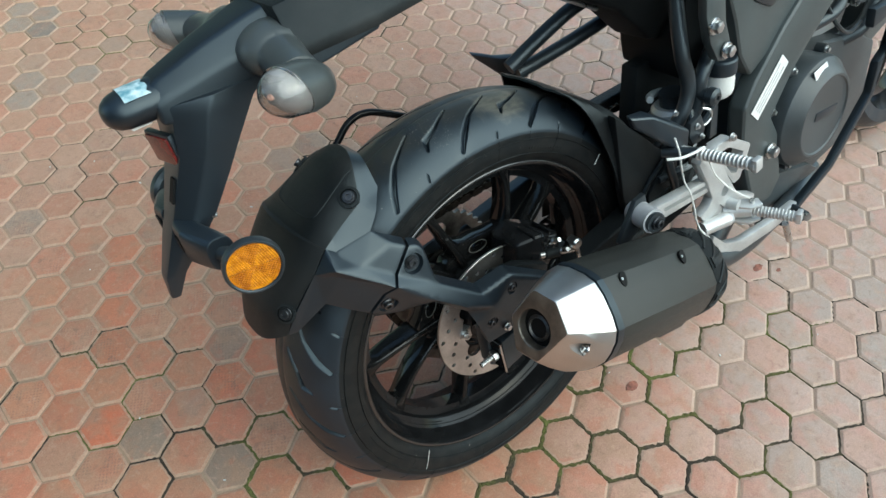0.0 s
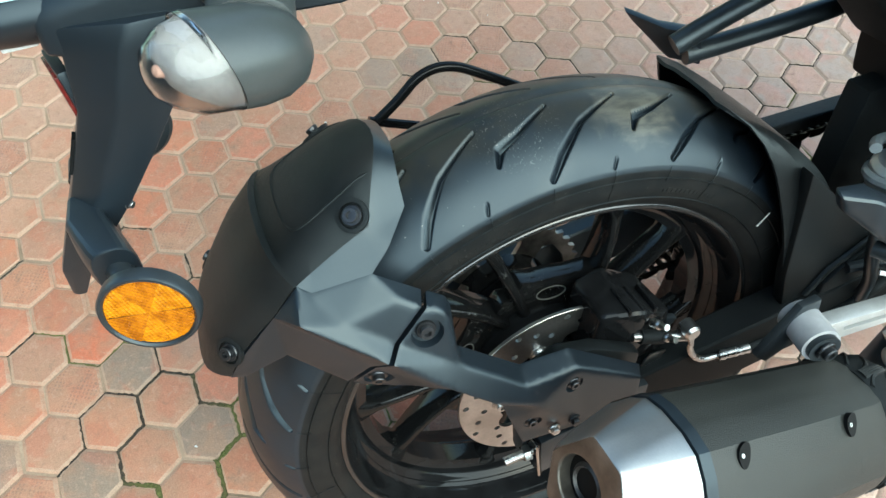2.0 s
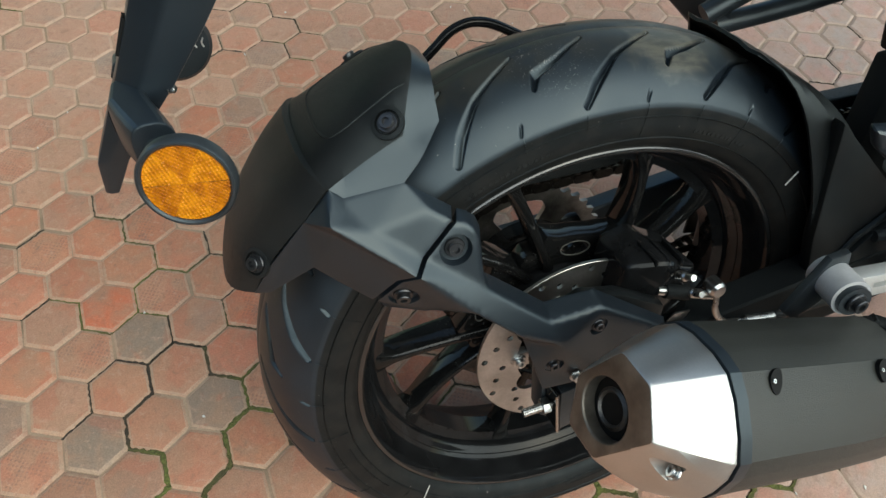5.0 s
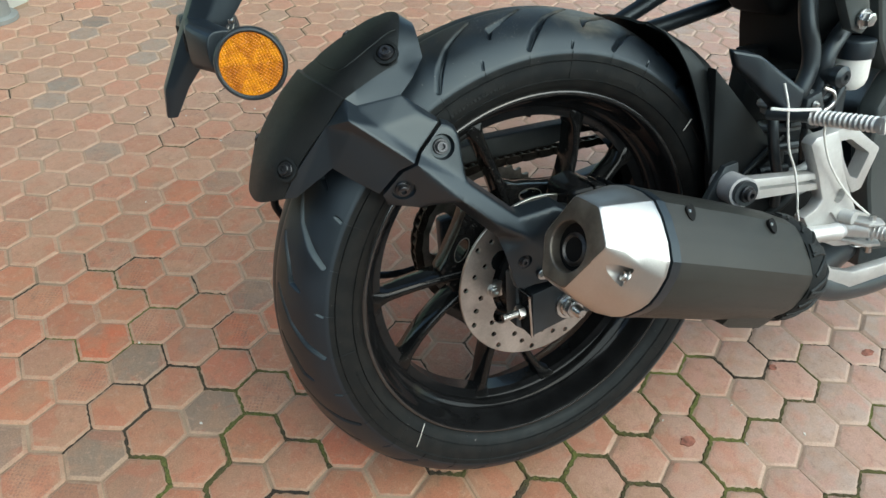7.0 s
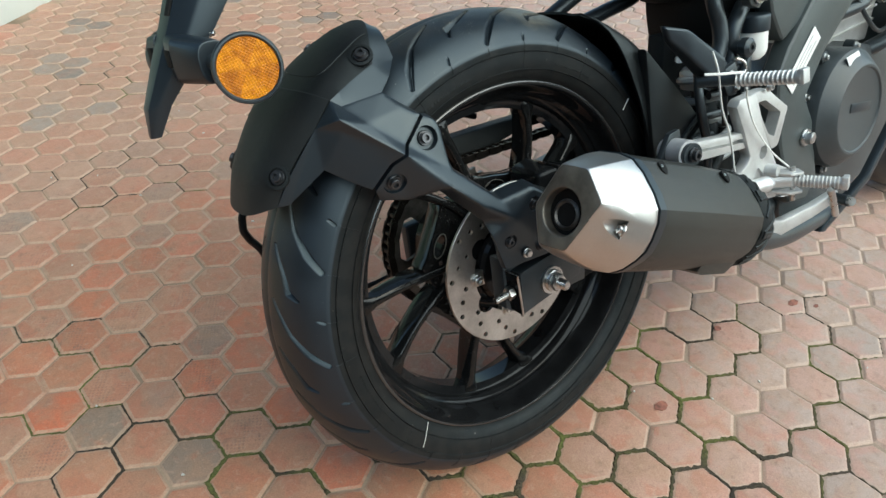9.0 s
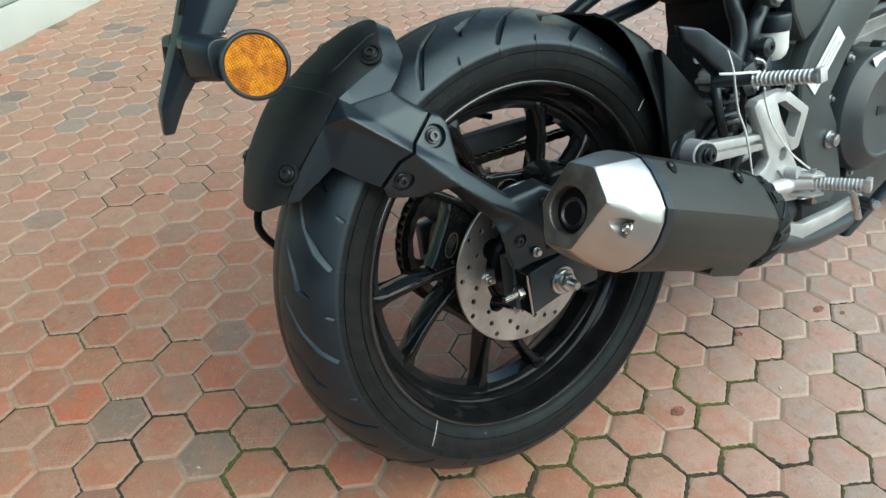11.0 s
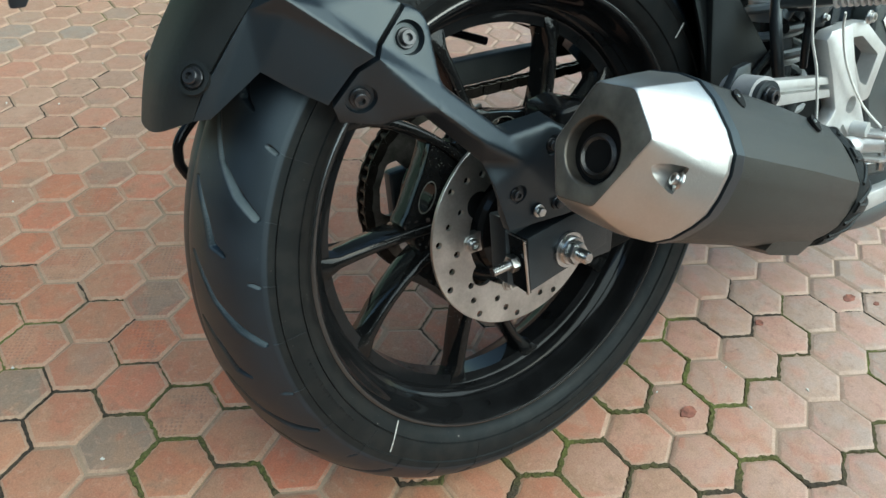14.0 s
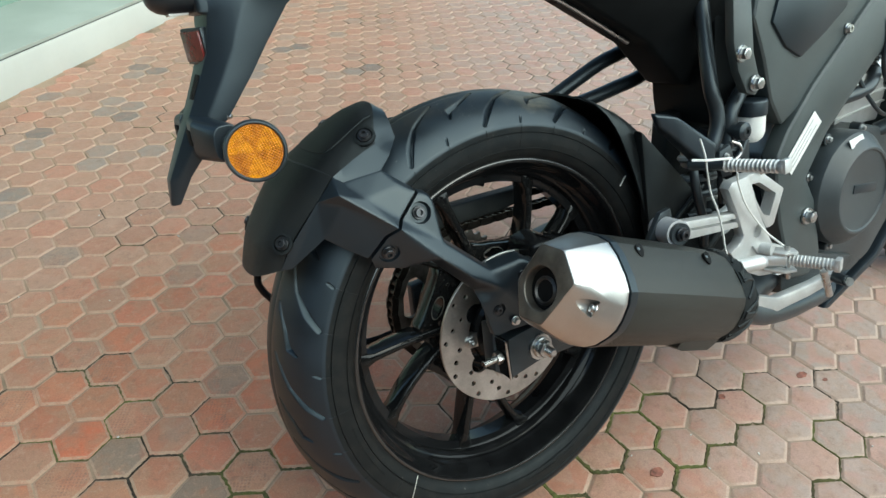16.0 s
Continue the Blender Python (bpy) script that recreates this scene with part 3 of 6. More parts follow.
    F = np.stack([idx[:, :-1], idx[:, 1:], nxt[:, 1:], nxt[:, :-1]], -1).reshape(-1, 4)
    deep = np.zeros((n, k))
    deep[:, len(right):len(right) + len(s)] = depth
    dq = (deep.reshape(-1)[F]).min(1) > 0.0008
    P = V.reshape(-1, 3)
    me = bpy.data.meshes.new("rear_tyre")
    me.from_pydata(P.tolist(), [], F.tolist())
    me.polygons.foreach_set("use_smooth", [True] * len(me.polygons))
    me.materials.append(RUBBER)
    me.materials.append(GROOVE)
    me.polygons.foreach_set("material_index", dq.astype(np.int32))
    me.update()
    return me


def polar(a, r, y):
    return Vector((r * math.cos(radians(a)), y, r * math.sin(radians(a))))


tyre = part("rear_tyre", tyre_mesh(), RUBBER, bike, "black road tyre with slanted tread grooves")
for r in (0.2685, 0.2475):
    part("sidewall_rib", lathe([(r + 0.0008, -0.0702 if r > 0.26 else -0.0685), (r, -0.0722 if r > 0.26 else -0.0700), (r - 0.0012, -0.0705 if r > 0.26 else -0.0675)], 160, closed=True), RUBBER, tyre)


def side_bars(a0, a1, r, count, h):
    """Raised bars of moulded sidewall writing."""
    bm = bmesh.new()
    for k in range(count):
        a = radians(a0 + (a1 - a0) * k / (count - 1))
        g = 0.55 + 0.45 * ((k * 5) % 7) / 6
        b = prism([(-0.0022 * g, -h), (0.0018, -h * g), (0.0013, h * g), (-0.0013 * g, h)], -0.0709, -0.0700)
        bm = join(bm, moved(b, Matrix.Rotation(-a, 4, "Y") @ Matrix.Translation((r, 0, 0)) @ Matrix.Rotation(radians(90), 4, "Y")))
    return bm


part("moulded_marking", side_bars(118, 100, 0.256, 17, 0.0019), RUBBER, tyre)
part("moulded_marking", side_bars(70, 56, 0.256, 13, 0.0019), RUBBER, tyre)
part("moulded_marking", side_bars(-66, -88, 0.256, 20, 0.0018), RUBBER, tyre)
part("moulded_marking", side_bars(-150, -170, 0.256, 18, 0.0018), RUBBER, tyre)
for k in range(32):
    a = 82.0 + 11.25 * k
    part("mould_flash", tube([polar(a, 0.2790, -0.0702), polar(a + 0.15, 0.2735, -0.0718), polar(a + 0.3, 0.2660 if k % 3 else 0.2500, -0.0722 if k % 3 else -0.0704)], 0.00035, 5, smooth=2), RUBBER, tyre)
part("chalk_mark", tube([(-0.1755, -0.0706, -0.1535), (-0.181, -0.0728, -0.163), (-0.185, -0.0735, -0.172), (-0.190, -0.0725, -0.184)], 0.00055, 6), CHALK, tyre, "white chalk stroke")
part("chalk_mark", tube([(0.2030, -0.0728, 0.155), (0.214, -0.0730, 0.168)], 0.0008, 6, smooth=0), CHALK, tyre, "white chalk stroke")

# rim, gloss black, five pairs of spokes
rim_side = [(0.2320, 0.0555), (0.2338, 0.0580), (0.2318, 0.0602), (0.2285, 0.0598), (0.2262, 0.0560), (0.2245, 0.0510), (0.2225, 0.0440), (0.2200, 0.0370), (0.2170, 0.0310), (0.2130, 0.0262), (0.2085, 0.0235), (0.2072, 0.0205), (0.2060, 0.0160), (0.2020, 0.0140), (0.1950, 0.0120)]
rim_profile = [(r, -y) for r, y in rim_side] + [(r, y) for r, y in rim_side[::-1]] + [(0.230, 0.046), (0.215, 0.03), (0.215, -0.03), (0.230, -0.046)]
rim = part("rear_rim", lathe(rim_profile, 144, closed=True), GLOSS, bike, "gloss black cast alloy rim", 40)
# ring added over the flange to draw its highlight
part("lip_highlight", lathe([(0.2343, -0.0588), (0.2334, -0.0600), (0.2318, -0.0607), (0.2302, -0.0605), (0.2292, -0.0600), (0.2310, -0.0596)], 144, closed=True), LIP_GLINT, rim, "thin ring added for the highlight along the rim lip", 60)


def spoke(a_hub, a_rim):
    rings = []
    for k in range(9):
        t = k / 8
        a = radians(a_hub + (a_rim - a_hub) * t)
        r = 0.045 + (0.206 - 0.045) * t
        w = 0.0088 - 0.0018 * math.sin(math.pi * t) + 0.009 * (max(0, t - 0.86) / 0.14) ** 1.5 + 0.003 * max(0, 0.25 - t) / 0.25
        d = 0.0165 - 0.0055 * t
        tan, out = Vector((-math.sin(a), 0, math.cos(a))), Vector((math.cos(a), 0, math.sin(a)))
        c = out * r + Vector((0, -0.004, 0))
        sec = [(-w, 0.2 * d), (-0.7 * w, -d), (-0.25 * w, -d * 1.12), (0.25 * w, -d * 1.12), (0.7 * w, -d), (w, 0.2 * d), (0.7 * w, 1.5 * d), (-0.7 * w, 1.5 * d)]
        rings.append([c + tan * u + Vector((0, v, 0)) for u, v in sec])
    return loft(bmesh.new(), rings)


for k in range(5):
    c = 195 + 72 * k
    for hub_a, rim_a in ((c - 23, c - 16), (c - 9, c + 15)):
        part("spoke", bevel(spoke(hub_a, rim_a), 0.0016, 2, 30), DUSTY, rim)
    # web that joins the pair near the hub, with a cored hole
    web = prism([(q * math.cos(radians(c + d)), q * math.sin(radians(c + d))) for q, d in ((0.040, -24), (0.075, -21), (0.098, -18), (0.104, -12), (0.098, -5), (0.075, -6), (0.040, -8))], -0.015, 0.010, round_by=0.003)
    core = lathe([(0, -0.04), (0.0085, -0.04), (0.0085, 0.04), (0, 0.04)], 20, at=(0.074 * math.cos(radians(c - 13.5)), 0, 0.074 * math.sin(radians(c - 13.5))))
    part("spoke_web", cut(web, core), DUSTY, rim)
for k in range(5):
    c = 51 + 72 * k
    # plate between one pair and the next, pierced by an oval hole with a worn lip
    at = lambda d, q: (q * math.cos(radians(c + d)), q * math.sin(radians(c + d)))
    web = prism([at(d, q) for d, q in ((-4, 0.062), (-1, 0.100), (4, 0.122), (9, 0.116), (18, 0.110), (30, 0.109), (40, 0.111), (47, 0.118), (51, 0.112), (52, 0.062), (24, 0.060))], -0.0165, 0.012, round_by=0.004)
    turn = radians(c + 30)
    oval = [(0.0945 * math.cos(turn) + 0.0088 * math.cos(e) * math.cos(turn) - 0.0165 * math.sin(e) * math.sin(turn), 0.0945 * math.sin(turn) + 0.0088 * math.cos(e) * math.sin(turn) + 0.0165 * math.sin(e) * math.cos(turn)) for e in [m * math.tau / 28 for m in range(28)]]
    part("hub_web", cut(web, prism(oval, -0.05, 0.05)), DUSTY, rim)
    part("web_lip", tube([(x, -0.0163, z) for x, z in oval], 0.0007, 6, smooth=0, closed=True), DUST, rim, "worn edge of the cored hole")
part("hub", lathe([(0, -0.048), (0.030, -0.048), (0.036, -0.046), (0.058, -0.042), (0.070, -0.036), (0.0755, -0.028), (0.0770, -0.016), (0.0760, 0.012), (0.070, 0.030), (0.062, 0.034), (0.062, 0.05), (0, 0.05)], 72), GLOSS, rim, "gloss black hub drum", 40)

# brake disc, drilled
disc = lathe([(0.1090, -0.0540), (0.1095, -0.0544), (0.1095, -0.0576), (0.1090, -0.0580), (0.066, -0.0580), (0.066, -0.0540)], 128, closed=True)
holes = bmesh.new()
for k in range(36):
    r = (0.082, 0.092, 0.102)[k % 3]
    a = radians(10 * k + 4)
    holes = join(holes, lathe([(0, -0.07), (0.0035, -0.07), (0.0035, -0.04), (0, -0.04)], 12, at=(r * math.cos(a), 0, r * math.sin(a))))
for k in range(5):
    a = radians(72 * k + 216)
    holes = join(holes, lathe([(0, -0.07), (0.014, -0.07), (0.014, -0.04), (0, -0.04)], 24, at=(0.064 * math.cos(a), 0, 0.064 * math.sin(a))))
disc_ob = part("brake_disc", cut(disc, holes), STEEL, bike, "drilled steel brake disc, slightly tarnished", 25)
carrier = lathe([(0.034, -0.0485), (0.034, -0.0605), (0.052, -0.0605), (0.056, -0.0560), (0.056, -0.0485)], 64, closed=True)
part("disc_carrier", carrier, GLOSS, disc_ob)
for k in range(5):
    a = radians(72 * k + 180)
    arm = prism([(0.045, -0.011), (0.0665, -0.0095), (0.073, -0.004), (0.073, 0.004), (0.0665, 0.0095), (0.045, 0.011)], -0.0590, -0.0500, round_by=0.0012)
    part("disc_lug", moved(arm, Matrix.Rotation(-a, 4, "Y")), STEEL, disc_ob)
    bolt(disc_ob, (0.064 * math.cos(a), -0.0592, 0.064 * math.sin(a)), 0.0078, ZINC, kind="socket")

# sprocket, carrier and chain on the other side
bm = bmesh.new()
TEETH = 42
outline = []
for k in range(TEETH * 4):
    a = math.tau * k / (TEETH * 4)
    r = (0.1010, 0.1025, 0.1075, 0.1025)[k % 4]
    outline.append((r * math.cos(a), r * math.sin(a)))
plate = prism(outline, 0.0830, 0.0890)
holes = bmesh.new()
for k in range(5):
    a = radians(72 * k + 20)
    hole = prism([(0.050, -0.019), (0.072, -0.033), (0.084, -0.028), (0.089, 0.0), (0.084, 0.028), (0.072, 0.033), (0.050, 0.019)], 0.05, 0.12, round_by=0.006)
    holes = join(holes, moved(hole, Matrix.Rotation(-a, 4, "Y")))
holes = join(holes, lathe([(0, 0.05), (0.03, 0.05), (0.03, 0.12), (0, 0.12)], 32))
sprocket = part("sprocket", cut(plate, holes), COG, bike, "oily steel rear sprocket with cut-outs")
part("sprocket_carrier", lathe([(0.02, 0.045), (0.05, 0.045), (0.062, 0.052), (0.062, 0.0825), (0.02, 0.0825)], 48, closed=True), GLOSS, sprocket)


def chain_line():
    """Round the rear sprocket and on to the front one."""
    R, r, front = 0.1055, 0.030, Vector((0.60, 0, 0.068))
    d = front.length
    up = math.atan2(front.z, front.x)
    off = math.acos((R - r) / d)
    pts = []
    a0, a1 = up + off, up - off + math.tau
    for k in range(121):
        a = a0 + (a1 - a0) * k / 120
        pts.append(Vector((R * math.cos(a), 0.086, R * math.sin(a))))
    for k in range(1, 60):
        a = up - off + (2 * off) * k / 60
        pts.append(front + Vector((r * math.cos(a), 0.086, r * math.sin(a))))
    lens = [0.0]
    for a, b in zip(pts, pts[1:] + pts[:1]):
        lens.append(lens[-1] + (b - a).length)
    return pts + pts[:1], lens


pts, lens = chain_line()
pitch, links = 0.0127, int(lens[-1] / 0.0127)
pitch = lens[-1] / links
chain = bmesh.new()
loc_at = lambda s: Vector([float(np.interp(s % lens[-1], lens, [p[i] for p in pts])) for i in range(3)])
lobe = []
for k in range(12):
    a = math.tau * (k + 0.5) / 12
    lobe.append((0.0056 * math.cos(a) + (0.0062 if math.cos(a) > 0 else -0.0062), 0.0056 * math.sin(a)))
for k in range(links):
    a, b = loc_at(k * pitch), loc_at((k + 1) * pitch)
    d = (b - a).normalized()
    m = Matrix.Translation((a + b) / 2) @ Matrix.Rotation(-math.atan2(d.z, d.x), 4, "Y")
    w = 0.0078 if k % 2 else 0.0056
    for side in (-1, 1):
        chain = join(chain, moved(prism(lobe, side * w, side * (w + 0.0016)), m))
    roll = lathe([(0, -0.0095), (0.0024, -0.0095), (0.0024, -0.0052), (0.0041, -0.0052), (0.0041, 0.0052), (0.0024, 0.0052), (0.0024, 0.0095), (0, 0.0095)], 10)
    chain = join(chain, moved(roll, Matrix.Translation(a)))
part("drive_chain", chain, CHAIN, bike, "dark oiled drive chain")

# axle with nut, adjuster box and right fork end of the swing arm
# right arm darker than the left: shade of seat and silencer in its colour
swing = part("swing_arm", bevel(loft(bmesh.new(), [
    [(0.060, -0.075, -0.040), (0.060, -0.108, -0.040), (0.060, -0.108, 0.030), (0.060, -0.075, 0.030)],
    [(0.20, -0.075, -0.028), (0.20, -0.112, -0.028), (0.20, -0.112, 0.052), (0.20, -0.075, 0.052)],
    [(0.44, -0.070, 0.000), (0.44, -0.110, 0.000), (0.44, -0.110, 0.075), (0.44, -0.070, 0.075)]]), 0.006, 3), MATT_AND_SHADE, bike, "black box-section swing arm")
part("fork_end", prism([(-0.066, -0.020), (-0.056, -0.028), (0.07, -0.034), (0.075, 0.028), (-0.066, 0.046)], -0.116, -0.092, round_by=0.003), SATIN, swing)
ends = [(-0.0620, -0.1135, 0.0320), (-0.0575, -0.1335, 0.0285), (-0.0545, -0.1340, -0.0270), (-0.0585, -0.1135, -0.0215)]
part("end_plate", loft(bmesh.new(), [[Vector(p) + Vector((dx, 0, 0)) for p in ends] for dx in (-0.0015, 0.0015)]), GLOSS, swing)
part("plate_edge", tube([Vector(p) + Vector((-0.0016, -0.0004, 0)) for p in ends[1:3]], 0.0013, 8, smooth=0), ZINC, swing, "bright worn edge of the plate")
part("plate_edge", tube([Vector(p) + Vector((-0.0016, 0, 0.0002)) for p in (ends[0], ends[1])], 0.0006, 6, smooth=0), ZINC, swing)
part("adjuster_block", bevel(loft(bmesh.new(), [[(x, -0.1330, z0), (x, -0.1330, z1), (x, -0.100, z1), (x, -0.100, z0)] for x, z0, z1 in ((-0.0540, -0.0265, 0.0285), (-0.010, -0.0190, 0.0345), (0.045, -0.010, 0.0400))]), 0.0015), SATIN, swing)
part("axle_washer", lathe([(0, -0.132), (0.0175, -0.132), (0.0175, -0.1360), (0.0115, -0.1360), (0, -0.1360)], 40, at=(-0.006, 0, 0.002)), ZINC, swing)
bolt(swing, (-0.006, -0.1360, 0.002), 0.0140, ZINC, kind="nut")
part("adjuster_bolt", tube([(-0.088, -0.1230, 0.003), (-0.058, -0.1230, 0.004)], 0.0042, 14, smooth=0), ZINC, swing)
part("adjuster_nut", moved(prism(hexagon(0.0085), -0.008, 0.0, round_by=0.0008), facing((-0.061, -0.1230, 0.004), (-1, 0, 0))), ZINC, swing)
left_arm = part("swing_arm_left", bevel(loft(bmesh.new(), [
    [(-0.06, 0.104, -0.028), (-0.06, 0.122, -0.028), (-0.06, 0.122, 0.030), (-0.06, 0.104, 0.030)],
    [(0.10, 0.102, -0.040), (0.10, 0.128, -0.040), (0.10, 0.128, 0.035), (0.10, 0.102, 0.035)],
    [(0.44, 0.100, 0.000), (0.44, 0.126, 0.000), (0.44, 0.126, 0.075), (0.44, 0.100, 0.075)]]), 0.006, 3), SATIN, bike, "black box-section swing arm")
left_arm.name = "swing_arm"
part("chain_guard", bevel(loft(bmesh.new(), [[(x, 0.0720, z - h), (x, 0.0720, z), (x, 0.0745, z + 0.0025), (x, 0.0970, z + 0.0015), (x, 0.1000, z - 0.001), (x, 0.1000, z - h), (x, 0.0980, z - h), (x, 0.0970, z - 0.003), (x, 0.0750, z - 0.002), (x, 0.0740, z - h)] for x, z, h in
     ((-0.075, 0.122, 0.008), (-0.040, 0.138, 0.020), (0.000, 0.1435, 0.026), (0.100, 0.1425, 0.026), (0.150, 0.141, 0.016), (0.320, 0.132, 0.014), (0.520, 0.128, 0.014))]), 0.0008, 1, 40), PLASTIC_TEX, bike, "black plastic chain guard")

# caliper over the disc, with its hose
cal = part("brake_caliper", bevel(loft(bmesh.new(), [
    [(0.020, -0.030, 0.055), (0.020, -0.085, 0.055), (0.030, -0.085, 0.118), (0.030, -0.030, 0.118)],
    [(0.055, -0.026, 0.050), (0.060, -0.098, 0.050), (0.066, -0.098, 0.122), (0.060, -0.026, 0.122)],
    [(0.100, -0.030, 0.036), (0.106, -0.090, 0.036), (0.106, -0.090, 0.100), (0.100, -0.030, 0.100)]]), 0.007, 3), GLOSS, bike, "black hydraulic brake caliper")
for k in range(3):
    part("caliper_fin", prism([(0.054 + 0.014 * k, 0.108), (0.059 + 0.014 * k, 0.108), (0.058 + 0.014 * k, 0.1235 - 0.003 * k), (0.055 + 0.014 * k, 0.1240 - 0.003 * k)], -0.094, -0.060, round_by=0.0015), GLOSS, cal)
part("caliper_bracket", prism([(-0.030, -0.020), (0.03, -0.028), (0.10, 0.02), (0.13, 0.06), (0.09, 0.075), (0.02, 0.04), (-0.02, 0.03)], -0.076, -0.068, round_by=0.002), SATIN, cal)
for p in ((0.078, -0.100, 0.104), (0.092, -0.100, 0.078)):
    part("bleed_bolt", moved(lathe([(0, 0), (0.0048, 0), (0.0048, -0.010), (0.0032, -0.012), (0.0032, -0.021), (0, -0.021)], 14), facing(p, (0.1, -0.8, 0.5))), ZINC, cal)
part("slide_pin", tube([(0.060, -0.096, 0.088), (0.118, -0.106, 0.070)], 0.0050, 14, smooth=0), ZINC, cal)
part("pin_boot", tube([(0.068, -0.0972, 0.0855), (0.092, -0.1014, 0.0780)], 0.0074, 14, smooth=0), MATT_AND_SHADE, cal)
part("pad_spring", prism([(0.076, 0.030), (0.098, 0.036), (0.104, 0.046), (0.086, 0.048), (0.080, 0.042)], -0.0975, -0.0960), ZINC, cal)
part("banjo", lathe([(0, -0.098), (0.0086, -0.098), (0.0086, -0.111), (0.0064, -0.114), (0, -0.114)], 20, at=(0.119, 0, 0.080)), ZINC, cal)
part("hose_end", tube([(0.119, -0.110, 0.074), (0.121, -0.113, 0.052), (0.135, -0.114, 0.034), (0.160, -0.113, 0.0255)], 0.0034, 10), ZINC, cal)
part("hose_ferrule", moved(lathe([(0, 0)] + [(0.0062 * (1.0, 0.92, 1.04, 0.86)[k % 4], 0.0042 * k) for k in range(11)] + [(0, 0.042)], 16), Matrix.Translation((0.157, -0.113, 0.0262)) @ Vector((0.043, 0.001, -0.010)).to_track_quat("Y", "Z").to_matrix().to_4x4()), ZINC, cal)
part("brake_hose", tube([(0.198, -0.112, 0.0165), (0.243, -0.111, 0.016), (0.300, -0.112, 0.018), (0.360, -0.112, 0.040), (0.40, -0.10, 0.080)], 0.0068, 12), PLASTIC_TEX, cal)

# ---- hugger over the rear wheel ----
def dome_radius(a, y):
    """Height of the hugger's dome over the axle at an angle and a distance from the middle."""
    front = 111.3 + 10.5 * (abs(y) / 0.085) ** 2.6
    v = (a - front) / (130.0 - front)
    ye, re, rc = (float(np.interp(v, (0.0, 0.25, 1.0), q)) for q in ((0.0520, 0.0630, 0.0760), (0.3235, 0.3345, 0.3503), (0.3560, 0.3610, 0.3635)))
    return re + (rc - re) * (1 - (abs(y) / ye) ** 3.3)


def hugger_shell():
    """A doubly curved cover: a textured dome with a smooth leading strip and side facets, and a raised rear part below the panel line."""
    bm = bmesh.new()
    share = [0.0, 0.2, 0.4, 0.58, 0.74, 0.88, 1.0]
    lead = lambda y: 111.3 + 10.5 * (abs(y) / 0.085) ** 2.6
    corner, swell, tip, notch, elbow = Vector((-0.1385, -0.0595, 0.2865)), Vector((-0.1535, -0.0765, 0.2785)), Vector((-0.2237, -0.0760, 0.2695)), Vector((-0.1700, -0.0840, 0.2662)), Vector((-0.2147, -0.0798, 0.2622))
    upper, rear, n = [], [], 26
    for k in range(n + 1):
        row = []
        for s in share:
            strip = 0.06 + 0.17 * s * s
            v = strip * k / 3 if k <= 3 else strip + (1 - strip) * (k - 3) / (n - 3)
            ye, re, rc = (float(np.interp(v, (0.0, 0.25, 1.0), q)) for q in ((0.0520, 0.0630, 0.0760), (0.3235, 0.3345, 0.3503), (0.3560, 0.3610, 0.3635)))
            y = ye * s
            a = lead(y) + (130.2 - 0.55 * s * s - lead(y)) * v
            r = re + (rc - re) * (1 - s ** 3.3) - (0.013 * (1 - v / strip) * (1 - 0.7 * s) if v < strip else 0.0)
            row.append(polar(a, r, -y))
        v = k / n
        edge = corner.lerp(swell, v / 0.13) if v < 0.13 else swell.lerp(notch, (v - 0.13) / 0.12) if v < 0.25 else notch.lerp(elbow, (v - 0.25) / 0.6) if v < 0.85 else elbow.lerp(tip, (v - 0.85) / 0.15)
        if k < n:
            edge = edge + (edge - row[-1]).normalized() * 0.006 * min(1.0, max(0.0, (v - 0.25) / 0.08))
            row += [row[-1].lerp(edge, 0.5), edge]
        else:
            row += [tip, tip]
        upper.append(row)
    m = 18
    for k in range(m + 1):
        v = k / m
        ye, re, rc = (float(np.interp(v, (0.0, 0.25, 0.72, 1.0), q)) for q in ((0.0768, 0.0760, 0.0640, 0.0560), (0.3520, 0.3483, 0.3470, 0.3434), (0.3680, 0.3690, 0.3660, 0.3580)))
        row = []
        for s in share:
            y, a0, a1 = ye * s, 130.7 - 0.8 * s * s, 152.5 - 3.4 * s ** 2.6
            row.append(polar(a0 + (a1 - a0) * v, re + (rc - re) * (1 - s ** 3.6), -y))
        rear.append(row)
    for side in (1, -1):
        flip = lambda p: bm.verts.new((p.x, p.y * side, p.z))
        U, W = [[flip(p) for p in row] for row in upper], [[flip(p) for p in row] for row in rear]
        strips = [(a, b, i) for i, (a, b) in enumerate(zip(U, U[1:]))] + [(U[-1][:len(share)], W[0], 99)] + [(a, b, 99) for a, b in zip(W, W[1:])]
        for a, b, i in strips:
            for k in range(min(len(a), len(b)) - 1):
                f = bm.faces.new((a[k], a[k + 1], b[k + 1], b[k]))
                f.material_index = int(i < 3 or (i < 99 and k >= len(share) - 1))
    bmesh.ops.remove_doubles(bm, verts=bm.verts, dist=2e-5)
    bmesh.ops.recalc_face_normals(bm, faces=bm.faces)
    if sum(f.normal.dot(f.calc_center_median()) for f in bm.faces) < 0:
        bmesh.ops.reverse_faces(bm, faces=bm.faces)
    bmesh.ops.solidify(bm, geom=bm.faces, thickness=0.003)
    return bm


hugger = part("hugger", hugger_shell(), PLASTIC_TEX, bike, "matt black plastic tyre hugger with moulded facets", 24)
hugger.data.materials.append(PLASTIC)
inset = spline([Vector((p, q, 0)) for p, q in ((115.5, 0.037), (120.0, 0.041), (124.6, 0.043), (126.6, 0.038), (127.3, 0.018), (127.3, -0.018), (126.6, -0.038), (124.6, -0.043), (120.0, -0.041), (115.5, -0.037))], 6)
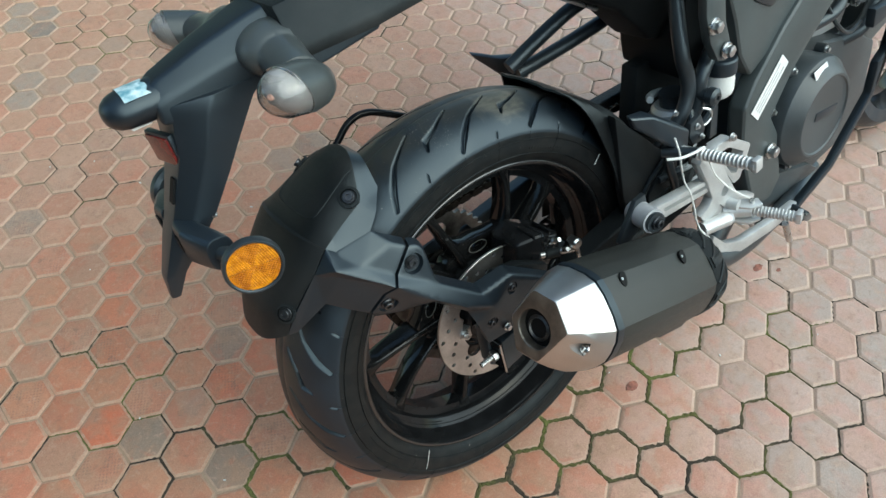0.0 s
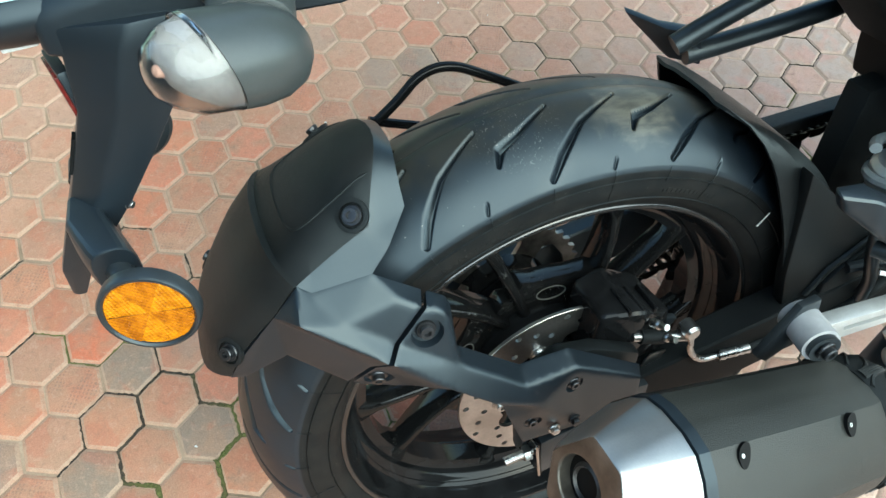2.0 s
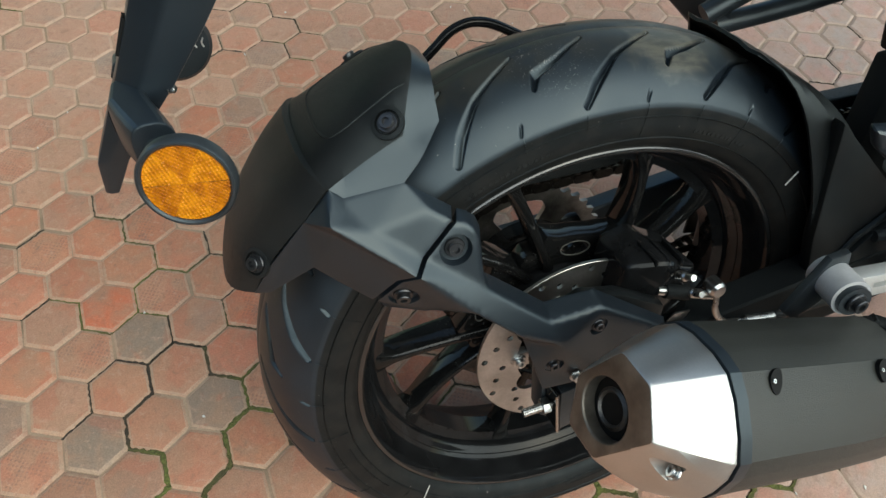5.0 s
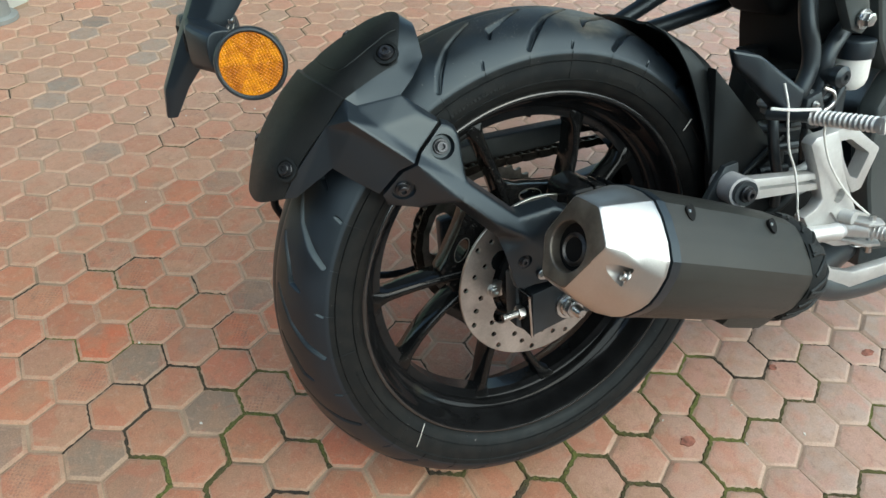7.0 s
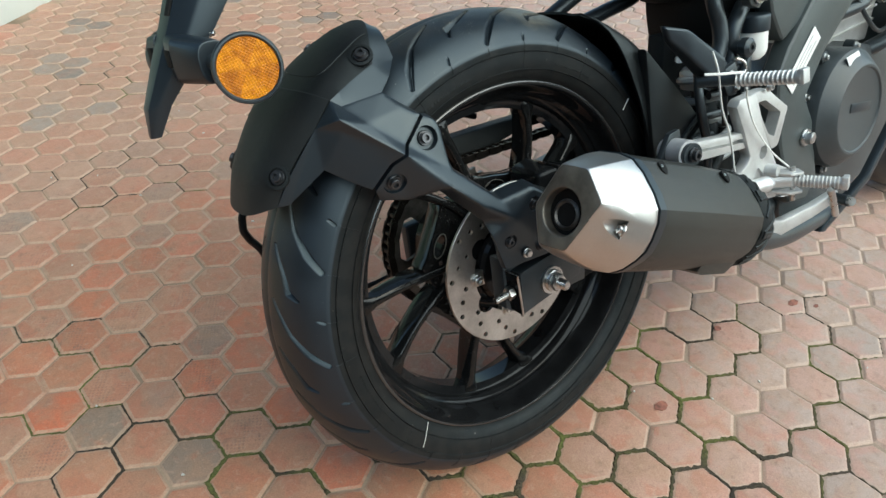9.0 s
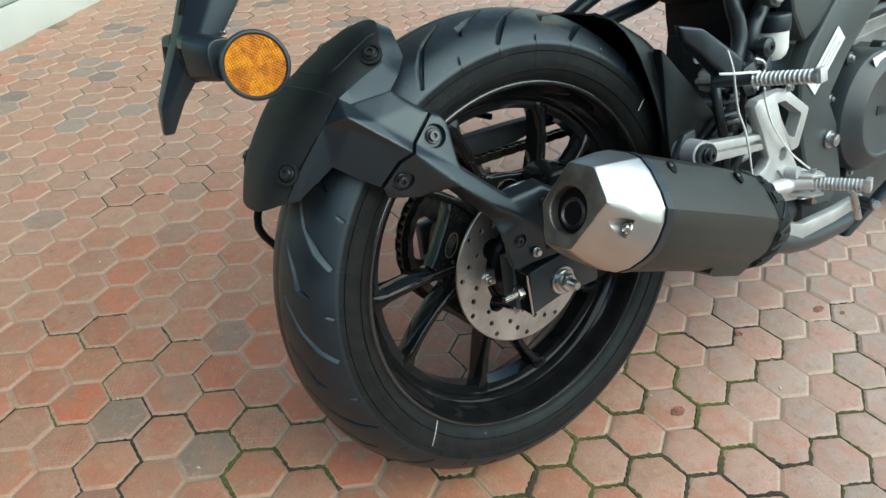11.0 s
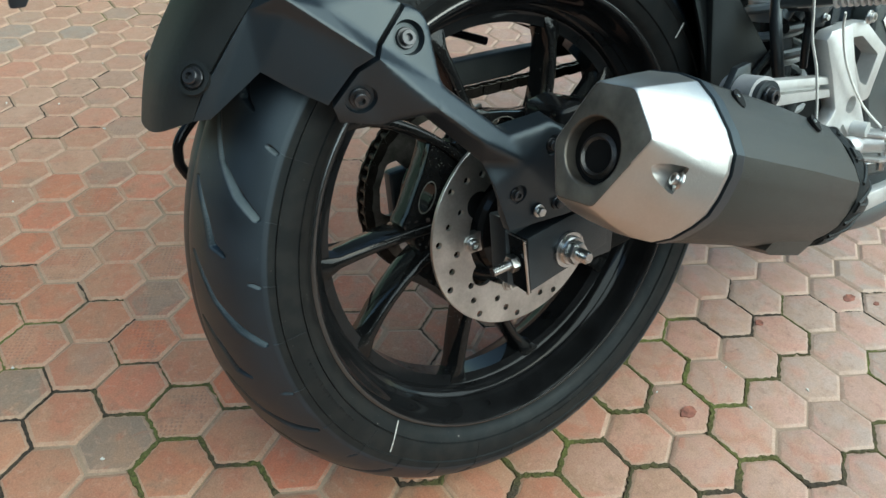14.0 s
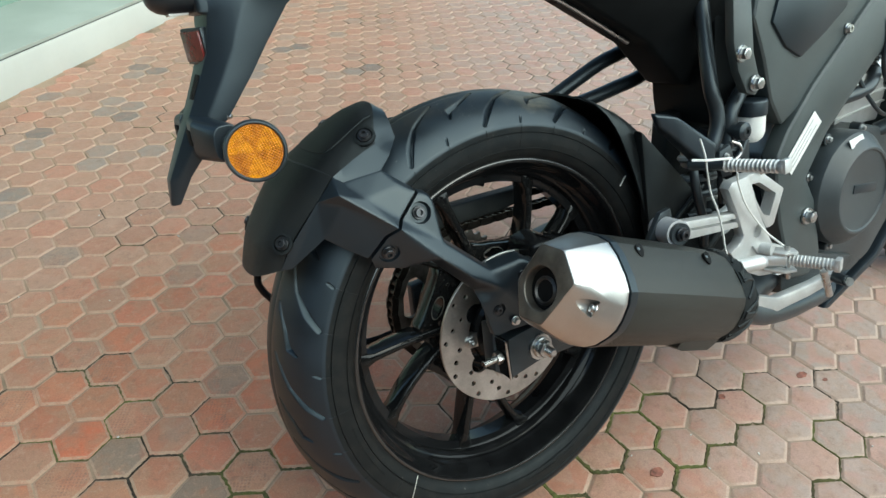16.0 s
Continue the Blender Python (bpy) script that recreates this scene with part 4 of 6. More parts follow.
part("inset_line", tube([polar(p.x, dome_radius(p.x, p.y) - 0.0004, p.y) for p in inset], 0.0011, 8, smooth=0), PLASTIC_TEX, hugger)


def shell(points, faces, thick, rounds=0, lip=0.0012):
    """A folded sheet with thickness, its folds moulded round."""
    bm = bmesh.new()
    vs = [bm.verts.new(p) for p in points]
    for f in faces:
        bm.faces.new([vs[i] for i in f])
    bmesh.ops.recalc_face_normals(bm, faces=bm.faces)
    if sum(f.normal.y * f.calc_area() for f in bm.faces) > 0:
        bmesh.ops.reverse_faces(bm, faces=bm.faces)
    bmesh.ops.triangulate(bm, faces=bm.faces)
    for reach in (0.030, 0.015, 0.0075, 0.0060):
        bmesh.ops.subdivide_edges(bm, edges=[e for e in bm.edges if e.calc_length() > reach], cuts=1, use_grid_fill=True)
        bmesh.ops.triangulate(bm, faces=[f for f in bm.faces if len(f.verts) > 3])
    inner = [v for v in bm.verts if not v.is_boundary]
    for _ in range(rounds):
        goal = [sum((e.other_vert(v).co for e in v.link_edges), Vector()) / len(v.link_edges) for v in inner]
        for v, g in zip(inner, goal):
            v.co = v.co.lerp(g, 0.6)
    bmesh.ops.solidify(bm, geom=bm.faces, thickness=thick)
    return bevel(bm, lip, 2, 55)


def folded(points, faces):
    """Names of corners turned into points and faces."""
    keys = list(points)
    return [points[k] for k in keys], [[keys.index(k) for k in f.split()] for f in faces]


# corners of the side wing: band above a ridge, facets below it, and the gap to the bracket (g)
WING = {"tip": (-0.2237, -0.0760, 0.2695), "elbow": (-0.2147, -0.0798, 0.2622), "tri": (-0.2004, -0.1030, 0.2438), "notch": (-0.1700, -0.0840, 0.2662),
        "bend": (-0.1572, -0.1005, 0.2495), "sag": (-0.2138, -0.0925, 0.2540), "band_low": (-0.2304, -0.1016, 0.2552),
        "g_top": (-0.1370, -0.0890, 0.2395), "g_fold": (-0.1425, -0.1055, 0.2390), "g_band": (-0.1685, -0.1115, 0.2160), "g_ridge": (-0.1776, -0.1228, 0.2090),
        "g_under": (-0.1900, -0.1125, 0.2010), "g_low": (-0.2085, -0.1000, 0.1770), "shade": (-0.2265, -0.0945, 0.2415), "edge": (-0.2275, -0.0885, 0.1900),
        "cheek": (-0.2460, -0.0765, 0.2466), "cheek_low": (-0.2462, -0.0785, 0.2054), "toe": (-0.2830, -0.0605, 0.1762), "toe_rear": (-0.2950, -0.0570, 0.1766), "cheek_mid": (-0.2790, -0.0650, 0.2040)}
wing_points, wing_faces = folded(WING, ("tip elbow tri sag", "elbow notch bend tri", "bend g_fold g_band tri", "notch g_top g_fold bend", "tip sag band_low", "sag tri band_low", "tri g_band g_ridge band_low",
                                        "band_low g_ridge g_under shade", "shade g_under g_low edge", "cheek band_low shade", "cheek shade edge cheek_low", "tip band_low cheek", "cheek cheek_low toe", "cheek toe toe_rear cheek_mid"))
wing = part("hugger_wing", shell(wing_points, wing_faces, 0.0055, 1), PLASTIC, hugger, "smooth black side wing", 40)
for y in (-0.0575, 0.0575):
    for a, r in ((119.6, 0.3470), (144.3, 0.3535)):
        base = polar(a, r, y)
        way = Vector((base.x, 0, base.z)).normalized() * 0.8 + Vector((0, math.copysign(0.6, y), 0))
        cup = lathe([(0.0125, 0.002), (0.0125, -0.0012), (0.0095, -0.0016), (0.0088, 0.001), (0, 0.001)], 32)
        part("bolt_seat", moved(cup, facing(base, way)), PLASTIC_TEX, hugger)
        bolt(hugger, base - way * 0.0005, 0.0078, BLACK_BOLT, way, "socket")
# bracket that carries the hugger, bolted to the swing arm
ARM_WAY = Vector((0.80, -0.10, -0.59)) * 0.0045
ARM = {k: tuple(Vector(WING[k]) + ARM_WAY) for k in ("g_top", "g_fold", "g_band", "g_ridge", "g_under", "g_low")}
ARM.update({"lobe": (-0.1325, -0.1080, 0.2345), "lobe_mid": (-0.1262, -0.1095, 0.2290), "lobe_side": (-0.1235, -0.1120, 0.2200), "lobe_in": (-0.1275, -0.0925, 0.2350), "mid_in": (-0.1205, -0.0935, 0.2290), "side_in": (-0.1175, -0.0960, 0.2200),
            "crest": (-0.1220, -0.1215, 0.1770), "crest_bend": (-0.0670, -0.1305, 0.1260), "crest_peak": (-0.0215, -0.1320, 0.1285), "crest_end": (0.047, -0.1335, 0.0780),
            "in": (-0.1180, -0.1040, 0.1790), "in_bend": (-0.0655, -0.1090, 0.1305), "in_peak": (-0.0205, -0.1125, 0.1335), "in_end": (0.055, -0.1190, 0.0760),
            "ridge": (-0.1336, -0.1332, 0.1625), "ridge_low": (-0.0966, -0.1396, 0.1275), "ridge_end": (-0.0586, -0.1398, 0.1020),
            "tab": (-0.1990, -0.0945, 0.1610), "tab_low": (-0.1690, -0.1050, 0.1545), "tab_end": (-0.1380, -0.1140, 0.1565), "low": (-0.1165, -0.1180, 0.1340), "low_bend": (-0.0900, -0.1210, 0.1065),
            "leg": (-0.0850, -0.1290, 0.0870), "leg_low": (-0.0785, -0.1300, 0.0640), "foot": (-0.0725, -0.1310, 0.0420), "foot_mid": (-0.010, -0.1350, 0.0400), "foot_end": (0.045, -0.1350, 0.0440)})
arm_points, arm_faces = folded(ARM, ("g_fold lobe lobe_mid lobe_side crest g_band", "g_band crest ridge g_ridge", "crest crest_bend ridge_low ridge", "crest_bend ridge_end ridge_low", "g_ridge ridge g_under",
                                     "g_under ridge tab_end tab_low tab g_low", "ridge ridge_low low tab_end", "ridge_low low_bend low", "ridge_low ridge_end leg low_bend",
                                     "crest_bend crest_peak crest_end foot_end foot_mid foot leg_low leg ridge_end", "crest in in_bend crest_bend", "crest_bend in_bend in_peak crest_peak", "crest_peak in_peak in_end crest_end",
                                     "g_fold g_top lobe_in lobe", "lobe lobe_in mid_in lobe_mid", "lobe_mid mid_in side_in lobe_side", "lobe_side side_in in crest"))
seats = (((-0.1420, -0.1060, 0.2140), 0.0140, (-0.05, -0.95, 0.22)), ((-0.1850, -0.1045, 0.1790), 0.0140, (-0.22, -0.92, -0.30)), ((-0.0645, -0.1315, 0.0740), 0.0105, (0, -1, 0)), ((-0.0235, -0.1310, 0.1080), 0.0105, (0, -1, 0)))
pockets = bmesh.new()
for p, r, way in seats:
    pockets = join(pockets, moved(lathe([(0, 0.0), (r * 0.80, 0.0), (r, -0.010), (r * 1.15, -0.022), (0, -0.022)], 36), facing(p, way)))
bracket = part("hugger_bracket", cut(shell(arm_points, arm_faces, 0.0095, 2), pockets), PLASTIC, bike, "black plastic hugger bracket arm with sunk bolts", 40)
for p, r, way in seats:
    bolt(bracket, p, 0.58 * r, BLACK_BOLT, way, kind="socket")
bolt(bracket, (-0.043, -0.1355, 0.0533), 0.0060, ZINC)
bolt(bracket, (-0.022, -0.1355, 0.0545), 0.0060, BLACK_BOLT)
part("swing_gusset", prism([(-0.052, 0.112), (-0.028, 0.124), (0.010, 0.114), (0.060, 0.082), (0.055, 0.030), (-0.02, 0.03), (-0.050, 0.060)], -0.112, -0.096, round_by=0.004), FENDER, swing)

# mud flap ahead of the wheel
bm = bmesh.new()
rows = []
for k in range(25):
    a = 62.0 - 2.95 * k
    w, edge = (float(np.interp(a, (-10, 5, 20, 28, 34, 40, 46, 52, 58, 62), q)) for q in ((0.095, 0.095, 0.096, 0.097, 0.097, 0.096, 0.093, 0.088, 0.074, 0.052), (0.242, 0.243, 0.248, 0.254, 0.262, 0.272, 0.285, 0.303, 0.322, 0.3275)))
    row = [polar(a, edge, w), polar(a, edge + 0.35 * (0.325 - edge) + 0.001, w - 0.001), polar(a, edge + 0.72 * (0.327 - edge), w - 0.005), polar(a, 0.3265, w - 0.015), polar(a, 0.3285, 0.45 * w), polar(a, 0.3290, 0)]
    row = row + [Vector((p.x, -p.y, p.z)) for p in row[-2::-1]]
    rows.append([bm.verts.new(p) for p in row])
for a, b in zip(rows, rows[1:]):
    for i in range(len(a) - 1):
        bm.faces.new((a[i], a[i + 1], b[i + 1], b[i]))
bmesh.ops.recalc_face_normals(bm, faces=bm.faces)
bmesh.ops.solidify(bm, geom=bm.faces, thickness=0.003)
flap = part("mud_flap", bm, FENDER, bike, "black plastic mud flap ahead of the rear tyre", 28)
side = [(0.215, 0.235), (0.245, 0.205), (0.290, 0.160), (0.335, 0.112), (0.340, 0.060), (0.300, 0.030), (0.300, 0.005), (0.250, 0.0), (0.228, 0.100), (0.222, 0.160)]
part("flap_side", prism(side, -0.103, -0.088, round_by=0.003), FENDER, flap)
part("flap_rib", tube([(0.262, -0.104, 0.062), (0.282, -0.105, 0.092), (0.340, -0.105, 0.130)], 0.004, 8, smooth=0), FENDER, flap)
part("flap_pocket", prism([(0.275, 0.030), (0.280, 0.072), (0.300, 0.092), (0.345, 0.118), (0.350, 0.05)], -0.109, -0.098, round_by=0.004), FENDER, flap)

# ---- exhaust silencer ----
# near-black that paints the shade inside the outlet and the slots
HOLE_SHADE = material("hole_shade_black", (0.004, 0.004, 0.004), 0.7, stain=(60, 0.3), spec=0.2)
SOOT = material("sooty_end_plate", (0.20, 0.178, 0.152), 0.48, 0.85, stain=(35, 0.35), grain=(400, 0.2))
PIPE = material("sooty_pipe", (0.10, 0.092, 0.085), 0.42, 0.7, stain=(60, 0.4))
F = Vector((0.932, 0.050, -0.358)).normalized()
SIDE = Vector((0, 1, 0)) - F * F.y
SIDE.normalize()
NORM = SIDE.cross(F) * -1
if NORM.z < 0:
    NORM = -NORM
MC = Vector((0, -0.2335, 0)) + NORM * 0.108


def mpos(w, u, v):
    return MC + F * w + SIDE * u + NORM * v


SEC = [(-0.069, 0.0145), (-0.024, 0.060), (0.034, 0.057), (0.064, 0.004), (0.034, -0.056), (-0.030, -0.062), (-0.062, -0.030)]


def msec(scale, su=0.0, sv=0.0, roundness=0.30, sec=None):
    """The silencer's section with rounded corners."""
    out = []
    sec = sec or SEC
    n = len(sec)
    for i in range(n):
        p0, p1, p2 = (Vector(sec[(i + k) % n]) for k in (-1, 0, 1))
        a, b = p1.lerp(p0, roundness), p1.lerp(p2, roundness)
        nxt = p2.lerp(p1, roundness)
        for q in [a * (1 - t) ** 2 + p1 * 2 * t * (1 - t) + b * t * t for t in (0.0, 0.5, 1.0)] + [b.lerp(nxt, t) for t in (0.25, 0.5, 0.75)]:
            out.append((q.x * scale + su, q.y * scale + sv))
    return out


def msleeve(rows, bm=None, cap=True, roundness=0.30):
    return loft(bm or bmesh.new(), [[mpos(w, u, v) for u, v in msec(sc, su, sv, roundness)] for w, sc, su, sv in rows], cap)


muffler = part("silencer", msleeve([(-0.060, 0.975, 0, 0), (-0.055, 1.0, 0, 0), (0.06, 1.0, 0, -0.001), (0.150, 0.98, 0.002, -0.003), (0.185, 0.93, 0.006, -0.004), (0.212, 0.82, 0.010, -0.006), (0.232, 0.62, 0.016, -0.008)]), MUFFLER, bike, "exhaust silencer with dark grey shield and silver end cap", 24)
part("black_band", msleeve([(-0.0665, 0.985, 0, 0), (-0.0665, 1.012, 0, 0), (-0.0555, 1.012, 0, 0), (-0.0555, 0.985, 0, 0)]), PLASTIC, muffler, "black rubber band", 24)
FACE = [(-0.0390, 0.0130), (-0.0145, 0.0420), (0.0190, 0.0415), (0.0430, -0.0060), (0.0280, -0.0440), (-0.0065, -0.0425), (-0.0230, -0.0140)]


def between(t, grow=1.0, roundness=0.10):
    """Sections of the end cap between the band (0) and its end face (1)."""
    a, b = msec(0.992, 0, 0, 0.31), msec(1.0, 0, 0, roundness, FACE)
    out = [(p[0] * (1 - t) + q[0] * t, p[1] * (1 - t) + q[1] * t) for p, q in zip(a, b)]
    return [(u * (1 + (grow - 1) * max(0.0, min(1.0, 0.25 - v / 0.04))), v * (1 + (grow - 1) * max(0.0, min(1.0, 0.25 - v / 0.04)))) for u, v in out]


rings = [[mpos(w, u, v) for u, v in between(t, g)] for w, t, g in ((-0.0680, 0.0, 1.0), (-0.0720, 0.02, 1.02), (-0.0890, 0.34, 1.10), (-0.1060, 0.68, 1.09), (-0.1195, 0.955, 1.03))]
rings.append([mpos(-0.1218, u * 0.985, v * 0.985) for u, v in between(1.0)])
face_c = Vector((0.0075, -0.0055))
for w, rad in ((-0.1214, 0.0246), (-0.1198, 0.0236), (-0.1080, 0.0236)):
    rings.append([mpos(w, face_c.x + rad * q.x, face_c.y + rad * q.y) for q in [(Vector((u, v)) - face_c).normalized() for u, v in between(1.0)]])
rings += [[mpos(w, u * g, v * g) for u, v in between(t)] for w, t, g in ((-0.1020, 0.8, 0.72), (-0.0680, 0.0, 0.78))]
cap = bevel(loft(bmesh.new(), rings, False, True), 0.0022, 3, 24)
# a channel that opens towards the end face and ends in a wall with a screw
tip, end = mpos(-0.1235, -0.0352, -0.0045), mpos(-0.0955, -0.0510, -0.0105)
run = (end - tip).normalized()
out_way = (-0.4629 * Vector((1, 0, 0)) - 0.8858 * Vector((0, 1, 0)) + 0.0325 * Vector((0, 0, 1))).normalized()
out_way = (out_way - run * out_way.dot(run)).normalized()
across = run.cross(out_way)
scoop = loft(bmesh.new(), [[tip.lerp(end, t) + across * (r * math.cos(k * math.tau / 24)) + out_way * (0.9 * r * math.sin(k * math.tau / 24) + 0.0006) for k in range(24)] for t, r in ((-0.05, 0.0006), (0.3, 0.0052), (0.65, 0.0088), (0.92, 0.0104), (1.0, 0.0104))])
cap_ob = part("end_cap", cut(cap, scoop), SILVER, muffler, "brushed silver end cap", 22)
cap_ob.data.materials.append(SOOT)
for f in cap_ob.data.polygons:
    reach = f.center - MC
    if (f.normal.dot(F) < -0.93 and reach.dot(F) < -0.1190) or (reach - F * reach.dot(F) - SIDE * 0.0075 + NORM * 0.0055).length < 0.0262:
        f.material_index = 1
hole_c = mpos(-0.1180, 0.0075, -0.0055)
HOLE = Matrix.Translation(hole_c) @ F.to_track_quat("Y", "Z").to_matrix().to_4x4()
part("outlet_plate", moved(lathe([(0, 0.034), (0.0225, 0.034), (0.0234, 0.008)], 40), HOLE), HOLE_SHADE, cap_ob, "dark recessed outlet")
part("outlet_pipe", moved(lathe([(0.0118, 0.034), (0.0118, 0.0075), (0.0135, 0.0055), (0.0162, 0.0075), (0.0162, 0.034)], 36, closed=True), HOLE @ Matrix.Translation((-0.002, 0, -0.003))), PIPE, cap_ob)
bolt(cap_ob, end - out_way * 0.0028 - run * 0.0005, 0.0062, ZINC, -run, "socket")
for w in (-0.024, 0.105):
    c = mpos(w, -0.0300, 0.0522 - 0.0012 * (w > 0))
    way = NORM * 0.76 - SIDE * 0.65
    turn = facing(c, way) @ Matrix.Rotation(radians(-35), 4, "Y")
    ring = [(0.0095 * math.cos(k * math.tau / 20) * (1.0 - 0.25 * math.sin(k * math.tau / 20)), 0.0058 * math.sin(k * math.tau / 20)) for k in range(20)]
    # solid near-black piece: the slot's shade as colour, nothing cut
    part("slot_shade", moved(prism(ring, -0.0012, 0.004), turn), HOLE_SHADE, muffler, "slot for a fixing screw, its shade painted near-black")
    bolt(muffler, c - F * 0.003 + way * 0.0004, 0.0024, ZINC, way, "socket")
part("shield_foot", loft(bmesh.new(), [[mpos(w, u, v) for u, v in ((-0.050, -0.028), (-0.036, -0.062 - d), (0.010, -0.066 - d), (0.020, -0.040))] for w, d in ((0.085, -0.001), (0.096, 0.003), (0.150, 0.003), (0.162, -0.004))]), MUFFLER, muffler)
# ribbed guard at the silencer's front end
SLEEVE = ((0.164, 0.975, 0.003, -0.003), (0.172, 0.995, 0.003, -0.003), (0.192, 0.975, 0.005, -0.003), (0.212, 0.900, 0.008, -0.004), (0.228, 0.780, 0.012, -0.006), (0.238, 0.640, 0.016, -0.008))
guard_sleeve = part("guard_sleeve", msleeve(SLEEVE, roundness=0.42), MATT_AND_SHADE, muffler, "ribbed black heat guard")


def on_sleeve(w, share):
    """A point of the sleeve at a length and a share of the way round."""
    sc, su, sv = (float(np.interp(w, [r[0] for r in SLEEVE], [r[k] for r in SLEEVE])) for k in (1, 2, 3))
    ring = msec(sc, su, sv, 0.42)
    i, t = int(share * len(ring)) % len(ring), share * len(ring) % 1.0
    a, b = Vector(ring[i]), Vector(ring[(i + 1) % len(ring)])
    return mpos(w, *a.lerp(b, t))


for k in range(44):
    rib = [on_sleeve(w, (k / 44 + turn) % 1.0) for w, turn in ((0.168, 0.0), (0.178, 0.008), (0.192, 0.018), (0.206, 0.028), (0.220, 0.038))]
    part("guard_rib", tube(rib, 0.0021, 6, smooth=2), PLASTIC_TEX, guard_sleeve)
part("header_pipe", tube([mpos(0.20, 0.012, -0.006), mpos(0.26, 0.022, -0.012), (0.34, -0.165, -0.05), (0.46, -0.12, -0.07), (0.62, -0.06, -0.09)], 0.024, 20), SATIN, muffler)

# ---- tail: plate carrier, lamps, reflectors ----
def xz_loft(rows, round_by=0.004, seg=2):
    """Level sections of a body: height, rear x, front x, half width at the rear, half width at the front."""
    rings = []
    for z, x0, x1, w0, w1 in rows:
        xm, wm = x0 + 0.40 * (x1 - x0), 0.25 * w0 + 0.65 * w1
        rings.append([(x0, -w0 * 0.50, z), (xm, -wm, z), (x1, -w1, z), (x1, w1, z), (xm, wm, z), (x0, w0 * 0.50, z)])
    return bevel(loft(bmesh.new(), rings), round_by, seg, 18)


tail = part("plate_carrier", xz_loft([(0.262, -0.380, -0.370, 0.007, 0.007), (0.290, -0.376, -0.354, 0.018, 0.014), (0.330, -0.355, -0.323, 0.028, 0.034), (0.352, -0.343, -0.304, 0.030, 0.040),
                                      (0.385, -0.326, -0.277, 0.038, 0.042), (0.412, -0.313, -0.257, 0.046, 0.044), (0.448, -0.306, -0.228, 0.055, 0.045), (0.464, -0.304, -0.205, 0.055, 0.045)], 0.0025), PLASTIC, bike, "black plastic number plate carrier under the tail", 20)
bolt(tail, (-0.3085, -0.0350, 0.3480), 0.0038, ZINC, (0.7, -0.6, -0.2))
# uncut slot, its inner shade given by a near-black block
part("bracket_slot_shade", moved(box((-0.004, -0.0050, -0.013), (0.004, 0.0050, 0.013)), Matrix.Translation((-0.3275, -0.0110, 0.378)) @ Matrix.Rotation(radians(26), 4, "Y")), HOLE_SHADE, tail)
hump = []
for x, z0, z1, w in ((-0.314, 0.448, 0.481, 0.0265), (-0.300, 0.446, 0.488, 0.030), (-0.250, 0.450, 0.503, 0.039), (-0.200, 0.452, 0.515, 0.049), (-0.150, 0.452, 0.523, 0.056), (-0.08, 0.462, 0.530, 0.058)):
    hump.append([(x, -w, z0), (x, w, z0), (x, w * 0.92, z0 + 0.62 * (z1 - z0)), (x, w * 0.50, z1), (x, -w * 0.50, z1), (x, -w * 0.92, z0 + 0.62 * (z1 - z0))])
part("carrier_top", bevel(loft(bmesh.new(), hump), 0.005, 3, 16), PLASTIC, tail, "", 30)
under = []
for x, z, w in ((-0.185, 0.470, 0.072), (-0.10, 0.474, 0.082), (0.0, 0.486, 0.090), (0.12, 0.500, 0.095)):
    under.append([(x, -w, z), (x, w, z), (x, w, z + 0.012), (x, w * 0.7, z + 0.05), (x, -w * 0.7, z + 0.05), (x, -w, z + 0.012)])
part("undertail", bevel(loft(bmesh.new(), under), 0.003, 2, 16), PLASTIC_TEX, bike, "black plastic undertail panel")

lamp = bmesh.new()
lens_rings = []
for x, g in ((-0.3560, 0.10), (-0.3550, 0.38), (-0.3520, 0.62), (-0.3460, 0.84), (-0.3380, 0.96), (-0.3260, 1.0), (-0.3020, 1.03)):
    lens_rings.append([(x, 0.0245 * g * math.cos(k * math.tau / 24), 0.4680 + 0.0185 * g * math.sin(k * math.tau / 24)) for k in range(24)])
plate_lamp = part("plate_lamp", loft(lamp, lens_rings), PLASTIC, tail, "black plate lamp with a torn blue sticker")
strip = []
for k in range(9):
    a = radians(50 + 92 * k / 8)
    y, z, dy, dz = 0.0248 * math.cos(a), 0.4680 + 0.0188 * math.sin(a), 0.0005 * math.cos(a), 0.0005 * math.sin(a)
    x0, x1 = -0.3345, -0.309 - 0.003 * (k % 3 == 1)
    strip.append([(x0, y, z), (x1, y, z), (x1, y + dy, z + dz), (x0, y + dy, z + dz)])
part("sticker", loft(bmesh.new(), strip), BLUE, plate_lamp, "torn pale blue sticker")
PLATE = Matrix.Translation((-0.3190, -0.001, 0.418)) @ Matrix.Rotation(radians(15), 4, "Z") @ Matrix.Rotation(radians(-3), 4, "Y")
red = part("rear_reflector", moved(prism([(-0.021, -0.018), (0.021, -0.018), (0.021, 0.018), (-0.021, 0.018)], 0, 0.007, axis="X", round_by=0.002), PLATE), PLASTIC, tail, "red reflector in a black frame")
part("lens", moved(prism([(-0.018, -0.015), (0.018, -0.015), (0.018, 0.015), (-0.018, 0.015)], -0.0022, 0.004, axis="X", round_by=0.001), PLATE), RED, red, "red lens")
part("lamp_lens", box((-0.338, -0.009, 0.4488), (-0.318, 0.009, 0.4530), 0.0015), WHITE, plate_lamp, "white lens under the plate lamp")


